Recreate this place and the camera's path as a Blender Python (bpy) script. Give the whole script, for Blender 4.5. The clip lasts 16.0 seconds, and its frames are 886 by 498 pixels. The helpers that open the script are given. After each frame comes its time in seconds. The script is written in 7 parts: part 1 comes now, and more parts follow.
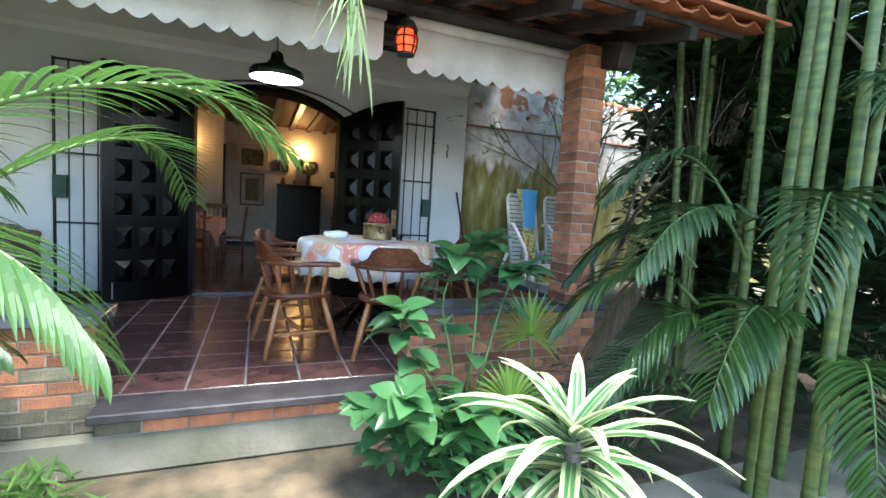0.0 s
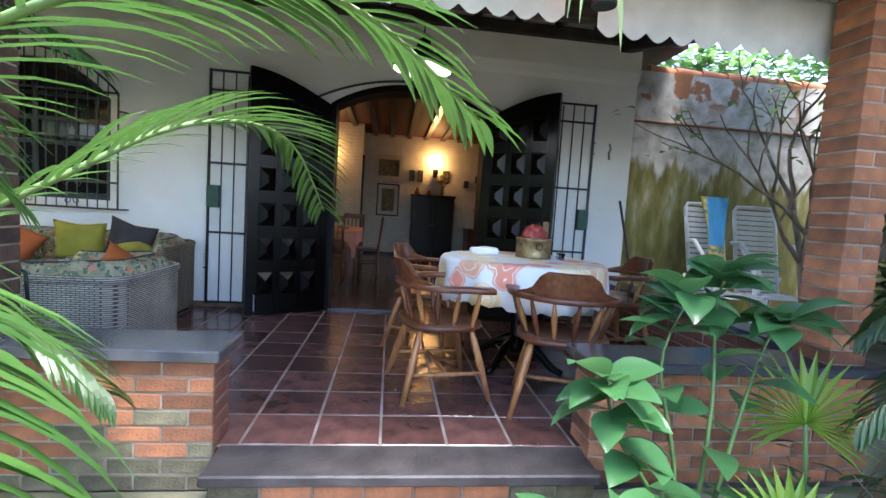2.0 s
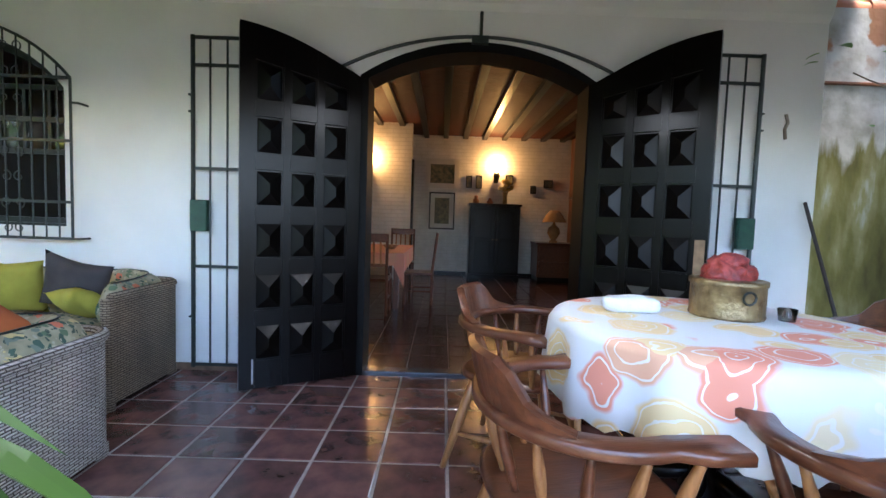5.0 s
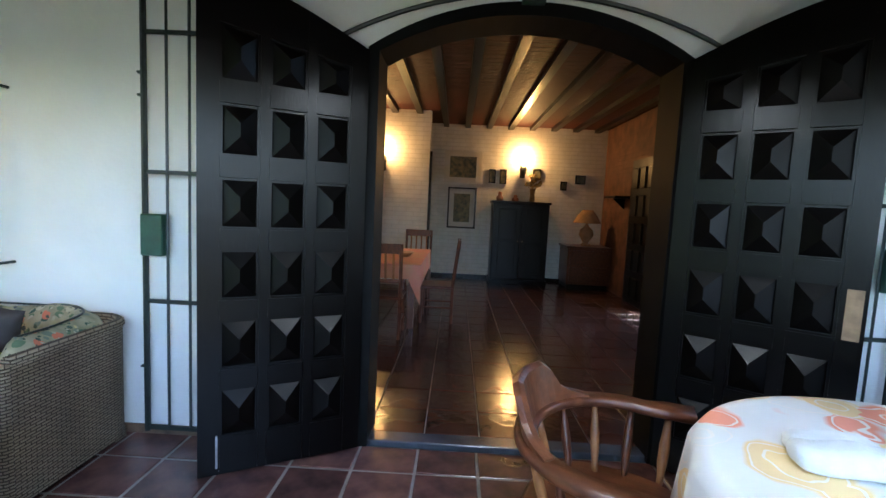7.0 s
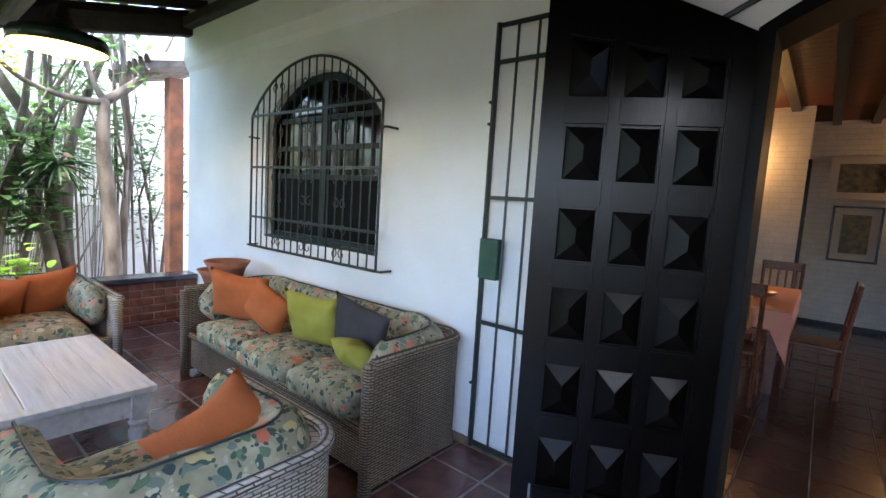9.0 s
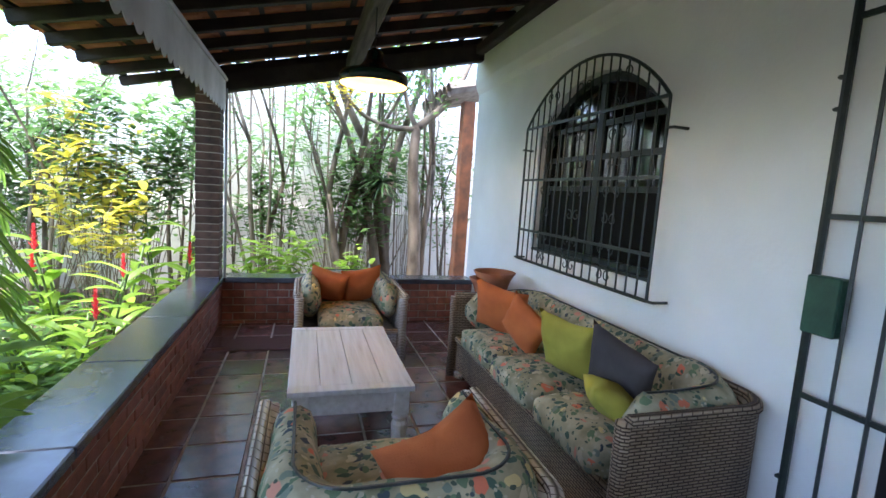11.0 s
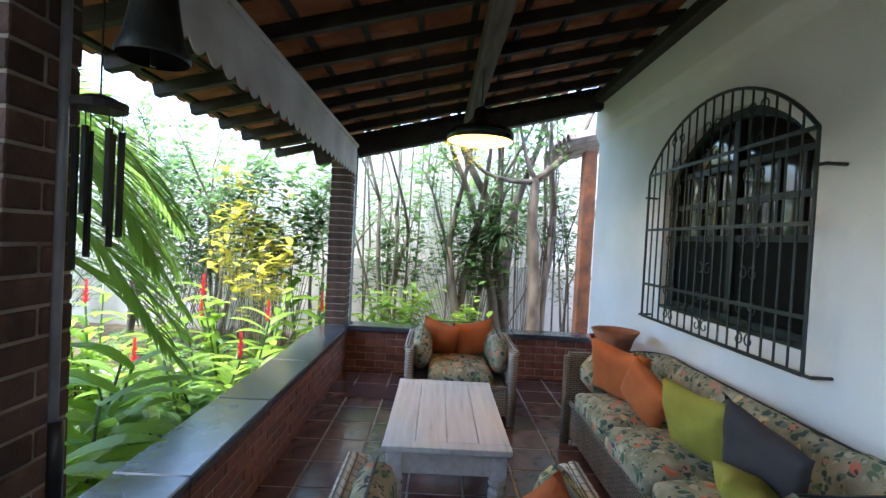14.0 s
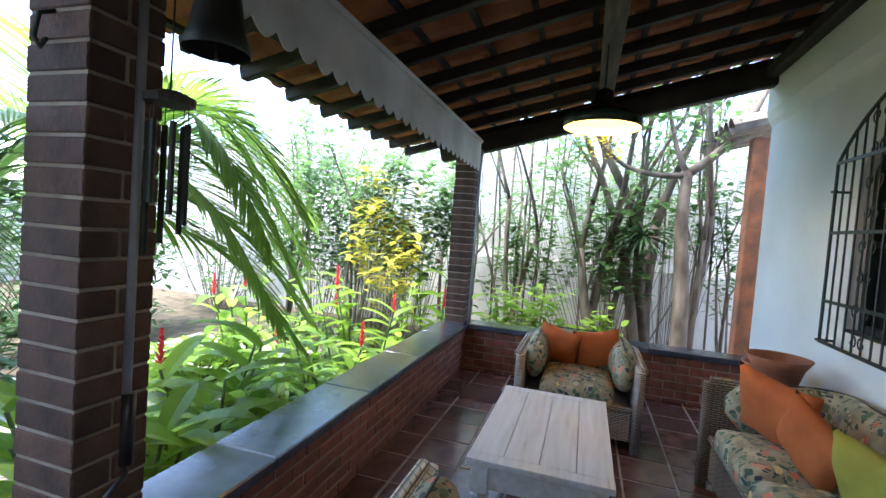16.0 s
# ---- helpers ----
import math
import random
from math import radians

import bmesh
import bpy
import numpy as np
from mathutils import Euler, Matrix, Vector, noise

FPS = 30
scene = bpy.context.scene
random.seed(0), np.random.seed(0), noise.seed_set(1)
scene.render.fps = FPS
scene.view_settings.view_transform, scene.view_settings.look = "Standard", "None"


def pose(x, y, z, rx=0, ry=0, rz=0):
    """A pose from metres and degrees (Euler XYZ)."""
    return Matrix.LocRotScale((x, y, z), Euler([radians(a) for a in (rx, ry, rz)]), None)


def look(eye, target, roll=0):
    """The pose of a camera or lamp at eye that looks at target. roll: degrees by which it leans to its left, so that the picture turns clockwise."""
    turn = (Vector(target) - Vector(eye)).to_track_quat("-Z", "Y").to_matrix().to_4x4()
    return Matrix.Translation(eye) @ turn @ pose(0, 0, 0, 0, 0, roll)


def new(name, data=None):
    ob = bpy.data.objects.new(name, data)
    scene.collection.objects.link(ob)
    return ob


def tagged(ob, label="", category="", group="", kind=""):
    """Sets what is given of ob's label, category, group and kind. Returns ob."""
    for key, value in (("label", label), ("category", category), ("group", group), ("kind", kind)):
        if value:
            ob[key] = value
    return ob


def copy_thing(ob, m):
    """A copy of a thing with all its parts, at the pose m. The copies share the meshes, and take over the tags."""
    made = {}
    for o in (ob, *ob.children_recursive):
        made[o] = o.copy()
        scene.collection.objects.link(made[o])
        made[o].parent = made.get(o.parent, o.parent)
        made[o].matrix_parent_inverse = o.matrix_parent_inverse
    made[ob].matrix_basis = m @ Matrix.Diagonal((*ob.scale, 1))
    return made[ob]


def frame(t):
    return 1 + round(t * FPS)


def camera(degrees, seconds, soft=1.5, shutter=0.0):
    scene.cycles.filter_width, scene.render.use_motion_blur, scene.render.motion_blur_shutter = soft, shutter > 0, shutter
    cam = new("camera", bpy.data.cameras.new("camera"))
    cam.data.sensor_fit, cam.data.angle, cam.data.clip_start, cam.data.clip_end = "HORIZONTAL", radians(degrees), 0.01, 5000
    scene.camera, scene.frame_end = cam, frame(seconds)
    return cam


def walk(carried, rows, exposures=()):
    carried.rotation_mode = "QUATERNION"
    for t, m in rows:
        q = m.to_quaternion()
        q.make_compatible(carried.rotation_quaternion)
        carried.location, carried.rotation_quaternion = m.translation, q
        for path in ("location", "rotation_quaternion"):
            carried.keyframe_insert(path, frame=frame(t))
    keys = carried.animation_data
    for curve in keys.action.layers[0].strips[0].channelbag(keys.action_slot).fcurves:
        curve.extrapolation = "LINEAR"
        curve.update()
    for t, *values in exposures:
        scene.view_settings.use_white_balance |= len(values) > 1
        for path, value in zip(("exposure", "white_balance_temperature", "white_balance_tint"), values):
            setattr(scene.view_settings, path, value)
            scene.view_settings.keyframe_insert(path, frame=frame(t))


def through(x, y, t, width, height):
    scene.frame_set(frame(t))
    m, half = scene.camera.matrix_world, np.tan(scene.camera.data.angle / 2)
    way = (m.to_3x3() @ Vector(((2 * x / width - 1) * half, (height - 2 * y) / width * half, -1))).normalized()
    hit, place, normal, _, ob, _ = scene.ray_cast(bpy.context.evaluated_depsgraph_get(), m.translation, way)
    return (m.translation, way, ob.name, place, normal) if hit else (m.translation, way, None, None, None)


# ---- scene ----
cam = camera(87.4, 16.0)
METRES, EYE, TILT, LEAN, TURN = 4.95, 1.18, 0.0, 0.0, -22.0
ROWS = [
    (0.0, 0.0, 0.0, 0.0, 0.3, -4.94, -3.51),
    (0.5, -0.0124, 0.0169, -0.0012, 7.13, -5.28, -3.97),
    (1.0, -0.0315, 0.0508, -0.0033, 10.35, -5.49, -4.6),
    (1.5, -0.0534, 0.0891, -0.0029, 12.58, -5.23, -4.47),
    (2.0, -0.0753, 0.1553, -0.0031, 15.54, -4.58, -3.68),
    (2.5, -0.0985, 0.2077, -0.0042, 18.57, -4.0, -3.98),
    (3.0, -0.1244, 0.262, -0.0044, 19.91, -3.51, -3.98),
    (3.5, -0.1461, 0.3059, -0.0051, 19.97, -4.16, -2.84),
    (4.0, -0.1682, 0.3667, -0.0034, 20.49, -3.73, -2.02),
    (6.5, -0.2761, 0.5832, 0.0351, 23.57, -4.22, -2.98),
    (7.0, -0.3019, 0.6253, 0.0477, 23.72, -5.44, -2.73),
    (7.5, -0.321, 0.6461, 0.0603, 30.37, -5.96, -3.34),
    (8.0, -0.3471, 0.6615, 0.0623, 44.13, -5.63, -3.7),
    (8.5, -0.3617, 0.6691, 0.0624, 54.91, -5.69, -3.43),
    (9.0, -0.3673, 0.6691, 0.0617, 61.72, -5.93, -3.57),
    (9.5, -0.3822, 0.6677, 0.0604, 70.51, -6.44, -3.78),
    (10.0, -0.4134, 0.6712, 0.0608, 80.02, -6.94, -3.9),
    (12.5, -0.4254, 0.7279, 0.0734, 107.99, -3.04, -3.44),
    (13.0, -0.4255, 0.7284, 0.073, 109.17, -1.14, -3.38),
    (13.5, -0.4274, 0.7311, 0.0701, 110.41, -0.96, -3.15),
    (14.0, -0.4414, 0.7327, 0.0678, 111.49, -1.22, -3.07),
    (14.5, -0.4724, 0.731, 0.0692, 112.66, -1.74, -3.05),
    (15.0, -0.4918, 0.7294, 0.0681, 116.27, -1.94, -3.3),
    (15.5, -0.4984, 0.742, 0.0693, 121.63, -2.2, -3.77),
    (16.0, -0.4996, 0.7578, 0.0684, 129.36, -2.48, -4.29),
]
EXPOSURES = [(0.0, 3.1, 6100, 11), (1.5, 3.1, 6050, 13), (3.0, 3.4, 6150, 21), (4.0, 3.62, 6100, 20), (7.0, 3.75, 5850, 10), (8.5, 3.7, 6050, 17), (9.5, 3.4, 6050, 20), (12.5, 3.05, 5980, 18), (16.0, 3.0, 5980, 16)]
walk(cam, [(t, pose(0, 0, EYE, TILT, LEAN, TURN) @ pose(METRES * x, METRES * y, METRES * z, 90 + pitch, roll, yaw)) for t, x, y, z, yaw, pitch, roll in ROWS], EXPOSURES)

# ---- light ----
world = bpy.data.worlds.new("world")
scene.world = world
world.use_nodes = True
wn = world.node_tree.nodes
sky = wn.new("ShaderNodeTexSky")
sky.sky_type, sky.sun_disc = "NISHITA", False
sky.sun_elevation, sky.sun_rotation = radians(72), radians(150)
sky.air_density, sky.dust_density, sky.ozone_density = 1.0, 1.0, 1.5
world.node_tree.links.new(sky.outputs[0], wn["Background"].inputs[0])
wn["Background"].inputs[1].default_value = 0.15
sun = new("sun", bpy.data.lights.new("sun", "SUN"))
sun.data.energy, sun.data.angle, sun.data.color = 2.5, radians(28), (1.0, 0.97, 0.90)
sun.matrix_world = look((0, 0, 20), (-3.2, 5.6, 0))


# ---- materials ----
def material(name, base, dark=None, scale=8.0, rough=0.7, bump=0.0, bump_scale=60.0, metal=0.0, random=0.0, spec=0.5, stretch=(1, 1, 1), detail=6.0, low=0.35, high=0.68):
    """Two scales of noise between two colours, fine relief, and a little change from piece to piece."""
    m = bpy.data.materials.new(name)
    m.use_nodes = True
    n, l = m.node_tree.nodes, m.node_tree.links
    b = n["Principled BSDF"]
    b.inputs["Roughness"].default_value, b.inputs["Metallic"].default_value = rough, metal
    b.inputs["Specular IOR Level"].default_value = spec
    geo = n.new("ShaderNodeTexCoord")
    mp = n.new("ShaderNodeMapping")
    mp.inputs["Scale"].default_value = stretch
    l.new(geo.outputs["Object"], mp.inputs["Vector"])
    dark = dark or tuple(c * 0.7 for c in base)
    big = n.new("ShaderNodeTexNoise")
    big.inputs["Scale"].default_value, big.inputs["Detail"].default_value = scale, detail
    l.new(mp.outputs[0], big.inputs["Vector"])
    ramp = n.new("ShaderNodeValToRGB")
    ramp.color_ramp.elements[0].color, ramp.color_ramp.elements[1].color = (*dark, 1), (*base, 1)
    ramp.color_ramp.elements[0].position, ramp.color_ramp.elements[1].position = low, high
    l.new(big.outputs[0], ramp.inputs[0])
    out = ramp.outputs[0]
    if random:
        info = n.new("ShaderNodeObjectInfo")
        hsv = n.new("ShaderNodeHueSaturation")
        rng = n.new("ShaderNodeMapRange")
        rng.inputs["To Min"].default_value, rng.inputs["To Max"].default_value = 1 - random, 1 + random
        l.new(info.outputs["Random"], rng.inputs[0])
        l.new(rng.outputs[0], hsv.inputs["Value"])
        l.new(out, hsv.inputs["Color"])
        out = hsv.outputs[0]
    l.new(out, b.inputs["Base Color"])
    if bump:
        fine = n.new("ShaderNodeTexNoise")
        fine.inputs["Scale"].default_value, fine.inputs["Detail"].default_value = bump_scale, 4
        l.new(mp.outputs[0], fine.inputs["Vector"])
        bp = n.new("ShaderNodeBump")
        bp.inputs["Strength"].default_value, bp.inputs["Distance"].default_value = bump, 0.01
        l.new(fine.outputs[0], bp.inputs["Height"])
        l.new(bp.outputs[0], b.inputs["Normal"])
    return m


def glow(name, colour, power):
    m = bpy.data.materials.new(name)
    m.use_nodes = True
    b = m.node_tree.nodes["Principled BSDF"]
    b.inputs["Base Color"].default_value = (*colour, 1)
    b.inputs["Emission Color"].default_value, b.inputs["Emission Strength"].default_value = (*colour, 1), power
    return m


PLASTER = material("white_plaster", (0.83, 0.83, 0.80), (0.74, 0.74, 0.70), 1.5, 0.85, 0.15, 40)
BRICK = material("red_brick", (0.27, 0.095, 0.058), (0.15, 0.052, 0.034), 9, 0.85, 0.5, 60, random=0.25)
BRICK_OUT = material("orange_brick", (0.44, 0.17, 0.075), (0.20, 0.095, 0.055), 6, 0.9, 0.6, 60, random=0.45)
MORTAR = material("brick_mortar", (0.40, 0.34, 0.27), (0.19, 0.16, 0.12), 6, 0.95, 0.5, 80)
BRICK_MOSS = material("grey_mossy_brick", (0.24, 0.20, 0.12), (0.10, 0.095, 0.055), 7, 0.95, 0.6, 60, random=0.35)
# brown brick darkened further: the backlit columns' shade is put into the colour
BRICK_COLUMN = material("backlit_brown_brick", (0.115, 0.062, 0.042), (0.050, 0.029, 0.021), 9, 0.85, 0.6, 60, random=0.3)
SLATE = material("dark_slate", (0.080, 0.092, 0.112), (0.040, 0.047, 0.058), 5, 0.22, 0.06, 50, random=0.2, spec=0.9)
TILE = material("porch_clay_tile", (0.170, 0.078, 0.065), (0.072, 0.038, 0.034), 7, 0.21, 0.2, 25, random=0.32, spec=0.75)
GROUT = material("tile_grout", (0.38, 0.32, 0.28), (0.19, 0.155, 0.13), 6, 0.9, 0.3, 80)
CONCRETE = material("mossy_concrete", (0.30, 0.27, 0.19), (0.14, 0.14, 0.08), 2.5, 0.9, 0.4, 40)
OLD_SKIRT = material("worn_cement_skirting", (0.24, 0.15, 0.09), (0.09, 0.06, 0.04), 9, 0.9, 0.5, 50)
SOIL = material("leaf_litter_soil", (0.16, 0.12, 0.07), (0.06, 0.05, 0.03), 5, 0.95, 0.8, 30)
DARKWOOD = material("dark_painted_wood", (0.0024, 0.0017, 0.0013), (0.0012, 0.0009, 0.0008), 10, 0.28, 0.08, 30, stretch=(4, 4, 0.6), spec=0.20)
BEAM = material("dark_stained_beam", (0.045, 0.036, 0.030), (0.02, 0.016, 0.014), 6, 0.75, 0.5, 40)
ROOFTILE = material("clay_roof_tile", (0.56, 0.21, 0.10), (0.32, 0.11, 0.06), 5, 0.85, 0.4, 40, random=0.3)
IRON = material("dark_green_iron", (0.018, 0.030, 0.025), (0.010, 0.016, 0.014), 20, 0.45, 0.2, 80)


DARKWOOD_GLOSS = material("dark_varnished_panel", (0.0026, 0.0021, 0.0018), (0.0014, 0.0012, 0.001), 10, 0.34, 0.08, 30, spec=0.24)
CEILWOOD = material("varnished_ceiling_board", (0.085, 0.017, 0.006), (0.035, 0.007, 0.0028), 5, 0.60, 0.3, 20, stretch=(0.6, 6, 6), spec=0.25)
PURLIN = material("grey_weathered_timber", (0.14, 0.115, 0.095), (0.05, 0.04, 0.034), 4, 0.8, 0.6, 30, stretch=(0.6, 6, 6))
PALEWOOD = material("pale_worn_wood", (0.33, 0.2, 0.1), (0.2, 0.12, 0.06), 20, 0.6, 0.2, 60)
STEEL = material("dull_steel", (0.5, 0.5, 0.5), (0.3, 0.3, 0.3), 20, 0.4, 0.1, 60, metal=1.0)
GREENBOX = material("green_painted_steel", (0.02, 0.085, 0.05), (0.012, 0.05, 0.032), 12, 0.4, 0.15, 60)
GREENWOOD = material("dark_green_wood", (0.012, 0.021, 0.017), (0.007, 0.012, 0.010), 8, 0.4, 0.2, 40)
GARDENWALL = material("rough_stained_plaster", (0.78, 0.75, 0.69), (0.48, 0.45, 0.39), 1.6, 0.95, 0.9, 14, low=0.25, high=0.6)
OLDTILE = material("old_grey_tile", (0.42, 0.36, 0.30), (0.2, 0.16, 0.13), 5, 0.9, 0.5, 30)
WOOD_RED = material("brown_varnished_wood", (0.15, 0.050, 0.020), (0.075, 0.024, 0.011), 7, 0.28, 0.12, 30, random=0.15, stretch=(5, 1, 5))
WOOD_HONEY = material("honey_turned_wood", (0.42, 0.19, 0.065), (0.25, 0.10, 0.034), 9, 0.35, 0.12, 40, random=0.15, stretch=(6, 6, 1))


def mixed(name, build, rough=0.7):
    """A node material whose colour and relief come from build(nodes, links, coord), which gives colour and height."""
    m = bpy.data.materials.new(name)
    m.use_nodes = True
    n, l = m.node_tree.nodes, m.node_tree.links
    b = n["Principled BSDF"]
    b.inputs["Roughness"].default_value = rough
    co = n.new("ShaderNodeTexCoord").outputs["Object"]
    colour, height, strength = build(n, l, co)
    l.new(colour, b.inputs["Base Color"])
    if height is not None:
        bp = n.new("ShaderNodeBump")
        bp.inputs["Strength"].default_value, bp.inputs["Distance"].default_value = strength, 0.012
        l.new(height, bp.inputs["Height"])
        l.new(bp.outputs[0], b.inputs["Normal"])
    return m


def noise_of(n, l, co, scale, detail=4.0, stretch=None):
    t = n.new("ShaderNodeTexNoise")
    t.inputs["Scale"].default_value, t.inputs["Detail"].default_value = scale, detail
    if stretch:
        mp = n.new("ShaderNodeMapping")
        mp.inputs["Scale"].default_value = stretch
        l.new(co, mp.inputs["Vector"])
        co = mp.outputs[0]
    l.new(co, t.inputs["Vector"])
    return t.outputs[0]


def ramp_of(n, l, fac, stops, mode="LINEAR"):
    r = n.new("ShaderNodeValToRGB")
    r.color_ramp.interpolation = mode
    e = r.color_ramp.elements
    while len(e) < len(stops):
        e.new(0.5)
    for k, (p, c) in enumerate(stops):
        e[k].position, e[k].color = p, (*c, 1)
    l.new(fac, r.inputs[0])
    return r.outputs[0]


def mix_of(n, l, fac, a, b, blend="MIX"):
    x = n.new("ShaderNodeMix")
    x.data_type, x.blend_type = "RGBA", blend
    for v, k in ((fac, 0), (a, 6), (b, 7)):
        if isinstance(v, (int, float)):
            x.inputs[k].default_value = v
        elif isinstance(v, tuple):
            x.inputs[k].default_value = (*v, 1)
        else:
            l.new(v, x.inputs[k])
    return x.outputs[2]


def wave_of(n, l, co, scale, axis, distort=0.4):
    w = n.new("ShaderNodeTexWave")
    w.bands_direction = axis
    w.inputs["Scale"].default_value, w.inputs["Distortion"].default_value, w.inputs["Detail"].default_value = scale, distort, 1
    l.new(co, w.inputs["Vector"])
    return w.outputs["Fac"]


def wicker(n, l, co, tone=(1.0, 1.0, 1.0)):
    # level strands that pass over and under upright stakes
    sep = n.new("ShaderNodeSeparateXYZ")
    l.new(co, sep.inputs[0])
    along = n.new("ShaderNodeMath")
    l.new(sep.outputs[0], along.inputs[0])
    l.new(sep.outputs[1], along.inputs[1])
    flat = n.new("ShaderNodeCombineXYZ")
    l.new(along.outputs[0], flat.inputs[0])
    l.new(sep.outputs[2], flat.inputs[1])
    w = n.new("ShaderNodeTexBrick")
    w.inputs["Scale"].default_value, w.inputs["Mortar Smooth"].default_value = 1.0, 0.9
    w.inputs["Brick Width"].default_value, w.inputs["Row Height"].default_value, w.inputs["Mortar Size"].default_value = 0.052, 0.0135, 0.0048
    w.inputs["Color1"].default_value, w.inputs["Color2"].default_value, w.inputs["Mortar"].default_value = (1, 1, 1, 1), (0.78, 0.78, 0.78, 1), (0, 0, 0, 1)
    l.new(flat.outputs[0], w.inputs["Vector"])
    c = ramp_of(n, l, w.outputs["Color"], [(0.0, (0.09, 0.07, 0.05)), (0.45, (0.46, 0.40, 0.32)), (1.0, (0.82, 0.76, 0.66))])
    stain = ramp_of(n, l, noise_of(n, l, co, 4.0, 8, (1, 1, 0.5)), [(0.3, tuple(0.55 * v for v in tone)), (0.68, tone)])
    return mix_of(n, l, 1.0, c, stain, "MULTIPLY"), w.outputs["Color"], 0.9


def floral(n, l, co):
    d = n.new("ShaderNodeVectorMath")
    wob = n.new("ShaderNodeTexNoise")
    wob.inputs["Scale"].default_value = 9.0
    l.new(co, wob.inputs["Vector"])
    sc = n.new("ShaderNodeVectorMath")
    sc.operation = "SCALE"
    sc.inputs["Scale"].default_value = 0.10
    l.new(wob.outputs["Color"], sc.inputs[0])
    l.new(co, d.inputs[0])
    l.new(sc.outputs[0], d.inputs[1])
    base = ramp_of(n, l, noise_of(n, l, co, 10, 3), [(0.35, (0.22, 0.21, 0.12)), (0.65, (0.42, 0.37, 0.24))])
    def cells(scale, stops, edge, seed):
        v = n.new("ShaderNodeTexVoronoi")
        v.inputs["Scale"].default_value = scale
        off = n.new("ShaderNodeVectorMath")
        off.inputs[1].default_value = (seed, seed * 2, seed * 3)
        l.new(d.outputs[0], off.inputs[0])
        l.new(off.outputs[0], v.inputs["Vector"])
        s = n.new("ShaderNodeSeparateColor")
        l.new(v.outputs["Color"], s.inputs[0])
        col = ramp_of(n, l, s.outputs[0], stops, "CONSTANT")
        on = n.new("ShaderNodeMath")
        on.operation = "LESS_THAN"
        on.inputs[1].default_value = edge
        l.new(v.outputs["Distance"], on.inputs[0])
        keep = n.new("ShaderNodeMath")
        keep.operation = "GREATER_THAN"
        keep.inputs[1].default_value = 0.35
        l.new(s.outputs[1], keep.inputs[0])
        f = n.new("ShaderNodeMath")
        f.operation = "MULTIPLY"
        l.new(on.outputs[0], f.inputs[0])
        l.new(keep.outputs[0], f.inputs[1])
        return col, f.outputs[0]
    c1, f1 = cells(24, [(0.0, (0.05, 0.10, 0.07)), (0.3, (0.11, 0.17, 0.09)), (0.6, (0.16, 0.20, 0.15)), (0.85, (0.04, 0.06, 0.07))], 0.46, 3.1)
    out = mix_of(n, l, f1, base, c1)
    c2, f2 = cells(13, [(0.0, (0.62, 0.17, 0.09)), (0.35, (0.48, 0.42, 0.28)), (0.6, (0.55, 0.24, 0.16)), (0.8, (0.60, 0.48, 0.22))], 0.34, 7.7)
    out = mix_of(n, l, f2, out, c2)
    c3, f3 = cells(36, [(0.0, (0.42, 0.38, 0.27)), (0.5, (0.06, 0.09, 0.06))], 0.3, 1.3)
    return mix_of(n, l, f3, out, c3), noise_of(n, l, co, 22, 3), 0.35


def tablecloth_print(n, l, co):
    wob = n.new("ShaderNodeTexNoise")
    wob.inputs["Scale"].default_value = 6.0
    l.new(co, wob.inputs["Vector"])
    sc = n.new("ShaderNodeVectorMath")
    sc.operation = "SCALE"
    sc.inputs["Scale"].default_value = 0.12
    l.new(wob.outputs["Color"], sc.inputs[0])
    d = n.new("ShaderNodeVectorMath")
    l.new(co, d.inputs[0])
    l.new(sc.outputs[0], d.inputs[1])
    v = n.new("ShaderNodeTexVoronoi")
    v.inputs["Scale"].default_value = 4.8
    l.new(d.outputs[0], v.inputs["Vector"])
    s = n.new("ShaderNodeSeparateColor")
    l.new(v.outputs["Color"], s.inputs[0])
    col = ramp_of(n, l, s.outputs[0], [(0.0, (0.80, 0.30, 0.19)), (0.28, (0.80, 0.60, 0.30)), (0.6, (0.75, 0.74, 0.70)), (0.75, (0.78, 0.42, 0.25)), (0.9, (0.82, 0.68, 0.42))], "CONSTANT")
    inside = ramp_of(n, l, v.outputs["Distance"], [(0.52, (1, 1, 1)), (0.58, (0, 0, 0))])
    rings = n.new("ShaderNodeMath")
    rings.operation = "SINE"
    mul = n.new("ShaderNodeMath")
    mul.operation = "MULTIPLY"
    mul.inputs[1].default_value = 42.0
    l.new(v.outputs["Distance"], mul.inputs[0])
    l.new(mul.outputs[0], rings.inputs[0])
    line = ramp_of(n, l, rings.outputs[0], [(0.86, (0, 0, 0)), (0.95, (1, 1, 1))])
    out = mix_of(n, l, inside, (0.76, 0.75, 0.72), col)
    return mix_of(n, l, mix_of(n, l, 1.0, line, inside, "MULTIPLY"), out, (0.82, 0.76, 0.68)), noise_of(n, l, co, 9, 2), 0.15


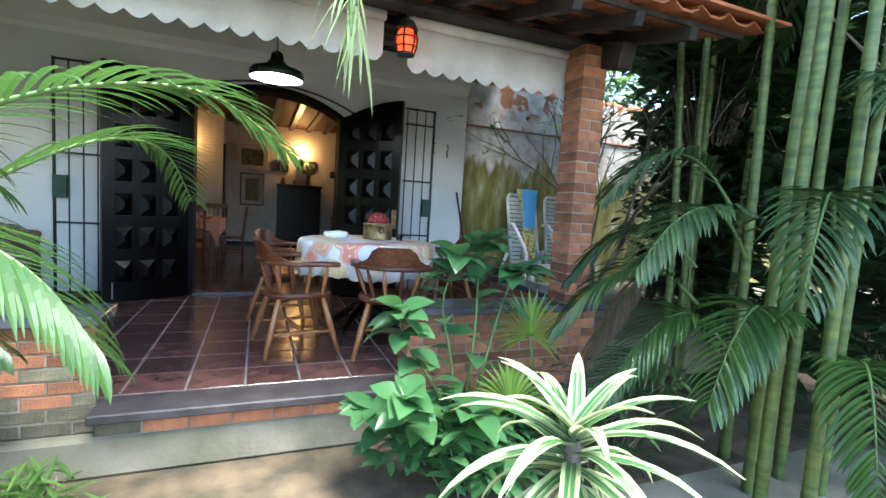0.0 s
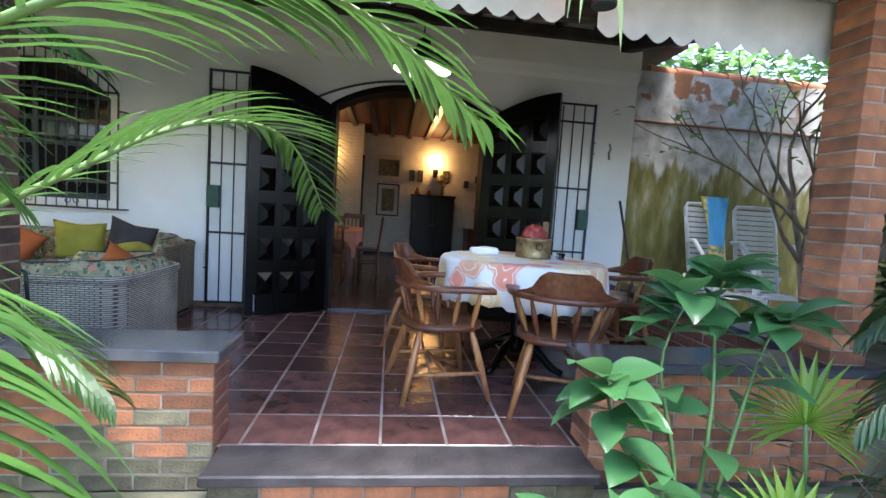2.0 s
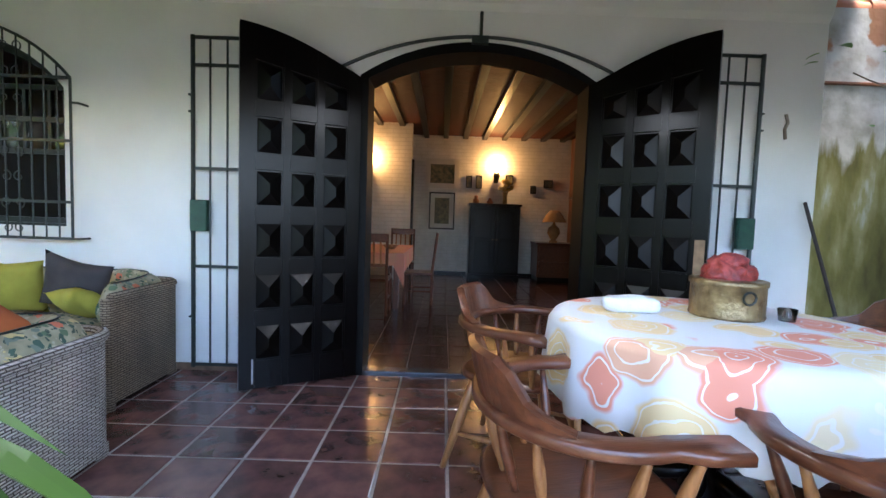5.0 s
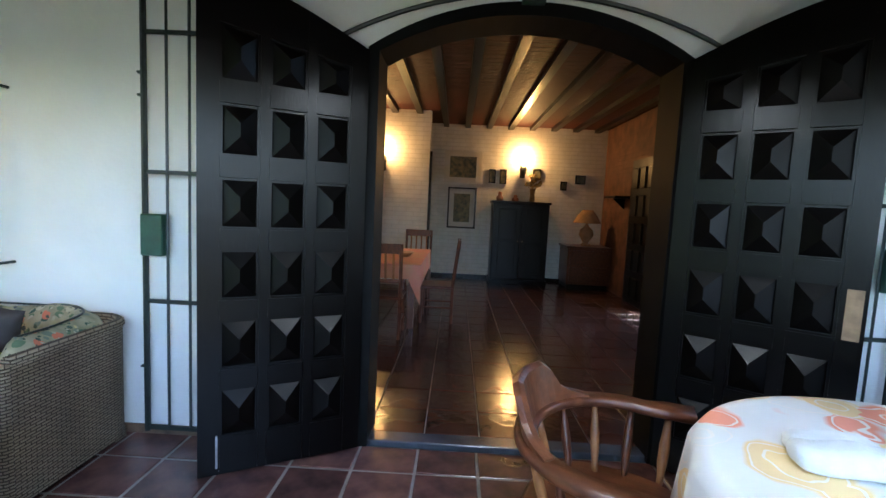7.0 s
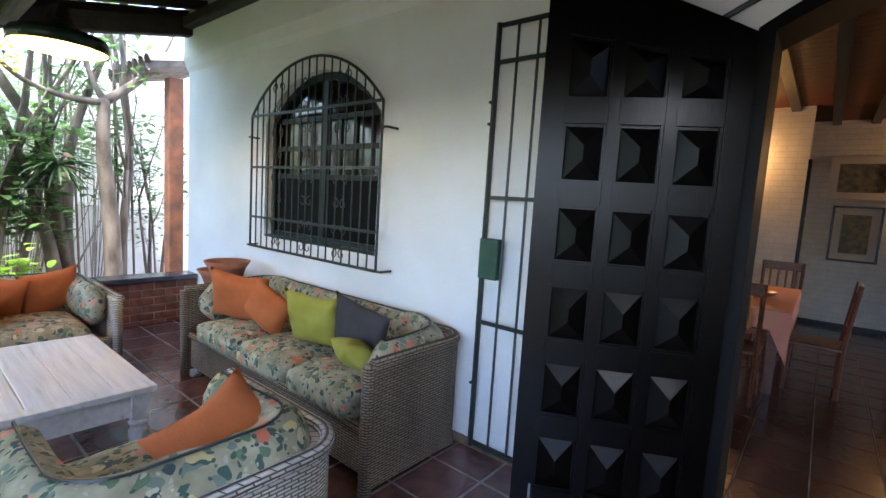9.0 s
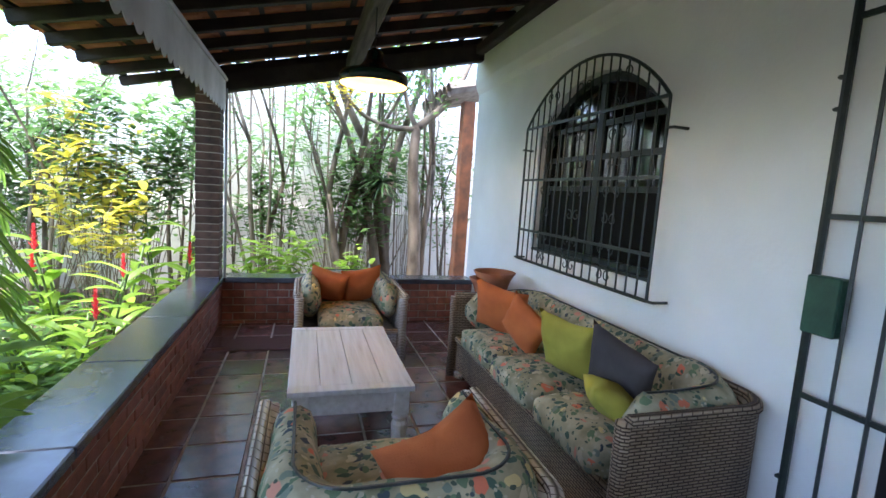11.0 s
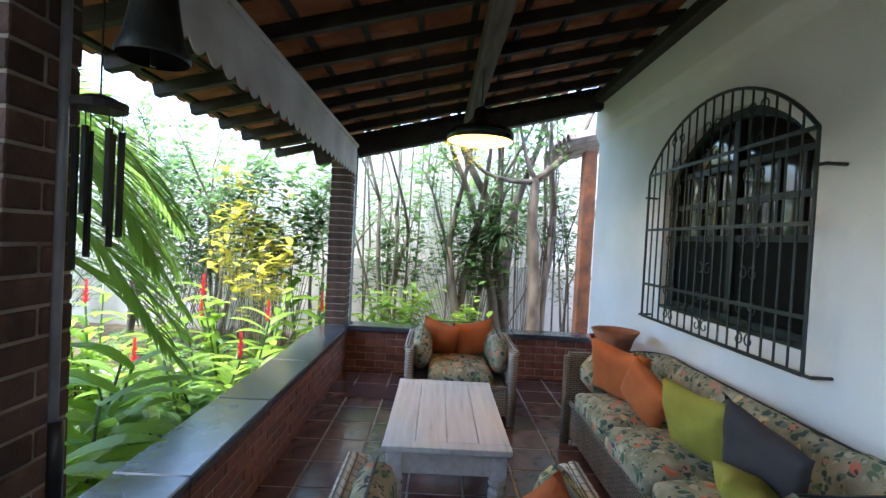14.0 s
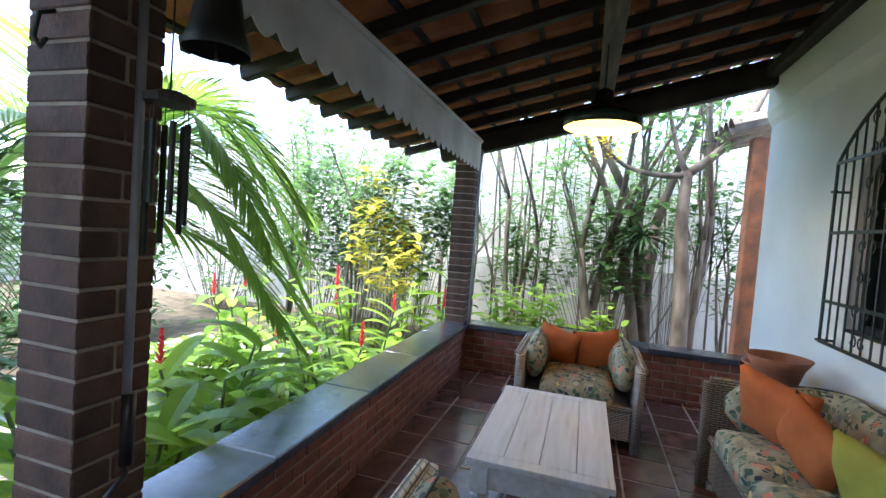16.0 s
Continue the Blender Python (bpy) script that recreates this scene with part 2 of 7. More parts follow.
def mould(n, l, co):
    s = n.new("ShaderNodeSeparateXYZ")
    l.new(co, s.inputs[0])
    streak = noise_of(n, l, co, 2.2, 8, (2.2, 1, 0.45))
    def scaled(src, k, c):
        m = n.new("ShaderNodeMath")
        m.operation = "MULTIPLY_ADD"
        m.inputs[1].default_value, m.inputs[2].default_value = k, c
        l.new(src, m.inputs[0])
        return m.outputs[0]
    high = scaled(s.outputs[2], -2.2, 4.75)
    t = n.new("ShaderNodeMath")
    l.new(high, t.inputs[0])
    l.new(scaled(streak, 3.4, -1.9), t.inputs[1])
    paint = ramp_of(n, l, noise_of(n, l, co, 5, 8), [(0.3, (0.30, 0.28, 0.22)), (0.6, (0.60, 0.59, 0.54))])
    green = ramp_of(n, l, noise_of(n, l, co, 3, 8, (2, 1, 0.6)), [(0.25, (0.085, 0.075, 0.018)), (0.48, (0.19, 0.17, 0.045)), (0.63, (0.30, 0.28, 0.12)), (0.72, (0.50, 0.49, 0.42))])
    f = ramp_of(n, l, t.outputs[0], [(0.35, (0, 0, 0)), (0.62, (1, 1, 1))])
    out = mix_of(n, l, f, paint, green)
    up = scaled(s.outputs[2], 4.0, -10.2)
    r = n.new("ShaderNodeMath")
    r.operation = "MULTIPLY"
    l.new(up, r.inputs[0])
    l.new(ramp_of(n, l, noise_of(n, l, co, 2.6, 7), [(0.54, (0, 0, 0)), (0.58, (1, 1, 1))]), r.inputs[1])
    r.use_clamp = True
    return mix_of(n, l, r.outputs[0], out, (0.33, 0.15, 0.07)), noise_of(n, l, co, 14, 8), 0.6


def painted_brick(n, l, co):
    b = n.new("ShaderNodeTexBrick")
    b.inputs["Scale"].default_value = 1.0
    b.inputs["Brick Width"].default_value, b.inputs["Row Height"].default_value, b.inputs["Mortar Size"].default_value = 0.24, 0.075, 0.006
    b.inputs["Color1"].default_value = b.inputs["Color2"].default_value = (1, 1, 1, 1)
    b.inputs["Mortar"].default_value = (0, 0, 0, 1)
    mp = n.new("ShaderNodeMapping")
    mp.inputs["Rotation"].default_value = (radians(90), 0, 0)
    l.new(co, mp.inputs["Vector"])
    l.new(mp.outputs[0], b.inputs["Vector"])
    c = ramp_of(n, l, noise_of(n, l, co, 6), [(0.3, (0.62, 0.60, 0.55)), (0.7, (0.74, 0.72, 0.68))])
    return mix_of(n, l, b.outputs["Color"], mix_of(n, l, 0.3, c, (0.4, 0.38, 0.34)), c), b.outputs["Color"], 0.7


def room_brick(n, l, co):
    colour, height, k = painted_brick(n, l, co)
    return ramp_of(n, l, noise_of(n, l, co, 5), [(0.3, (0.06, 0.025, 0.013)), (0.7, (0.15, 0.06, 0.03))]), height, k


def whitewashed(n, l, co):
    g = noise_of(n, l, co, 7, 8, (0.35, 5, 5))
    c = ramp_of(n, l, g, [(0.22, (0.34, 0.29, 0.24)), (0.34, (0.58, 0.55, 0.50)), (0.7, (0.70, 0.68, 0.64))])
    return c, g, 0.35


def leafy(name, light, dark, through=0.35, rough=0.42, scale=3.0):
    """Thin leaf: two greens, changing from leaf to leaf, that lets some light through."""
    m = bpy.data.materials.new(name)
    m.use_nodes = True
    n, l = m.node_tree.nodes, m.node_tree.links
    b = n["Principled BSDF"]
    b.inputs["Roughness"].default_value = rough
    geo = n.new("ShaderNodeNewGeometry")
    co = n.new("ShaderNodeTexCoord").outputs["Object"]
    f = n.new("ShaderNodeMath")
    f.operation = "MULTIPLY_ADD"
    f.inputs[1].default_value = 0.6
    l.new(geo.outputs["Random Per Island"], f.inputs[0])
    s = n.new("ShaderNodeMath")
    s.operation = "MULTIPLY"
    s.inputs[1].default_value = 0.5
    l.new(noise_of(n, l, co, scale), s.inputs[0])
    l.new(s.outputs[0], f.inputs[2])
    c = ramp_of(n, l, f.outputs[0], [(0.1, dark), (0.85, light)])
    l.new(c, b.inputs["Base Color"])
    tr = n.new("ShaderNodeBsdfTranslucent")
    l.new(mix_of(n, l, 0.5, c, tuple(min(1, v * 1.6) for v in light)), tr.inputs[0])
    mx = n.new("ShaderNodeMixShader")
    mx.inputs[0].default_value = through
    l.new(b.outputs[0], mx.inputs[1])
    l.new(tr.outputs[0], mx.inputs[2])
    l.new(mx.outputs[0], n["Material Output"].inputs[0])
    return m


WICKER = mixed("pale_woven_wicker", wicker, 0.65)
# weathered brown sofa wicker; its tone also carries the shade inside the porch
WICKER_BROWN = mixed("weathered_brown_shaded_wicker", lambda n, l, co: wicker(n, l, co, (0.56, 0.47, 0.36)), 0.7)
FLORAL = mixed("floral_cotton", floral, 0.85)
CLOTH = mixed("printed_tablecloth", tablecloth_print, 0.75)
MOULD = mixed("mouldy_plaster", mould, 0.95)
PAINTED_BRICK = mixed("white_painted_brick", painted_brick, 0.6)
BRICK_ROOM = mixed("brown_brick", room_brick, 0.8)
WHITEWASH = mixed("whitewashed_wood", whitewashed, 0.65)
ORANGE = material("orange_cotton", (0.56, 0.15, 0.035), (0.44, 0.11, 0.028), 6, 0.9, 0.35, 160)
YELLOW = material("mustard_green_cotton", (0.40, 0.36, 0.05), (0.30, 0.27, 0.035), 6, 0.9, 0.35, 160)
GREY = material("dark_grey_cotton", (0.065, 0.055, 0.055), (0.04, 0.035, 0.035), 6, 0.9, 0.3, 160)
TERRACOTTA = material("terracotta_pot", (0.40, 0.15, 0.07), (0.25, 0.09, 0.045), 6, 0.8, 0.25, 40)
ENAMEL = material("green_lamp_enamel", (0.012, 0.035, 0.022), (0.008, 0.022, 0.014), 10, 0.25, 0.05, 40)
LAMP_IN = material("white_lamp_enamel", (0.8, 0.78, 0.7), (0.7, 0.68, 0.6), 10, 0.4, 0.05, 40)
AWNING = material("white_awning_cloth", (0.66, 0.66, 0.63), (0.46, 0.46, 0.43), 3, 0.8, 0.2, 60)
PLASTIC = material("white_garden_plastic", (0.84, 0.83, 0.80), (0.55, 0.54, 0.5), 4, 0.4, 0.1, 40)
BRASS = material("old_engraved_brass", (0.42, 0.31, 0.15), (0.20, 0.14, 0.07), 18, 0.4, 0.6, 55, metal=0.8)
RED = material("dark_red_ornament", (0.42, 0.06, 0.04), (0.16, 0.02, 0.02), 30, 0.5, 0.6, 60)
WHITE = material("white_cotton", (0.78, 0.78, 0.76), (0.66, 0.66, 0.64), 10, 0.9, 0.3, 90)
BRONZE = material("dark_bell_bronze", (0.05, 0.055, 0.045), (0.025, 0.03, 0.025), 10, 0.5, 0.2, 40, metal=0.6)
PIPE = material("grey_pipe", (0.35, 0.36, 0.37), (0.22, 0.23, 0.24), 8, 0.35, 0.1, 40)
BLACK = material("black_plastic", (0.02, 0.02, 0.02), (0.012, 0.012, 0.012), 8, 0.4, 0.1, 40)
PINKCLOTH = material("pink_checked_cloth", (0.62, 0.20, 0.15), (0.55, 0.28, 0.16), 4, 0.85, 0.2, 90)
SHADE = material("tan_lamp_shade", (0.38, 0.22, 0.10), (0.28, 0.16, 0.07), 8, 0.8, 0.2, 60)
PAPER = material("picture_mount", (0.62, 0.60, 0.54), (0.55, 0.53, 0.47), 4, 0.8, 0.05, 40)
PAINTING = material("muted_painting", (0.22, 0.19, 0.10), (0.05, 0.07, 0.05), 14, 0.6, 0.1, 40)
BLUE_TOWEL = material("printed_beach_towel", (0.06, 0.30, 0.55), (0.05, 0.22, 0.45), 3, 0.9, 0.4, 90)
TOWEL_PRINT = material("towel_print", (0.50, 0.38, 0.10), (0.10, 0.16, 0.12), 22, 0.9, 0.4, 90, low=0.45, high=0.55)
DARKPANEL = material("dark_shutter_panel", (0.0035, 0.0035, 0.003), (0.002, 0.002, 0.002), 8, 0.55, spec=0.12)
GLASS = bpy.data.materials.new("window_glass")
GLASS.use_nodes = True
_g = GLASS.node_tree.nodes["Principled BSDF"]
_g.inputs["Transmission Weight"].default_value, _g.inputs["Roughness"].default_value, _g.inputs["IOR"].default_value = 1.0, 0.02, 1.5
LANTERN_RED = glow("red_lantern_glass", (1.0, 0.045, 0.008), 0.45)
BULB_WARM = glow("warm_bulb", (1.0, 0.55, 0.16), 7.0)
BULB_WHITE = glow("cool_bulb", (0.9, 0.96, 1.0), 9.0)
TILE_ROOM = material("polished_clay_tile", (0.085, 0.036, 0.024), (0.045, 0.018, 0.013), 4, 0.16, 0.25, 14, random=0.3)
PALESTONE = material("pale_path_stone", (0.66, 0.62, 0.54), (0.45, 0.42, 0.36), 3, 0.9, 0.4, 30)
STEPSTONE = material("worn_dark_stone", (0.075, 0.066, 0.066), (0.035, 0.03, 0.03), 6, 0.55, 0.4, 40)


# ---- building blocks ----
def mesh_of(bm, name, mat, smooth=False):
    me = bpy.data.meshes.new(name)
    bmesh.ops.recalc_face_normals(bm, faces=bm.faces)
    bm.to_mesh(me)
    bm.free()
    if smooth:
        for p in me.polygons:
            p.use_smooth = True
    if mat:
        me.materials.append(mat)
    return me


def thing(name, bm=None, mat=None, at=None, label="", category="", group="", kind="", smooth=False):
    ob = new(name, mesh_of(bm, name, mat, smooth) if bm else None)
    if at is not None:
        ob.matrix_world = at
    return tagged(ob, label, category, group, kind)


def part(name, bm, mat, parent, label="", smooth=False, at=None, kind=""):
    ob = new(name, mesh_of(bm, name, mat, smooth))
    ob.parent = parent
    if at is not None:
        ob.matrix_local = at
    return tagged(ob, label, kind=kind)


def piece(name, me, parent, x, y, z, rz=0.0, rx=0.0, ry=0.0):
    ob = new(name, me)
    ob.parent = parent
    ob.matrix_basis = pose(x, y, z, rx, ry, rz)
    return ob


def box(bm, x0, x1, y0, y1, z0, z1, m=None, bevel=0.0):
    r = bmesh.ops.create_cube(bm, size=1.0)
    vs = r["verts"]
    for v in vs:
        v.co = Vector((x0 + (v.co.x + 0.5) * (x1 - x0), y0 + (v.co.y + 0.5) * (y1 - y0), z0 + (v.co.z + 0.5) * (z1 - z0)))
    if bevel:
        es = list({e for v in vs for e in v.link_edges})
        r = bmesh.ops.bevel(bm, geom=es, offset=bevel, segments=1, affect="EDGES", profile=0.5)
        vs = list({v for f in r["faces"] for v in f.verts} | {v for v in vs if v.is_valid})
    if m is not None:
        bmesh.ops.transform(bm, matrix=m, verts=vs)
    return vs


def a_box(*a, **k):
    bm = bmesh.new()
    box(bm, *a, **k)
    return bm


def tube(bm, pts, radius, sides=6, taper=None, caps=True):
    """A round bar through the points; taper gives a radius for each point."""
    pts = [Vector(p) for p in pts]
    rings = []
    side = None
    for i, p in enumerate(pts):
        d = (pts[min(i + 1, len(pts) - 1)] - pts[max(i - 1, 0)])
        d = d.normalized() if d.length > 1e-9 else Vector((0, 0, 1))
        if side is None:
            side = d.orthogonal().normalized()
        side = (side - d * side.dot(d))
        side = side.normalized() if side.length > 1e-6 else d.orthogonal().normalized()
        up = d.cross(side)
        r = taper[i] if taper else radius
        rings.append([bm.verts.new(p + (side * math.cos(a) + up * math.sin(a)) * r) for a in [2 * math.pi * k / sides for k in range(sides)]])
    for a, b in zip(rings, rings[1:]):
        for k in range(sides):
            bm.faces.new((a[k], a[(k + 1) % sides], b[(k + 1) % sides], b[k]))
    if caps:
        bm.faces.new(rings[0][::-1])
        bm.faces.new(rings[-1])


def a_tube(*a, **k):
    bm = bmesh.new()
    tube(bm, *a, **k)
    return bm


def lathe(profile, sides=24, m=None, bm=None, cap=False):
    """Turns (radius, height) pairs round z."""
    bm = bm or bmesh.new()
    rings = []
    for r, z in profile:
        rings.append([bm.verts.new((r * math.cos(2 * math.pi * k / sides), r * math.sin(2 * math.pi * k / sides), z)) for k in range(sides)])
    for a, b in zip(rings, rings[1:]):
        for k in range(sides):
            bm.faces.new((a[k], a[(k + 1) % sides], b[(k + 1) % sides], b[k]))
    if cap:
        bm.faces.new(rings[0][::-1])
        bm.faces.new(rings[-1])
    if m is not None:
        bmesh.ops.transform(bm, matrix=m, verts=[v for r in rings for v in r])
    return bm


def extrude_outline(pts, depth, axis="y", at=0.0):
    """A slab from an outline in x and z (axis y), y and z (axis x) or x and y (axis z)."""
    bm = bmesh.new()
    def put(p, d):
        return {"y": (p[0], at + d, p[1]), "x": (at + d, p[0], p[1]), "z": (p[0], p[1], at + d)}[axis]
    a = [bm.verts.new(put(p, 0)) for p in pts]
    b = [bm.verts.new(put(p, depth)) for p in pts]
    bm.faces.new(a)
    bm.faces.new(b[::-1])
    for i in range(len(pts)):
        j = (i + 1) % len(pts)
        bm.faces.new((a[i], b[i], b[j], a[j]))
    return bm


# ---- plan ----
WALL_Y, WALL_T = 6.0, 0.26
FRONT_IN, FRONT_OUT = 3.2, 2.96
LEFT_IN, RIGHT_IN = -5.85, 2.38
CAP_Z = 0.5
DOOR_X0, DOOR_X1, SPRING, CROWN = -0.74, 0.99, 2.24, 2.50
WIN_X0, WIN_X1, WIN_Z0, WIN_SPRING, WIN_TOP = -4.44, -2.92, 1.06, 2.08, 2.45
GROUND_Z = -0.38
ROOM_BACK, ROOM_L, ROOM_R = 12.5, -2.75, 2.58
WALL_END = 2.66
SLOPE = 0.25
TILT_ROOF = math.degrees(math.atan(SLOPE))


def roof_z(y):
    """The underside of the rafters."""
    return 2.60 + (y - 3.3) * SLOPE


def arch(x0, x1, spring, crown, n=16):
    """Points along an arch from the one springing to the other."""
    c, h, r = (x0 + x1) / 2, crown - spring, (x1 - x0) / 2
    big = (r * r + h * h) / (2 * h)
    a = math.asin(min(1.0, r / big))
    return [(c + big * math.sin(-a + 2 * a * i / n), crown - big + big * math.cos(-a + 2 * a * i / n)) for i in range(n + 1)]


def add(bm, other):
    """Takes another bmesh into this one."""
    me = bpy.data.meshes.new("tmp")
    other.to_mesh(me)
    other.free()
    bm.from_mesh(me)
    bpy.data.meshes.remove(me)


# ---- structure ----
def house_wall():
    bm = bmesh.new()
    top = 3.9
    def slab(pts):
        add(bm, extrude_outline(pts, WALL_T, "y", WALL_Y))
    slab([(-6.1, GROUND_Z), (WIN_X0, GROUND_Z), (WIN_X0, top), (-6.1, top)])
    slab([(WIN_X0, GROUND_Z), (WIN_X1, GROUND_Z), (WIN_X1, WIN_Z0), (WIN_X0, WIN_Z0)])
    slab([(WIN_X0, top)] + arch(WIN_X0, WIN_X1, WIN_SPRING, WIN_TOP) + [(WIN_X1, top)])
    slab([(WIN_X1, GROUND_Z), (DOOR_X0, GROUND_Z), (DOOR_X0, top), (WIN_X1, top)])
    slab([(DOOR_X0, top)] + arch(DOOR_X0, DOOR_X1, SPRING, CROWN) + [(DOOR_X1, top)])
    slab([(DOOR_X1, GROUND_Z), (WALL_END, GROUND_Z), (WALL_END, top), (DOOR_X1, top)])
    ob = thing("wall_house", bm, PLASTER, label="white painted plaster house wall with arched door and window openings", category="wall", kind="structure")
    band = bmesh.new()
    prof = [(WALL_Y + 0.002, 2.72), (WALL_Y - 0.03, 2.77), (WALL_Y - 0.055, 2.86), (WALL_Y - 0.055, 3.4), (WALL_Y + 0.002, 3.4)]
    add(band, extrude_outline(prof, WALL_END + 6.1, "x", -6.1))
    part("plaster_band", band, PLASTER, ob)
    return ob


house_wall()
thing("baseboard_porch", a_box(-5.84, DOOR_X0 - 0.003, WALL_Y - 0.012, WALL_Y - 0.002, -0.003, 0.055, bevel=0.003), OLD_SKIRT, label="worn brown cement skirting along the house wall", category="baseboard", kind="structure")
thing("baseboard_porch", a_box(DOOR_X1 + 0.003, 2.37, WALL_Y - 0.012, WALL_Y - 0.002, -0.003, 0.055, bevel=0.003), OLD_SKIRT, label="worn brown cement skirting along the house wall", category="baseboard", kind="structure")
thing("ground", a_box(-70, 70, -70, 70, GROUND_Z - 0.1, GROUND_Z), SOIL, label="dark garden soil with leaf litter and roots", category="ground", kind="structure")
thing("pavement", a_box(-4.5, 6.0, 0.6, 1.95, GROUND_Z - 0.05, GROUND_Z + 0.02), CONCRETE, label="mossy concrete garden path in front of the porch", category="path", kind="structure")
thing("pavement_side", a_box(RIGHT_IN + 0.24, 9.0, 3.4, 6.6, GROUND_Z, 0.04), CONCRETE, label="raised concrete terrace beside the porch", category="pavement", kind="structure")
floor = thing("floor", a_box(LEFT_IN - 0.22, RIGHT_IN + 0.22, FRONT_OUT + 0.1, WALL_Y - 0.001, GROUND_Z, -0.004), GROUT, label="porch floor of worn dark red clay tiles with pale joints", category="floor", kind="structure")
room_floor = thing("floor_room", a_box(ROOM_L, ROOM_R + 0.2, WALL_Y + 0.1, ROOM_BACK, GROUND_Z, 0.008), GROUT, label="polished dark clay tile floor of the dining room", category="floor", kind="structure")
thing("threshold", a_box(DOOR_X0, DOOR_X1, WALL_Y + 0.02, WALL_Y + 0.14, -0.02, 0.025, bevel=0.006), SLATE, label="worn grey stone threshold under the arched door", category="threshold", kind="structure")
step = thing("porch_step", a_box(-0.80, 0.98, 2.80, FRONT_OUT + 0.11, -0.055, -0.002, bevel=0.008), STEPSTONE, label="dark slate step edge with chipped front", category="step", kind="structure")
thing("porch_base", a_box(-6.05, 2.6, FRONT_OUT - 0.10, FRONT_OUT - 0.005, GROUND_Z, -0.15, bevel=0.02), CONCRETE, label="mossy concrete footing below the porch brickwork", category="footing", kind="structure")


def room_wall(name, *b, label):
    return thing(name, a_box(*b), PAINTED_BRICK, label=label, category="wall", kind="structure")


room_wall("wall_room_back", ROOM_L - 0.2, ROOM_R + 0.2, ROOM_BACK, ROOM_BACK + 0.2, GROUND_Z, 3.3, label="white painted brick back wall of the dining room")
room_wall("wall_room_left", ROOM_L - 0.2, ROOM_L, WALL_Y + WALL_T, ROOM_BACK, GROUND_Z, 3.3, label="white painted brick side wall of the dining room")
right_bm = a_box(ROOM_R, ROOM_R + 0.2, WALL_Y + WALL_T, 8.85, GROUND_Z, 3.3)
box(right_bm, ROOM_R, ROOM_R + 0.2, 9.95, ROOM_BACK, GROUND_Z, 3.3)
box(right_bm, ROOM_R, ROOM_R + 0.2, 8.85, 9.95, 2.25, 3.3)
thing("wall_room_right", right_bm, BRICK_ROOM, label="exposed brown brick side wall of the dining room", category="wall", kind="structure")
room_wall("wall_room_stub", ROOM_L, -0.72, 11.3, 11.48, GROUND_Z, 3.3, label="white painted brick wall stub beside the passage")
thing("trim_stub", a_box(-0.72, -0.68, 11.28, 11.5, 0.008, 2.3), DARKWOOD, label="dark wooden edge trim on the wall stub", category="trim", kind="structure")
thing("baseboard", a_box(-0.68, ROOM_R, ROOM_BACK - 0.015, ROOM_BACK, 0.008, 0.08), DARKWOOD, label="dark baseboard along the back wall", category="baseboard", kind="structure")
bm = a_box(ROOM_L, ROOM_R, WALL_Y + WALL_T, ROOM_BACK, 2.98, 3.08)
for i in range(13):
    x = ROOM_L + 0.2 + i * 0.41
    box(bm, x - 0.05, x + 0.05, WALL_Y + WALL_T, ROOM_BACK, 2.905, 2.979)
for i in range(48):
    y = WALL_Y + WALL_T + i * 0.13
    box(bm, ROOM_L, ROOM_R, y + 0.003, y + 0.127, 2.968, 2.981)
ceil = thing("ceiling_room", bm, CEILWOOD, label="brown varnished board ceiling with dark beams", category="ceiling", kind="structure")
ceil.data.materials.append(DARKWOOD)
for p in ceil.data.polygons:
    p.material_index = 1 if p.center.z < 2.960 else 0
thing("roof_house", a_box(-6.4, 3.4, WALL_Y + WALL_T, 13.2, 3.31, 3.4), BEAM, label="plain roof slab above the house rooms", category="roof", kind="structure")
thing("wall_side_end", a_box(-6.1, -5.9, WALL_Y + WALL_T, ROOM_BACK, GROUND_Z, 3.3), PLASTER, label="plain white end wall of the house", category="wall", kind="structure")


# ---- porch roof ----
def porch_roof():
    bm = bmesh.new()
    y0, rows, long, wide = 2.2, 12, 0.34, 0.235
    for i in range(40):
        for j in range(rows):
            x, y = -6.25 + i * wide, y0 + j * long
            if y > 6.0:
                continue
            z = roof_z(y) + 0.125
            jit = random.uniform(-0.006, 0.006)
            ring = []
            for yy, lift in ((-0.03, 0.018), (long, 0.0)):
                line = [bm.verts.new((x + u * wide, y + yy, z + yy * SLOPE + lift + h + jit)) for u, h in ((0.0, 0.035), (0.14, 0.05), (0.28, 0.03), (0.45, 0.004), (0.8, 0.004), (1.03, 0.03))]
                ring.append(line)
            for k in range(5):
                bm.faces.new((ring[0][k], ring[0][k + 1], ring[1][k + 1], ring[1][k]))
            for k in range(5):
                a, b = ring[0][k], ring[0][k + 1]
                c, d = bm.verts.new(b.co + Vector((0, 0, -0.014))), bm.verts.new(a.co + Vector((0, 0, -0.014)))
                bm.faces.new((a, b, c, d))
    ob = thing("roof_porch", bm, ROOFTILE, label="sloping porch roof of red clay tiles seen from below", category="roof", kind="structure")
    over = a_box(-6.3, 3.2, 2.1, 6.05, 0, 0.02)
    for v in over.verts:
        v.co.z += roof_z(v.co.y) + 0.2
    part("roof_upper_layer", over, ROOFTILE, ob)
    return ob


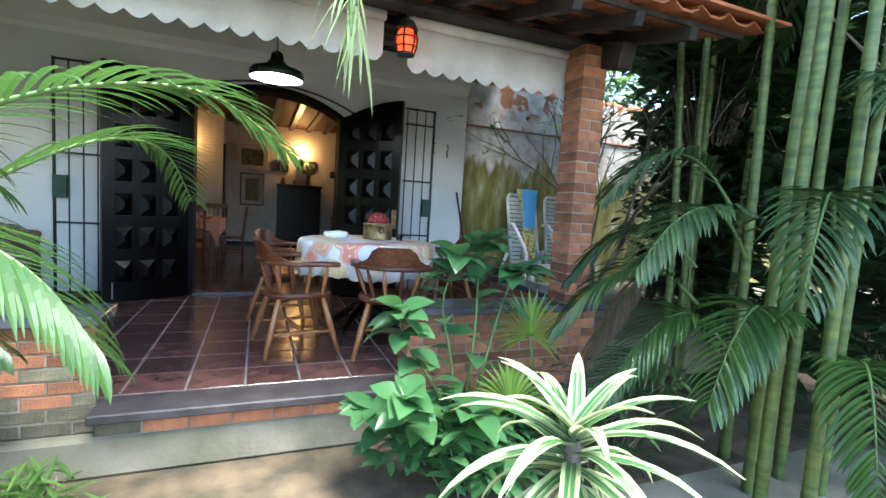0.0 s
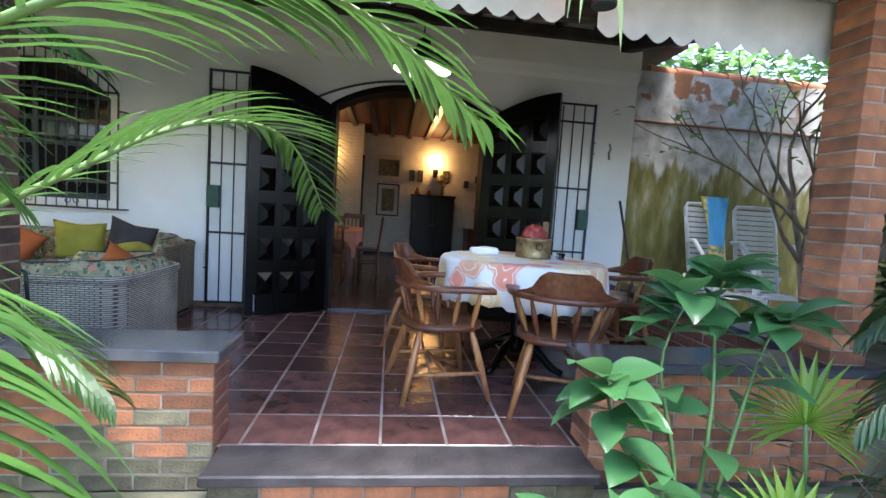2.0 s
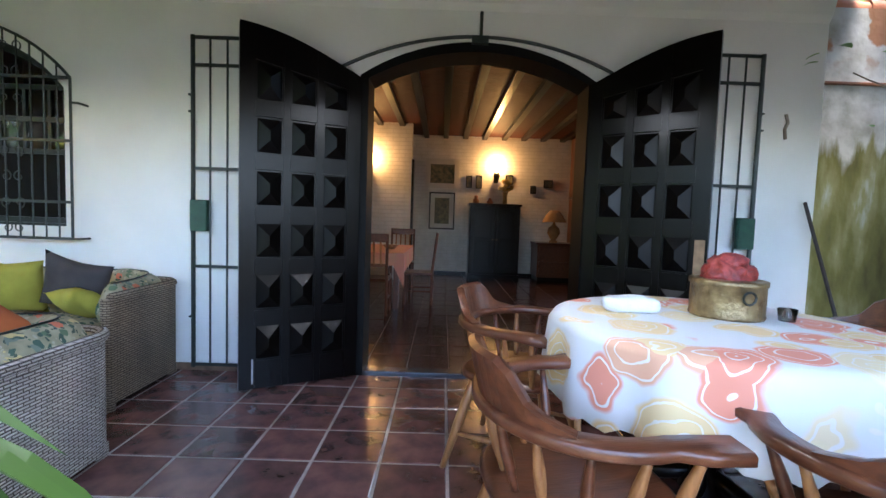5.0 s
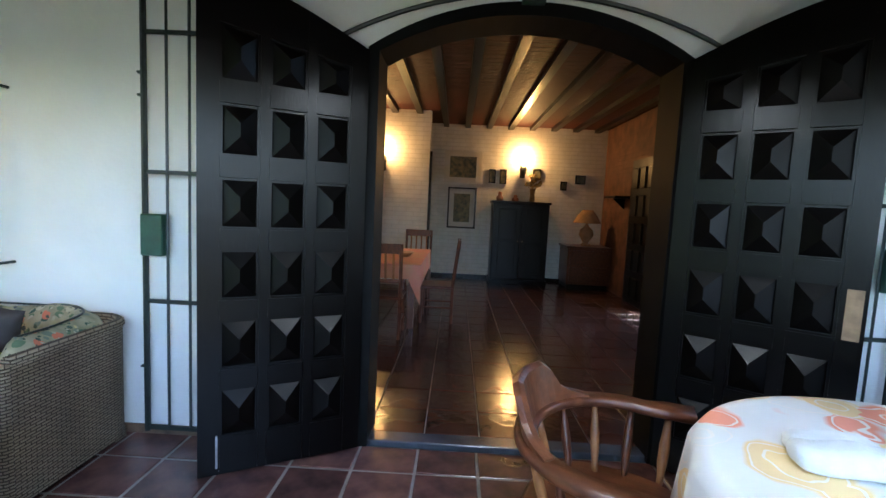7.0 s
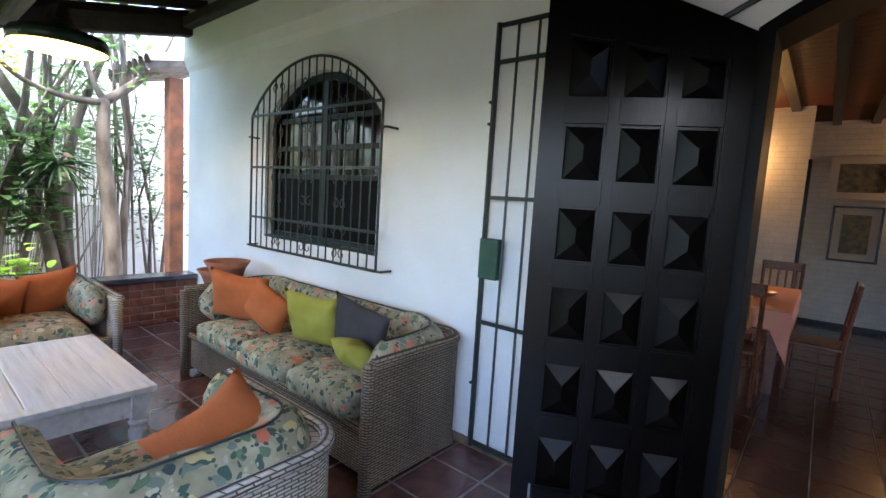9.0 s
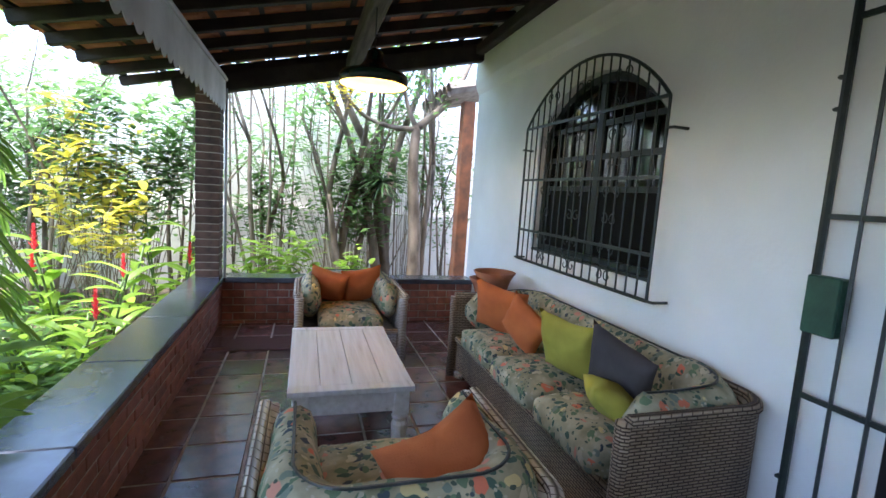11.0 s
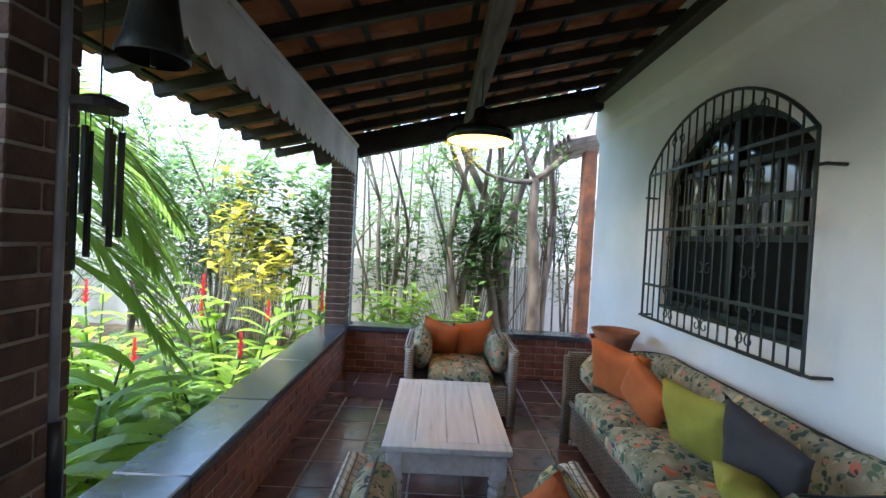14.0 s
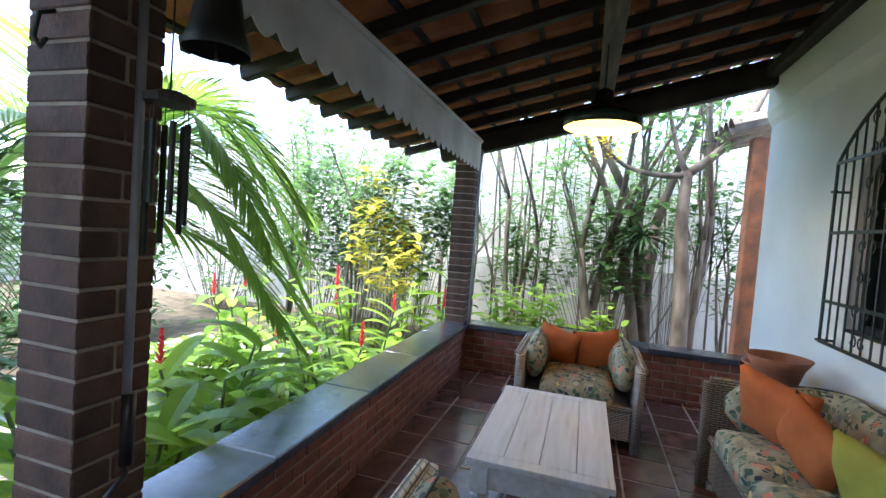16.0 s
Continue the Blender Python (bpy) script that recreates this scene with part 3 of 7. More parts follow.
porch_roof()
rafter_me = mesh_of(a_box(-0.032, 0.032, 0, 3.85, 0, 0.085, bevel=0.006), "rafter", BEAM)
for i in range(20):
    ob = new("rafter", rafter_me)
    ob.matrix_world = pose(-6.0 + i * 0.45, 2.28, roof_z(2.28), TILT_ROOF)
    tagged(ob, "dark stained wooden rafter under the porch tiles", "rafter", "rafters of the porch roof")
batten_me = mesh_of(a_box(-6.2, 3.0, -0.02, 0.02, 0, 0.028), "roof_batten", BEAM)
for j in range(12):
    y = 2.3 + j * 0.34
    if y < 5.95:
        ob = new("roof_batten", batten_me)
        ob.matrix_world = pose(0, y, roof_z(y) + 0.086, TILT_ROOF)
        tagged(ob, "thin dark batten carrying the roof tiles", "batten", "battens of the porch roof")


def timber(name, *b, label, at=None, bevel=0.012, mat=None):
    return thing(name, a_box(*b, bevel=bevel), mat or BEAM, at, label, "beam")


timber("purlin", -5.95, 2.55, 4.39, 4.51, roof_z(4.39) - 0.17, roof_z(4.39), label="weathered grey-brown purlin along the middle of the porch", mat=PURLIN)
timber("wall_plate", -5.95, 2.55, 5.84, 5.944, roof_z(5.84) - 0.11, roof_z(5.84), label="dark timber plate along the house wall")
timber("front_beam", -6.1, 2.75, 3.02, 3.17, roof_z(3.02) - 0.05, roof_z(3.02), label="dark timber beam over the porch columns")
for x in (-5.93, 2.46):
    timber("tie_beam", -0.065, 0.065, 0, 3.3, -0.19, -0.002, at=pose(x, 2.72, roof_z(2.72), TILT_ROOF), label="thick dark end rafter of the porch roof")


# ---- doors, gates and window ----
def door_frame():
    bm = bmesh.new()
    outer, inner = arch(DOOR_X0, DOOR_X1, SPRING, CROWN, 20), arch(DOOR_X0 + 0.06, DOOR_X1 - 0.06, SPRING - 0.02, CROWN - 0.07, 20)
    outer = [(DOOR_X0, 0.0)] + outer + [(DOOR_X1, 0.0)]
    inner = [(DOOR_X0 + 0.06, 0.0)] + inner + [(DOOR_X1 - 0.06, 0.0)]
    for a, b, c, d in zip(outer, outer[1:], inner[1:], inner):
        add(bm, extrude_outline([a, b, c, d], 0.285, "y", WALL_Y - 0.015))
    bmesh.ops.remove_doubles(bm, verts=bm.verts, dist=0.0005)
    return thing("door_frame", bm, DARKPANEL, label="dark arched wooden door frame in the house wall", category="door frame", kind="structure")


door_frame()
LEAF_W, LEAF_HINGE, LEAF_FREE = 0.81, 2.21, 2.435


def leaf_top(x):
    return LEAF_HINGE + (LEAF_FREE - LEAF_HINGE) * math.sin(math.pi / 2 * x / LEAF_W)


PANEL_W, PANEL_H = 0.180, 0.250
PANEL_X = [0.09 + 0.222 * c for c in range(3)]
PANEL_Z = [0.205 + 0.348 * r for r in range(6)]


def panel_top(x):
    return PANEL_Z[5] + 0.15 + 0.13 * x / LEAF_W


def hip_panel(outline, y, side):
    """A raised field with four facets that meet in a short upright ridge."""
    bm = bmesh.new()
    base = [bm.verts.new((x, y, z)) for x, z in outline]
    cx = sum(p[0] for p in outline) / 4
    z0, z1 = outline[0][1], (outline[2][1] + outline[3][1]) / 2
    run = max(0.01, (z1 - z0) / 2 - 0.03)
    lo, hi = (bm.verts.new((cx, y + 0.046 * side, z)) for z in (z0 + run, z1 - run))
    for f in ((base[0], base[1], lo), (base[1], base[2], hi, lo), (base[2], base[3], hi), (base[3], base[0], lo, hi)):
        bm.faces.new(f)
    return bm


def door_leaf(at, label, lock=False):
    top = [(LEAF_W * i / 10, leaf_top(LEAF_W * i / 10)) for i in range(10, -1, -1)]
    core = [(0.02, 0.03), (LEAF_W - 0.02, 0.03)] + [(min(max(x, 0.02), LEAF_W - 0.02), z - 0.02) for x, z in top]
    leaf = thing("door_leaf", extrude_outline(core, 0.026, "y", -0.013), DARKWOOD, at, label, "door", "leaves of the arched door")
    edges = [0.0] + [v for x in PANEL_X for v in (x, x + PANEL_W)] + [LEAF_W]
    for x0, x1 in zip(edges[::2], edges[1::2]):
        line = [(x0 + (x1 - x0) * i / 4, leaf_top(x0 + (x1 - x0) * i / 4)) for i in range(4, -1, -1)]
        part("stile", extrude_outline([(x0, 0.015), (x1, 0.015)] + line, 0.06, "y", -0.03), DARKWOOD, leaf)
    zs = [0.015] + [v for z in PANEL_Z[:5] for v in (z, z + PANEL_H)] + [PANEL_Z[5]]
    for z0, z1 in zip(zs[::2], zs[1::2]):
        rm = bmesh.new()
        for x0 in PANEL_X:
            box(rm, x0 + 0.001, x0 + PANEL_W - 0.001, -0.029, 0.029, z0, z1)
        part("rail", rm, DARKWOOD, leaf)
    rm = bmesh.new()
    for x0 in PANEL_X:
        line = [(x0 + PANEL_W * i / 4, leaf_top(x0 + PANEL_W * i / 4)) for i in range(4, -1, -1)]
        add(rm, extrude_outline([(x0, panel_top(x0)), (x0 + PANEL_W, panel_top(x0 + PANEL_W))] + line, 0.058, "y", -0.029))
    part("top_rail", rm, DARKWOOD, leaf)
    for side in (-1, 1):
        for x0 in PANEL_X:
            for r, z0 in enumerate(PANEL_Z):
                x1, h0, h1 = x0 + PANEL_W, z0 + PANEL_H, z0 + PANEL_H
                if r == 5:
                    h0, h1 = panel_top(x0), panel_top(x1)
                i, y, m = 0.014, 0.0135 * side, bmesh.new()
                box(m, x0, x1, min(y, y + 0.011 * side), max(y, y + 0.011 * side), z0, z0 + 0.012)
                for xa in (x0, x1 - 0.012):
                    box(m, xa, xa + 0.012, min(y, y + 0.011 * side), max(y, y + 0.011 * side), z0 + 0.012, min(h0, h1) - 0.001)
                panel = part("pyramid_panel", hip_panel([(x0 + i, z0 + i), (x1 - i, z0 + i), (x1 - i, h1 - i), (x0 + i, h0 - i)], y, side), DARKWOOD_GLOSS, leaf)
                part("panel_moulding", m, DARKWOOD, panel)
    if lock:
        part("lock_plate", a_box(LEAF_W - 0.075, LEAF_W - 0.015, -0.034, 0.034, 0.90, 1.13), PALEWOOD, leaf, "pale worn wooden lock plate")
    part("edge_bolt", a_box(LEAF_W - 0.09, LEAF_W - 0.08, -0.035, 0.035, 0.05, 0.22), STEEL, leaf, "small metal floor bolt")
    return leaf


door_leaf(pose(DOOR_X0, 5.975, 0, 0, 0, 208.5), "open dark-stained door leaf with raised pyramid panels")
door_leaf(pose(DOOR_X1 - 0.04, 5.975, 0, 0, 0, -36.5), "open dark door leaf with pyramid panels and pale lock plate", lock=True)


def bar(x0, z0, x1, z1, y, r=0.008, sides=5):
    return a_tube([(x0, y, z0), (x1, y, z1)], r, sides)


def gate(x_out, x_in, label):
    y, s = 5.95, 1 if x_in > x_out else -1
    root = thing("security_gate", bar(x_out, 0.04, x_out, 2.47, y, 0.016, 6), IRON, None, label, "gate", "security gates beside the door")
    for i in (1, 2, 3):
        x = x_out + s * 0.125 * i
        part("gate_bar", bar(x, 0.05, x, 2.46 - 0.01 * i, y), IRON, root)
    for z in (0.06, 0.80, 1.52, 2.26, 2.455):
        part("gate_rail", a_box(min(x_out, x_out + s * 0.4), max(x_out, x_out + s * 0.4), y - 0.006, y + 0.006, z - 0.011, z + 0.011), IRON, root)
    part("lock_box", a_box(min(x_out - s * 0.01, x_out + s * 0.115), max(x_out - s * 0.01, x_out + s * 0.115), y - 0.035, y + 0.025, 1.06, 1.29, bevel=0.006), GREENBOX, root, "green painted steel lock box")
    for z in (0.42, 2.05, 1.93):
        part("hinge_pin", a_tube([(x_out, y, z), (x_out - s * 0.03, y, z), (x_out - s * 0.03, y + 0.052, z)], 0.008, 5), IRON, root)
    return root


gate(-1.945, -1.5, "folded dark green iron gate with lock box, beside white wall")
gate(2.17, 1.7, "folded dark green iron gate next to the wall corner")
pts = arch(DOOR_X0 - 0.14, DOOR_X1 + 0.14, 2.28, 2.525, 20)
iron = thing("iron_arch", a_tube([(x, 5.955, z) for x, z in pts], 0.012, 6), IRON, None, "thin dark iron arch rail fixed above the door", "rail")
part("latch_plate", a_box(0.06, 0.18, 5.935, 5.975, 2.475, 2.53), IRON, iron)
part("stay", a_tube([(0.125, 5.955, 2.52), (0.125, 5.955, 2.70), (0.125, 6.0, 2.70)], 0.012, 6), IRON, iron)
part("pin", a_tube([(pts[0][0], 5.955, pts[0][1]), (pts[0][0], 6.0, pts[0][1])], 0.012, 6), IRON, iron)
part("pin", a_tube([(pts[-1][0], 5.955, pts[-1][1]), (pts[-1][0], 6.0, pts[-1][1])], 0.012, 6), IRON, iron)


def spiral(cx, cz, r, turn, flip, y, n=14):
    return [(cx + flip * r * (1 - 0.7 * i / n) * math.cos(turn + i * 0.45), y, cz + r * (1 - 0.7 * i / n) * math.sin(turn + i * 0.45)) for i in range(n)]


def window_grille():
    y = 5.90
    x0, x1, z0, spring, top = -4.50, -2.795, 0.975, 2.125, 2.52
    root = thing("window_grille", a_tube([(x, y, z) for x, z in arch(x0, x1, spring, top, 24)], 0.011, 6), IRON, None, "dark wrought iron window grille with scrolls on white wall", "grille")
    curve = arch(x0, x1, spring, top, 60)
    n = 19
    for i in range(n):
        x = x0 + (x1 - x0) * i / (n - 1)
        zt = spring if i in (0, n - 1) else min(curve, key=lambda p: abs(p[0] - x))[1]
        part("grille_bar", bar(x, z0, x, zt, y, 0.010 if i in (0, n - 1) else 0.0065), IRON, root)
    for z in (z0, 1.24, 1.68, spring):
        part("grille_rail", a_box(x0, x1, y - 0.008, y + 0.004, z - 0.010, z + 0.010), IRON, root)
    for cx in (x0 + (x1 - x0) * f for f in (0.25, 0.5, 0.75)):
        for k in range(8):
            cz = z0 + 0.07 + k * 0.185
            for flip in (-1, 1):
                part("scroll", a_tube(spiral(cx + flip * 0.045, cz, 0.042, -1.2 if k % 2 else 1.2, flip, y), 0.0045, 4), IRON, root)
    for x, z in ((x0, z0), (x1, z0), (x1, 1.95), (x0, 1.95)):
        s = -1 if x == x0 else 1
        part("wall_pin", a_tube([(x, y, z), (x + s * 0.05, y, z), (x + s * 0.05, 6.0, z)], 0.009, 5), IRON, root)


window_grille()


def arched_window():
    bm = bmesh.new()
    y = WALL_Y + 0.07
    o = [(WIN_X0, WIN_Z0)] + arch(WIN_X0, WIN_X1, WIN_SPRING, WIN_TOP) + [(WIN_X1, WIN_Z0)]
    i = [(WIN_X0 + 0.06, WIN_Z0 + 0.06)] + arch(WIN_X0 + 0.06, WIN_X1 - 0.06, WIN_SPRING, WIN_TOP - 0.06) + [(WIN_X1 - 0.06, WIN_Z0 + 0.06)]
    for k in range(len(o)):
        a, b, c, d = o[k], o[(k + 1) % len(o)], i[(k + 1) % len(o)], i[k]
        add(bm, extrude_outline([a, b, c, d], 0.09, "y", y))
    bmesh.ops.remove_doubles(bm, verts=bm.verts, dist=0.0005)
    win = thing("window_1", bm, GREENWOOD, None, "arched window with dark green wooden frame and small panes", "window", kind="structure")
    for z in (1.62, 1.86, 2.1):
        part("glazing_bar", a_box(WIN_X0 + 0.05, WIN_X1 - 0.05, y + 0.02, y + 0.06, z - 0.02, z + 0.02), GREENWOOD, win)
    part("mullion", a_box(-3.71, -3.65, y + 0.015, y + 0.065, WIN_Z0 + 0.05, WIN_TOP - 0.05), GREENWOOD, win)
    for k in range(1, 8):
        x = WIN_X0 + (WIN_X1 - WIN_X0) * k / 8
        if k != 4:
            part("glazing_bar", a_box(x - 0.012, x + 0.012, y + 0.024, y + 0.056, 1.62, 2.12), GREENWOOD, win)
    for z0, z1 in ((1.64, 1.84), (1.88, 2.08)):
        for k in range(8):
            w = (WIN_X1 - WIN_X0) / 8
            x0, x1 = max(WIN_X0 + w * k + 0.013, WIN_X0 + 0.062), min(WIN_X0 + w * (k + 1) - 0.013, WIN_X1 - 0.062)
            pane = part("pane", a_box(x0, x1, y + 0.038, y + 0.042, z0, z1), GLASS, win)
            pane.visible_shadow = False
    pane = part("pane", extrude_outline([(x, z) for x, z in i if z > 2.12] , 0.004, "y", y + 0.038), GLASS, win, "arched upper window glass")
    pane.visible_shadow = False
    part("shutter_panel", a_box(WIN_X0 + 0.061, WIN_X1 - 0.061, y + 0.03, y + 0.065, WIN_Z0 + 0.061, 1.60), DARKPANEL, win, "dark lower shutter panel")
    part("window_sill", a_box(WIN_X0, WIN_X1, WALL_Y + 0.005, y, WIN_Z0 - 0.001, WIN_Z0 + 0.02), GREENWOOD, win)
    return win


arched_window()
# the dark room behind the arched window
thing("wall_inner", a_box(-5.9, -2.95, 9.0, 9.2, GROUND_Z, 3.3), PLASTER, label="plain back wall of the room behind the window", category="wall", kind="structure")


# ---- garden walls ----
def stained_wall():
    ob = thing("wall_garden_side", a_box(2.4, 13.0, 6.6, 6.8, GROUND_Z, 3.12), MOULD, label="peeling white garden wall stained with green mould", category="wall", kind="structure")
    part("ledge", a_box(2.4, 13.0, 6.575, 6.6, 2.47, 2.50, bevel=0.008), BRICK_OUT, ob, "crumbling brick ledge")
    me = mesh_of(lathe([(0.085, 0.0), (0.075, 0.36)], 10, pose(0, 0, 0, 0, 90, 0)), "coping_tile", ROOFTILE, True)
    for i in range(26):
        piece("coping_tile", me, ob, 3.15 + i * 0.36, 6.7, 3.15, ry=2)
    return ob


stained_wall()
thing("wall_garden_end", a_box(-9.6, -9.4, -8.0, 13.0, GROUND_Z, 3.12), GARDENWALL, label="rough white plastered garden wall with damp stains", category="wall", kind="structure")
thing("wall_garden_front", a_box(-9.4, 10, -8.2, -8.0, GROUND_Z, 1.9), GARDENWALL, label="plain plastered wall at the far side of the garden", category="wall", kind="structure")
thing("wall_garden_plinth", a_box(-9.399, -9.3, -8.0, 13.0, GROUND_Z, 1.08), GARDENWALL, label="rough plastered lower part of the garden wall", category="wall", kind="structure")
post = thing("brick_post", a_box(-7.05, -6.87, 6.08, 6.25, GROUND_Z, 2.80, bevel=0.01), BRICK_OUT, label="slender orange brick post beyond the house corner", category="post")
bm = bmesh.new()
for k in range(8):
    add(bm, lathe([(0.10, 0), (0.085, 0.9)], 8, pose(-8.3 + k * 0.2, 5.85, 2.92, -76, 0, 0)))
thing("tile_roof", bm, OLDTILE, label="old weathered clay tile lean-to roof on the post", category="roof")


# ---- porch furniture ----
def pillow(w, h, d, m=None, n=12, puff=2.4, sag=0.06, seed=0):
    """A stuffed cushion standing in x and z, with drawn-in edges and creases."""
    bm = bmesh.new()
    grid = {}
    for s in (-1, 1):
        for i in range(n + 1):
            for j in range(n + 1):
                edge = i in (0, n) or j in (0, n)
                if s == 1 and edge:
                    grid[s, i, j] = grid[-1, i, j]
                    continue
                u, v = 2 * i / n - 1, 2 * j / n - 1
                t = max(0.0, (1 - abs(u) ** puff) * (1 - abs(v) ** puff)) ** 0.55
                pinch = 1 - 0.07 * (1 - abs(u) ** 2) * abs(v) ** 3
                pinch2 = 1 - 0.07 * (1 - abs(v) ** 2) * abs(u) ** 3
                k = noise.noise(Vector((u * 1.7 + seed, v * 1.7, s * 0.6 + seed)))
                p = Vector((u * w / 2 * pinch2, s * d / 2 * t * (1 + 0.28 * k), v * h / 2 * pinch - sag * h * (1 - abs(u)) * (v > 0) * v))
                grid[s, i, j] = bm.verts.new(p)
        for i in range(n):
            for j in range(n):
                bm.faces.new((grid[s, i, j], grid[s, i + 1, j], grid[s, i + 1, j + 1], grid[s, i, j + 1]))
    if m is not None:
        bmesh.ops.transform(bm, matrix=m, verts=bm.verts)
    return bm


def soft_box(x0, x1, y0, y1, z0, z1, r=0.05, seed=0.0, swell=0.02):
    """A seat cushion: a rounded, slightly uneven box."""
    bm = bmesh.new()
    bmesh.ops.create_cube(bm, size=2.0)
    bmesh.ops.subdivide_edges(bm, edges=bm.edges, cuts=9, use_grid_fill=True)
    hx, hy, hz = (x1 - x0) / 2, (y1 - y0) / 2, (z1 - z0) / 2
    c = Vector(((x0 + x1) / 2, (y0 + y1) / 2, (z0 + z1) / 2))
    for v in bm.verts:
        p = Vector((v.co.x * hx, v.co.y * hy, v.co.z * hz))
        q = Vector((max(-hx + r, min(hx - r, p.x)), max(-hy + r, min(hy - r, p.y)), max(-hz + r, min(hz - r, p.z))))
        d = p - q
        if d.length > 1e-6:
            p = q + d.normalized() * r
        p.z += swell * (1 - v.co.x ** 2) * (1 - v.co.y ** 2) * (1 if v.co.z > 0 else 0)
        p += Vector((0, 0, 1)) * 0.012 * noise.noise(Vector((p.x * 9 + seed, p.y * 9, p.z * 9)))
        v.co = c + p
    return bm


def rounded_u(w, d, r, n=6):
    """The plan of a seat's shell: front end, round the back corners, front end."""
    pts = [(-w / 2, -d / 2)]
    for cx, a0 in ((-w / 2 + r, 180), (w / 2 - r, 90)):
        pts += [(cx + r * math.cos(radians(a0 - 90 * k / n)), d / 2 - r + r * math.sin(radians(a0 - 90 * k / n))) for k in range(n + 1)]
    return pts + [(w / 2, -d / 2)]


def wicker_seat(name, at, W, D, seats, label, H=0.60, cane=None):
    cane = cane or WICKER
    root = thing(name, None, None, at, label, "sofa" if seats > 1 else "armchair")
    bm = bmesh.new()
    out, inn = rounded_u(W, D, 0.16), rounded_u(W - 0.12, D - 0.06, 0.11)
    inn = [(x, y - 0.03) for x, y in inn]
    for k in range(len(out) - 1):
        a, b, c, d = out[k], out[k + 1], inn[k + 1], inn[k]
        add(bm, extrude_outline([a, b, c, d], H - 0.04, "z", 0.04))
    bmesh.ops.remove_doubles(bm, verts=bm.verts, dist=0.0005)
    part("shell", bm, cane, root, "woven wicker shell")
    rim = [(x * 0.985, y * 0.985, H + 0.006) for x, y in out]
    part("rim", a_tube(rim, 0.028, 8), cane, root, smooth=True)
    for sx in (-1, 1):
        part("post", a_tube([(sx * (W / 2 - 0.03), -D / 2, 0.0), (sx * (W / 2 - 0.03), -D / 2 - 0.004, H)], 0.035, 8), cane, root, smooth=True)
        part("foot", a_box(sx * (W / 2 - 0.08) - 0.04, sx * (W / 2 - 0.08) + 0.04, D / 2 - 0.12, D / 2 - 0.04, 0.0, 0.06), cane, root)
    part("front_panel", a_box(-W / 2 + 0.07, W / 2 - 0.07, -D / 2 + 0.03, -D / 2 + 0.06, 0.07, 0.30), cane, root)
    part("front_rail", a_tube([(-W / 2 + 0.05, -D / 2 + 0.03, 0.30), (W / 2 - 0.05, -D / 2 + 0.03, 0.30)], 0.022, 8), cane, root, smooth=True)
    part("seat_deck", a_box(-W / 2 + 0.07, W / 2 - 0.07, -D / 2 + 0.06, D / 2 - 0.08, 0.24, 0.28), cane, root)
    step_w = (W - 0.36) / seats
    for k in range(seats):
        x = -W / 2 + 0.18 + k * step_w
        part("seat_cushion", soft_box(x + 0.006, x + step_w - 0.006, -D / 2 + 0.0, D / 2 - 0.2, 0.282, 0.43, 0.055, k * 3.1 + W, 0.035), FLORAL, root, smooth=True)
    # the padded cushion that runs along both arms and the back
    pad = bmesh.new()
    path = rounded_u(W - 0.25, D - 0.18, 0.17, 8)
    line = [Vector((x, y - 0.02, 0)) for x, y in path]
    fine = []
    for a, b in zip(line, line[1:]):
        steps = max(1, int((b - a).length / 0.05))
        fine += [a.lerp(b, i / steps) for i in range(steps)]
    fine.append(line[-1])
    rings = []
    for i, p in enumerate(fine):
        d = (fine[min(i + 1, len(fine) - 1)] - fine[max(i - 1, 0)]).normalized()
        side = Vector((d.y, -d.x, 0))
        end = min(1.0, 0.35 + 0.65 * min(i, len(fine) - 1 - i) / 2.0)
        back = max(0.0, min(1.0, (p.y + D / 2 - 0.35) / 0.3))
        ring = []
        for k in range(14):
            a = 2 * math.pi * k / 14
            wob = 1 + 0.10 * noise.noise(Vector((p.x * 5 + 3, p.y * 5, a)))
            crease = 1 - 0.10 * max(0.0, math.cos(i * 0.62)) ** 8
            ring.append(pad.verts.new(p + side * (math.cos(a) * (0.088 + 0.02 * back) * end * wob) + Vector((0, 0, 0.54 + 0.01 * back + math.sin(a) * (0.150 + 0.015 * back) * end * wob * crease))))
        rings.append(ring)
    for a, b in zip(rings, rings[1:]):
        for k in range(14):
            pad.faces.new((a[k], a[(k + 1) % 14], b[(k + 1) % 14], b[k]))
    pad.faces.new(rings[0][::-1])
    pad.faces.new(rings[-1])
    p = part("arm_and_back_cushion", pad, FLORAL, root, "puffy floral cushion over arms and back", smooth=True)
    part("piping", a_tube([v + Vector((0, 0, 0.692 + 0.022 * max(0.0, min(1.0, (v.y + D / 2 - 0.35) / 0.3)))) for v in fine[2:-2]], 0.006, 5), GREENWOOD, p)
    return root


wicker_seat("sofa", pose(-3.13, 5.605, 0), 2.20, 0.76, 3, "three-seat wicker sofa with floral cushions against white wall", H=0.63, cane=WICKER_BROWN).scale = (1, 1, 1.07)
wicker_seat("armchair", pose(-4.88, 4.42, 0, 0, 0, 90), 0.92, 0.84, 1, "wicker armchair with floral cushions near the brick parapet")
wicker_seat("armchair", pose(-2.12, 4.33, 0, 0, 0, -90), 0.92, 0.88, 1, "wicker armchair with floral cushions, its back toward the entrance")


def cushion(mat, at, w, h, d, label, seed):
    return thing("cushion", pillow(w, h, d, seed=seed), mat, at, label, "cushion", "loose cushions on the wicker seats", smooth=True)


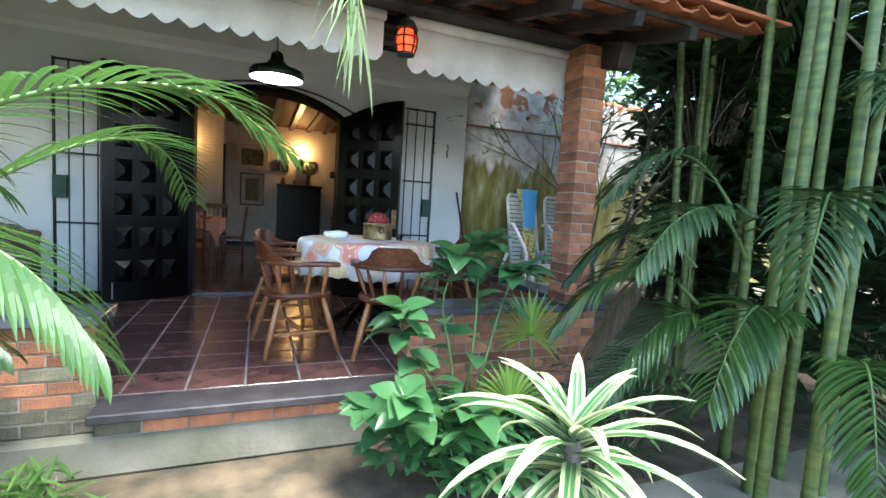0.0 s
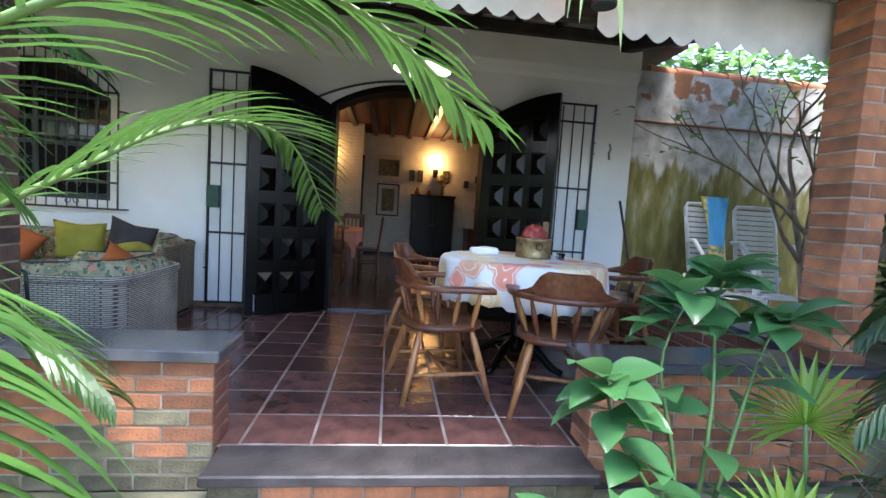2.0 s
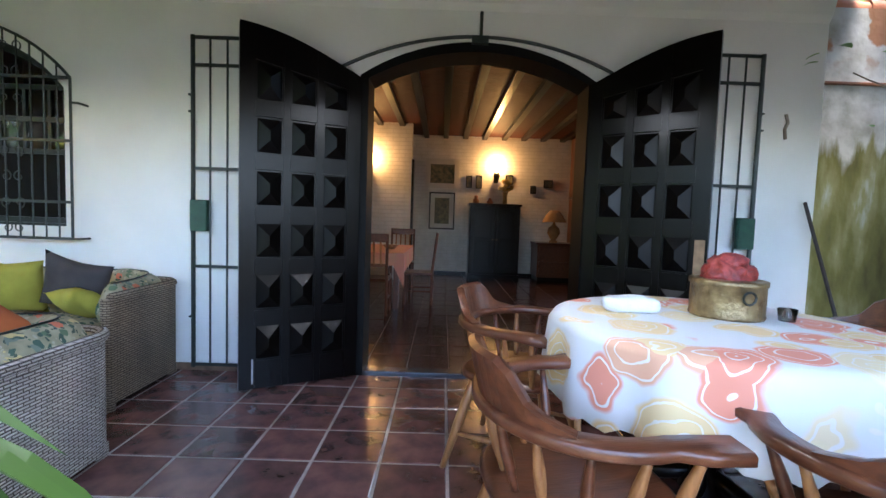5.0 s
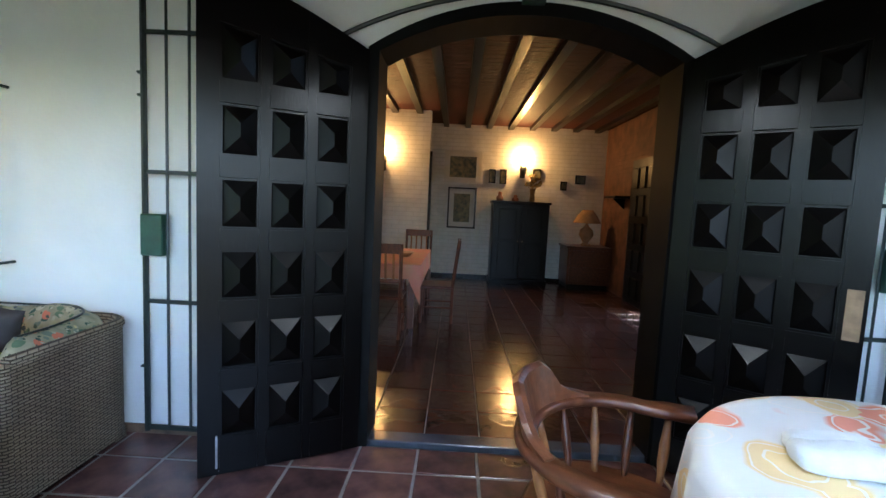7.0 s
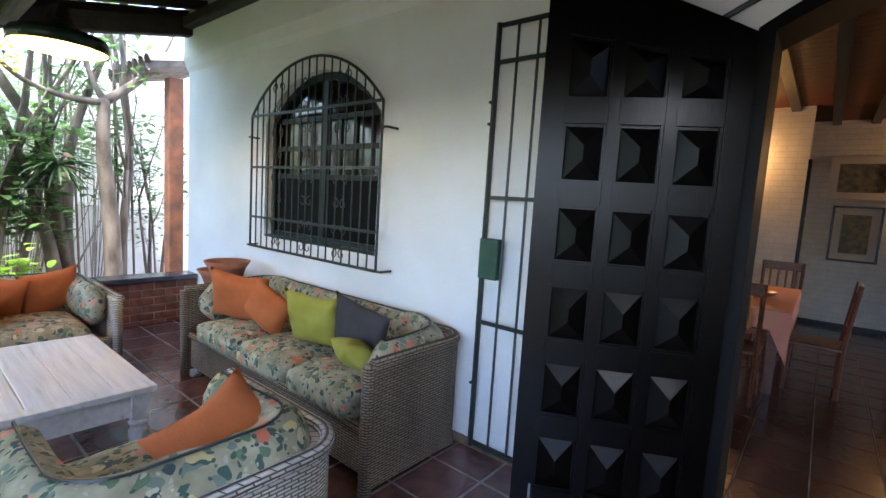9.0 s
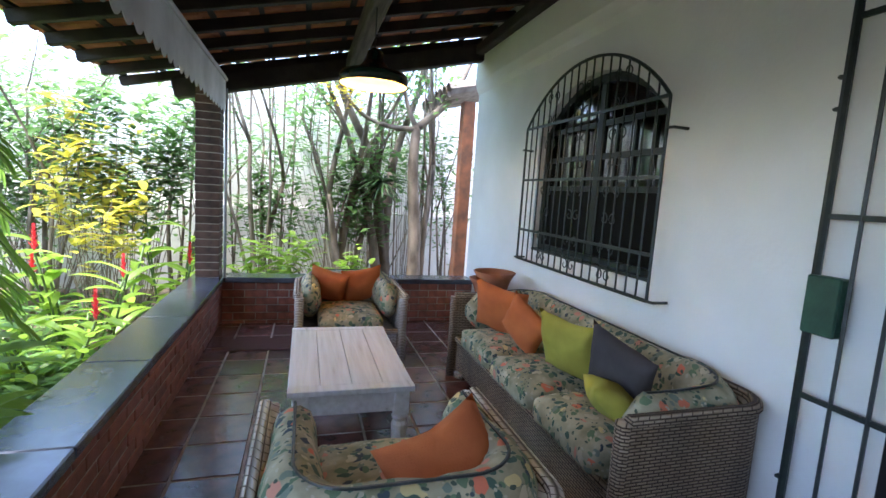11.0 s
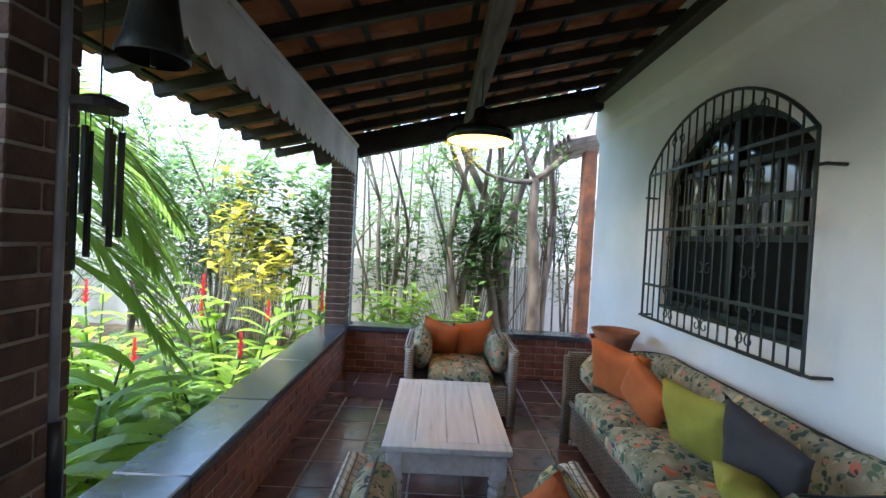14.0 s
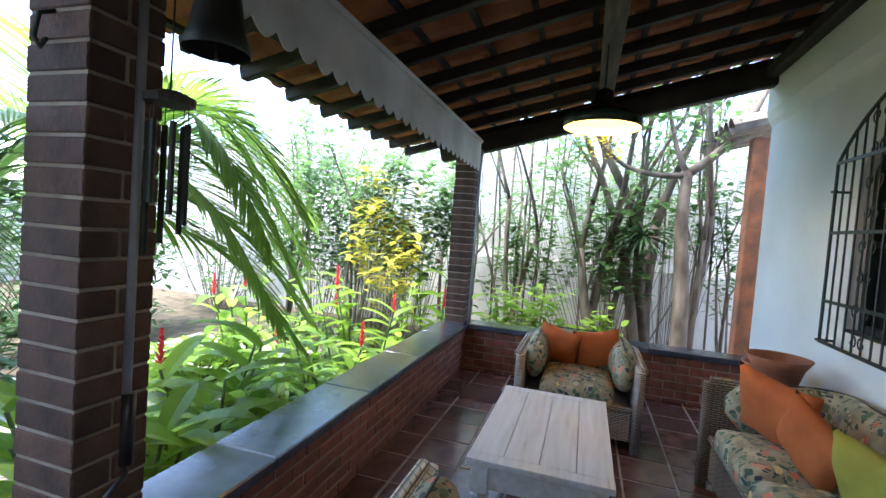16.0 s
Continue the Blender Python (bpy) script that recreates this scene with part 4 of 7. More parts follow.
cushion(ORANGE, pose(-3.80, 5.46, 0.67, 18, 8, 36), 0.46, 0.42, 0.17, "orange cotton cushion leaning in the sofa corner", 1)
cushion(ORANGE, pose(-3.42, 5.47, 0.655, 18, 34, 26), 0.36, 0.36, 0.15, "orange cotton cushion tilted against the next one", 2)
cushion(YELLOW, pose(-2.88, 5.48, 0.69, 18, 3, 20), 0.40, 0.38, 0.15, "mustard green cushion in the middle of the sofa", 3)
cushion(GREY, pose(-2.45, 5.49, 0.71, 18, 16, 14), 0.39, 0.39, 0.15, "dark grey cushion tilted on the sofa", 4)
cushion(YELLOW, pose(-2.33, 5.38, 0.62, 56, -8, -24), 0.33, 0.30, 0.14, "yellow green cushion lying flat at the sofa's arm", 5)
cushion(ORANGE, pose(-5.00, 4.24, 0.60, 22, 14, 78), 0.36, 0.36, 0.15, "orange cotton cushion in the armchair's corner", 6)
cushion(ORANGE, pose(-5.04, 4.56, 0.60, 22, -10, 96), 0.38, 0.38, 0.15, "orange cotton cushion on the armchair", 7)
cushion(ORANGE, pose(-1.99, 4.50, 0.58, 36, 16, -72), 0.42, 0.40, 0.17, "large orange cushion thrown into the armchair", 8)


def coffee_table(x0, x1, y0, y1, h):
    root = thing("coffee_table", None, None, pose((x0 + x1) / 2, (y0 + y1) / 2, 0), "whitewashed wooden coffee table with turned legs, paint worn", "table")
    w, d = (x1 - x0) / 2, (y1 - y0) / 2
    n = 4
    for k in range(n):
        part("top_plank", a_box(-w + 0.075, w - 0.075, -d + 2 * d * k / n + 0.0015, -d + 2 * d * (k + 1) / n - 0.0015, h - 0.03, h, bevel=0.003), WHITEWASH, root)
    for sx in (-1, 1):
        part("breadboard_end", a_box(min(sx * w, sx * (w - 0.073)), max(sx * w, sx * (w - 0.073)), -d, d, h - 0.031, h + 0.001, bevel=0.003), WHITEWASH, root)
        part("apron", a_box(sx * (w - 0.05) - 0.012, sx * (w - 0.05) + 0.012, -d + 0.06, d - 0.06, h - 0.15, h - 0.031), WHITEWASH, root)
        part("apron", a_box(-w + 0.07, w - 0.07, sx * (d - 0.05) - 0.012, sx * (d - 0.05) + 0.012, h - 0.15, h - 0.031), WHITEWASH, root)
        for sy in (-1, 1):
            lx, ly = sx * (w - 0.065), sy * (d - 0.065)
            lm = a_box(lx - 0.042, lx + 0.042, ly - 0.042, ly + 0.042, h - 0.17, h - 0.032, bevel=0.004)
            lathe([(0.03, h - 0.17), (0.048, h - 0.19), (0.035, h - 0.215), (0.046, h - 0.235), (0.04, 0.12), (0.028, 0.07), (0.042, 0.05), (0.036, 0.0)], 10, Matrix.Translation((lx, ly, 0)), lm, True)
            part("leg", lm, WHITEWASH, root)
    return root


coffee_table(-4.08, -2.96, 3.95, 4.61, 0.47)


def spindle(bm, a, b, r):
    a, b = Vector(a), Vector(b)
    f = [(0, 0.62), (0.15, 0.72), (0.35, 1.0), (0.55, 1.05), (0.8, 0.75), (1, 0.6)]
    tube(bm, [a.lerp(b, t) for t, k in f], r, 8, [r * k for t, k in f])


def captains_chair(at=None):
    root = thing("captains_chair", None, None, at, "varnished wooden captain's chair with spindles and curved crest", "chair", "chairs round the table")
    seat = bmesh.new()
    out = []
    for i in range(28):
        a = 2 * math.pi * i / 28
        c, s = math.cos(a), math.sin(a)
        out.append((0.235 * math.copysign(abs(c) ** 0.72, c), 0.225 * math.copysign(abs(s) ** 0.72, s)))
    rings = []
    for k, z in ((0.90, 0.405), (1.0, 0.42), (1.0, 0.438), (0.94, 0.448), (0.6, 0.438), (0.25, 0.434)):
        rings.append([seat.verts.new((x * k, y * k, z)) for x, y in out])
    for a, b in zip(rings, rings[1:]):
        for i in range(28):
            seat.faces.new((a[i], a[(i + 1) % 28], b[(i + 1) % 28], b[i]))
    seat.faces.new(rings[0][::-1])
    seat.faces.new(rings[-1])
    part("seat", seat, WOOD_RED, root, "dished brown wooden seat", smooth=True)
    # the bow of the arms
    n = 24
    plan = []
    for i in range(n + 1):
        a = radians(150 + 240 * i / n)
        plan.append(Vector((0.275 * math.cos(a), 0.02 + 0.25 * math.sin(a), 0)))
    plan = [Vector((-0.295, 0.20, 0)), Vector((-0.285, 0.12, 0))] + [p for p in plan if p.y < 0.10] + [Vector((0.285, 0.12, 0)), Vector((0.295, 0.20, 0))]
    bow = bmesh.new()
    rr = []
    for i, p in enumerate(plan):
        d = (plan[min(i + 1, len(plan) - 1)] - plan[max(0, i - 1)]).normalized()
        side = Vector((d.y, -d.x, 0))
        wide = 0.045 if i in (0, 1, len(plan) - 1, len(plan) - 2) else 0.032
        rr.append([bow.verts.new(p + side * (u * wide) + Vector((0, 0, 0.665 + v * 0.016))) for u, v in ((-1, -0.6), (-0.8, -1), (0.8, -1), (1, -0.6), (1, 0.6), (0.8, 1), (-0.8, 1), (-1, 0.6))])
    for a, b in zip(rr, rr[1:]):
        for k in range(8):
            bow.faces.new((a[k], a[(k + 1) % 8], b[(k + 1) % 8], b[k]))
    bow.faces.new(rr[0][::-1])
    bow.faces.new(rr[-1])
    part("arm_bow", bow, WOOD_RED, root, "curved wooden arm rail", smooth=True)
    crest = bmesh.new()
    cr = []
    for i in range(17):
        t = i / 16
        a = radians(212 + 116 * t)
        e = abs(2 * t - 1)
        h = 0.135 if e < 0.45 else (0.135 - 0.10 * ((e - 0.45) / 0.2) if e < 0.65 else 0.035 - 0.03 * (e - 0.65) / 0.35)
        p = Vector((0.275 * math.cos(a), 0.02 + 0.25 * math.sin(a), 0.681))
        o = Vector((math.cos(a), math.sin(a), 0)) * 0.016
        lean = Vector((0, -0.03, 0)) * (h / 0.135)
        cr.append([crest.verts.new(p - o), crest.verts.new(p + o), crest.verts.new(p + o + lean + Vector((0, 0, h * 0.93))), crest.verts.new(p + lean + Vector((0, 0, h))), crest.verts.new(p - o + lean + Vector((0, 0, h * 0.93)))])
    for a, b in zip(cr, cr[1:]):
        for k in range(5):
            crest.faces.new((a[k], a[(k + 1) % 5], b[(k + 1) % 5], b[k]))
    crest.faces.new(cr[0][::-1])
    crest.faces.new(cr[-1])
    part("crest", crest, WOOD_RED, root, "raised curved crest rail")
    for k in range(8):
        a = radians(180 + 180 * k / 7)
        sm = bmesh.new()
        spindle(sm, (0.20 * math.cos(a), 0.02 + 0.19 * math.sin(a), 0.435), (0.275 * math.cos(a), 0.02 + 0.25 * math.sin(a), 0.655), 0.014)
        part("spindle", sm, WOOD_HONEY if k % 2 else WOOD_RED, root, smooth=True)
    for sx in (-1, 1):
        sm = bmesh.new()
        spindle(sm, (sx * 0.21, 0.12, 0.435), (sx * 0.287, 0.13, 0.655), 0.015)
        part("spindle", sm, WOOD_HONEY, root, smooth=True)
        for sy in (-1, 1):
            lm = bmesh.new()
            f = [(0, 0.75), (0.2, 1.0), (0.5, 1.1), (0.62, 0.95), (1.0, 0.62)]
            a, b = Vector((sx * 0.15, sy * 0.14, 0.415)), Vector((sx * 0.235, sy * 0.24, 0.0))
            tube(lm, [a.lerp(b, t) for t, k in f], 0.02, 8, [0.02 * k for t, k in f])
            part("leg", lm, WOOD_HONEY, root, smooth=True)
        sm = bmesh.new()
        spindle(sm, (sx * 0.205, -0.195, 0.16), (sx * 0.205, 0.195, 0.16), 0.014)
        part("stretcher", sm, WOOD_HONEY, root, smooth=True)
    sm = bmesh.new()
    spindle(sm, (-0.2, 0, 0.16), (0.2, 0, 0.16), 0.014)
    part("stretcher", sm, WOOD_HONEY, root, smooth=True)
    return root


chair = captains_chair(pose(0.30, 3.84, 0, 0, 0, -80))
chair.scale = (1.16, 1.16, 1.07)
for x, y, rz in ((1.03, 3.55, -18), (0.30, 4.84, -116), (1.97, 4.80, 95)):
    copy_thing(chair, pose(x, y, 0, 0, 0, rz))

TABLE_X, TABLE_Y, TABLE_R, TABLE_Z = 0.98, 4.34, 0.61, 0.84
table = thing("round_table", None, None, pose(TABLE_X, TABLE_Y, 0), "round wooden table on a dark pedestal under a cloth", "table")
part("tabletop", lathe([(0.0, TABLE_Z - 0.04), (TABLE_R - 0.01, TABLE_Z - 0.04), (TABLE_R, TABLE_Z - 0.02), (TABLE_R - 0.006, TABLE_Z - 0.004), (0.0, TABLE_Z - 0.004)], 40), WOOD_RED, table)
part("pedestal", lathe([(0.05, 0.10), (0.09, 0.16), (0.05, 0.24), (0.07, 0.45), (0.045, 0.60), (0.09, 0.797)], 14, cap=True), DARKWOOD, table, smooth=True)
for k in range(4):
    a = radians(45 + 90 * k)
    part("pedestal_foot", a_tube([(0.04 * math.cos(a), 0.04 * math.sin(a), 0.22), (0.18 * math.cos(a), 0.18 * math.sin(a), 0.16), (0.32 * math.cos(a), 0.32 * math.sin(a), 0.05), (0.4 * math.cos(a), 0.4 * math.sin(a), 0.028)], 0.03, 8, [0.035, 0.034, 0.03, 0.026]), DARKWOOD, table, smooth=True)


def tablecloth():
    bm = bmesh.new()
    sides, rings = 96, []
    for k, (r, z) in enumerate([(0.02, 0.0), (0.3, 0.0), (0.5, 0.0), (0.585, 0.0), (0.618, -0.006), (0.632, -0.03), (0.638, -0.11), (0.645, -0.20), (0.652, -0.29)]):
        ring = []
        for i in range(sides):
            a = 2 * math.pi * i / sides
            drop = max(0.0, (k - 4) / 4)
            fold = drop * (0.022 * math.sin(a * 13 + 0.8 * math.sin(3 * a)) + 0.012 * math.sin(a * 22 + 1.0))
            zz = TABLE_Z + 0.004 + z + (0.012 * math.sin(a * 30) + 0.012 * math.sin(a * 5)) * (k == 8) + 0.002 * math.sin(a * 7 + k) * (k < 4)
            ring.append(bm.verts.new(((r + fold) * math.cos(a), (r + fold) * math.sin(a), zz)))
        rings.append(ring)
    bm.faces.new(rings[0])
    for a, b in zip(rings, rings[1:]):
        for i in range(sides):
            bm.faces.new((a[i], a[(i + 1) % sides], b[(i + 1) % sides], b[i]))
    ob = thing("tablecloth", bm, CLOTH, pose(TABLE_X, TABLE_Y, 0), "white tablecloth printed with orange and yellow roses", "tablecloth", smooth=True)
    mod = ob.modifiers.new("thick", "SOLIDIFY")
    mod.thickness = 0.003
    return ob


tablecloth()
TOP = TABLE_Z + 0.006
box_root = thing("brass_box", lathe([(0.0, 0.0), (0.140, 0.0), (0.144, 0.01), (0.140, 0.02), (0.140, 0.130), (0.146, 0.135), (0.146, 0.155), (0.13, 0.157), (0.0, 0.157)], 28), BRASS, pose(1.10, 4.46, TOP), "round engraved brass box with ring handle on the table", "box", smooth=True)
part("ring_handle", a_tube([(0.025 * math.cos(k * 0.5236), -0.146, 0.095 + 0.025 * math.sin(k * 0.5236)) for k in range(13)], 0.005, 5), BRONZE, box_root)
bm = bmesh.new()
bmesh.ops.create_icosphere(bm, subdivisions=4, radius=1.0)
for v in bm.verts:
    k = 1 + 0.16 * math.sin(9 * noise.noise(v.co * 1.6))
    v.co = Vector((v.co.x * 0.095 * k, v.co.y * 0.085 * k, max(v.co.z, -0.2) * 0.088 * k))
thing("coral_ornament", bm, RED, pose(1.10, 4.46, TOP + 0.168), "dark red ridged ornament resting on the brass box", "ornament", smooth=True)
bm = soft_box(-0.115, 0.115, -0.045, 0.045, 0.0, 0.065, 0.028, 2.0, 0.0)
roll = thing("folded_towel", bm, WHITE, pose(0.70, 4.47, TOP, 0, 0, -14), "rolled white cotton towels lying on the table", "towel", smooth=True)
part("second_roll", soft_box(-0.10, 0.09, 0.046, 0.105, 0.0, 0.058, 0.022, 5.0, 0.0), WHITE, roll, smooth=True)
bm = lathe([(0.0, 0.0), (0.03, 0.0), (0.036, 0.05), (0.033, 0.05), (0.028, 0.006), (0.0, 0.006)], 18)
thing("glass_cup", bm, GLASS, pose(1.30, 4.38, TOP), "small clear glass cup beside the brass box", "cup", smooth=True)


def pendant(x, y, bulb, colour, watts, label, rim=2.14):
    root = thing("pendant_lamp", None, None, pose(x, y, rim), label, "lamp", "pendant lamps of the porch")
    part("shade", lathe([(0.225, 0.0), (0.23, 0.0), (0.232, 0.05), (0.215, 0.075), (0.11, 0.11), (0.06, 0.16), (0.05, 0.22), (0.02, 0.24)], 32), ENAMEL, root, "dark green enamel shade", smooth=True)
    part("shade_lining", lathe([(0.224, 0.002), (0.222, 0.048), (0.205, 0.068), (0.10, 0.10), (0.05, 0.14), (0.0, 0.145)], 32), LAMP_IN, root, "white enamel lining", smooth=True)
    bm = bmesh.new()
    bmesh.ops.create_uvsphere(bm, u_segments=12, v_segments=8, radius=0.034)
    bmesh.ops.translate(bm, verts=bm.verts, vec=(0, 0, 0.105))
    part("bulb", bm, bulb, root, smooth=True)
    part("cable", a_tube([(0, 0, 0.235), (0, 0, roof_z(4.4) - 0.17 - rim)], 0.006, 5), BLACK, root)
    lamp = new("pendant_light", bpy.data.lights.new("pendant_light", "POINT"))
    lamp.data.energy, lamp.data.color, lamp.data.shadow_soft_size = watts, colour, 0.02
    lamp.location = (x, y, rim + 0.045)
    return root


pendant(0.13, 4.52, BULB_WHITE, (0.92, 0.97, 1.0), 1.8, "green enamel pendant lamp with cool white bulb, lit", 2.24)
pendant(-3.88, 4.43, BULB_WARM, (1.0, 0.50, 0.08), 2.0, "green enamel pendant lamp with warm yellow bulb, lit", 2.20)


def urn(x, y, h, r, label):
    prof = [(0.0, 0.0), (r * 0.55, 0.0), (r * 0.85, h * 0.3), (r * 0.9, h * 0.55), (r * 0.62, h * 0.80), (r * 0.78, h * 0.92), (r, h), (r * 0.9, h), (r * 0.66, h * 0.9), (r * 0.5, h * 0.8), (r * 0.75, h * 0.5), (0.0, h * 0.3)]
    return thing("clay_urn", lathe(prof, 24), TERRACOTTA, pose(x, y, 0), label, "urn", smooth=True)


urn(-4.43, 5.66, 0.85, 0.19, "tall terracotta urn with flared rim beside the sofa")
urn(-4.78, 5.74, 0.72, 0.18, "smaller terracotta urn in the corner beside the sofa")


# ---- awnings, lantern, bell, chime and pipe on the front ----
def awning(x0, x1, y, z0, label):
    root = thing("awning", None, None, pose(0, y, 0), label, "awning", "scalloped awnings of the porch")
    z1, step_x = 2.47, 0.135
    n = int((x1 - x0) / step_x)
    pts = [(x0, z1), (x0, z0)]
    for k in range(n):
        for i in range(1, 7):
            t = i / 6
            pts.append((x0 + (x1 - x0) * (k + t) / n, z0 - 0.045 * math.sin(math.pi * t)))
    pts.append((x1, z1))
    bm = bmesh.new()
    for k in range(1, len(pts) - 2):
        a, b = pts[k], pts[k + 1]
        wob = lambda p, u: (p[0], 0.004 * math.sin(p[0] * 5) * u, p[1])
        bm.faces.new([bm.verts.new(q) for q in (wob(a, 1), wob(b, 1), wob((b[0], z1), 0), wob((a[0], z1), 0))])
    bmesh.ops.remove_doubles(bm, verts=bm.verts, dist=0.0005)
    cloth = part("valance", bm, AWNING, root, "white cloth valance with scalloped edge")
    mod = cloth.modifiers.new("thick", "SOLIDIFY")
    mod.thickness = 0.004
    part("head_rail", a_box(x0, x1, -0.015, 0.02, z1 - 0.005, z1 + 0.03, bevel=0.005), AWNING, root)
    part("roller", a_tube([(x0, -0.05, z1 - 0.02), (x1, -0.05, z1 - 0.02)], 0.035, 10), AWNING, root, smooth=True)
    for x in (x0 + 0.1, (x0 + x1) / 2, x1 - 0.1):
        part("bracket", a_box(x - 0.015, x + 0.015, -0.07, 0.0, z1 + 0.03, roof_z(3.02) - 0.05), BEAM, root)
    return root


awning(-5.78, 0.77, 3.235, 2.205, "long white awning valance, greyed with age, under the eave")
awning(0.95, 2.31, 3.235, 2.165, "short white awning valance next to the corner column")

lan = thing("red_lantern", lathe([(0.0, 0.0), (0.05, 0.0), (0.062, 0.05), (0.06, 0.11), (0.045, 0.14), (0.0, 0.14)], 16), LANTERN_RED, pose(0.85, 2.94, 2.15), "glowing red ship's lantern in a dark cage", "lantern", smooth=True)
part("cap", lathe([(0.06, 0.14), (0.072, 0.145), (0.05, 0.19), (0.02, 0.21)], 16), BRONZE, lan)
part("hook", a_tube([(0, 0, 0.2), (0, 0, 0.42)], 0.008, 5), BRONZE, lan)
for k in range(6):
    a = k * math.pi / 3
    part("cage_bar", a_tube([(0.05 * math.cos(a), 0.05 * math.sin(a), -0.01), (0.07 * math.cos(a), 0.07 * math.sin(a), 0.06), (0.062 * math.cos(a), 0.062 * math.sin(a), 0.145)], 0.0075, 5), BRONZE, lan)
for z, r in ((0.035, 0.068), (0.09, 0.072)):
    part("cage_ring", a_tube([(r * math.cos(0.3927 * k), r * math.sin(0.3927 * k), z) for k in range(17)], 0.006, 5), BRONZE, lan)
part("cage_base", lathe([(0.0, -0.02), (0.056, -0.015), (0.056, 0.0), (0.0, 0.0)], 12), BRONZE, lan)

bell = thing("ship_bell", lathe([(0.088, 0.0), (0.092, 0.008), (0.075, 0.05), (0.062, 0.12), (0.055, 0.17), (0.03, 0.19), (0.0, 0.192)], 20), BRONZE, pose(-1.93, 3.39, 1.955), "dark bronze bell hanging from a scrolled bracket", "bell", smooth=True)
part("crown", a_tube([(0, 0, 0.19), (0, 0, 0.25)], 0.012, 6), BRONZE, bell)
part("clapper", a_tube([(0, 0, 0.12), (0, 0, -0.02)], 0.008, 6), BRONZE, bell)
part("bracket", a_tube([(0.0, -0.22, 0.30), (0.0, -0.1, 0.28), (0.0, 0, 0.25)], 0.009, 6), IRON, bell)
part("bracket_scroll", a_tube([(0, -0.14 + 0.05 * math.cos(0.5 * k) * (1 - k / 20), 0.21 + 0.05 * math.sin(0.5 * k) * (1 - k / 20)) for k in range(16)], 0.006, 5), IRON, bell)

chime = thing("wind_chime", lathe([(0.0, 0.0), (0.062, 0.0), (0.064, 0.02), (0.03, 0.035), (0.0, 0.036)], 16), BEAM, pose(-1.88, 3.29, 1.80), "wooden wind chime with hanging dark tubes", "wind chime")
for k in range(6):
    a = k * math.pi / 3
    ln = 0.22 + 0.028 * k
    part("chime_tube", a_tube([(0.048 * math.cos(a), 0.048 * math.sin(a), -0.05), (0.048 * math.cos(a), 0.048 * math.sin(a), -0.05 - ln)], 0.009, 6), BRONZE, chime)
    part("thread", a_tube([(0.048 * math.cos(a), 0.048 * math.sin(a), 0.0), (0.048 * math.cos(a), 0.048 * math.sin(a), -0.05)], 0.0015, 3), BLACK, chime)
part("cord", a_tube([(0, 0, 0.03), (0.0, 0, roof_z(3.31) - 1.79)], 0.0025, 4), BLACK, chime)

pipe = thing("wall_pipe", a_tube([(-1.845, 3.225, 0.98), (-1.845, 3.225, 2.45)], 0.012, 8), PIPE, None, "grey electrical pipe running up the brick column", "pipe", smooth=True)
part("crank", a_tube([(-1.845, 3.235, 0.80), (-1.845, 3.235, 1.0)], 0.018, 8), BLACK, pipe, "black plastic crank handle", smooth=True)
part("crank_arm", a_tube([(-1.845, 3.235, 0.82), (-1.83, 3.25, 0.78), (-1.77, 3.26, 0.75), (-1.76, 3.26, 0.60)], 0.009, 6), BLACK, pipe, smooth=True)
hook = thing("iron_hook", a_tube([(-1.735, 3.06, 2.0), (-1.70, 3.06, 1.98), (-1.69, 3.06, 1.92), (-1.71, 3.05, 1.90), (-1.73, 3.04, 1.93)], 0.006, 6), IRON, None, "small iron hook fixed into the brick column", "hook")
pipe2 = thing("drain_pipe", a_tube([(-5.80, 3.24, 0.5), (-5.80, 3.24, 2.4)], 0.014, 8), PIPE, None, "thin pale pipe on the corner column", "pipe", smooth=True)
pole = thing("wooden_pole", a_tube([(2.62, 5.6, 0.45), (2.56, 5.96, 1.42)], 0.014, 6), BEAM, None, "thin dark pole leaning against the house wall", "pole")
thing("wall_ornament", a_tube([(2.40, 5.992, 1.88), (2.385, 5.985, 1.95), (2.405, 5.985, 2.0), (2.39, 5.99, 2.06)], 0.012, 6), OLDTILE, None, "small grey metal ornament on the house wall", "ornament")
drain = thing("drain_cover", a_box(-5.28, -4.95, 3.36, 3.92, 0.0, 0.012, bevel=0.004), TILE, label="square tiled drain cover set in the floor", category="cover")


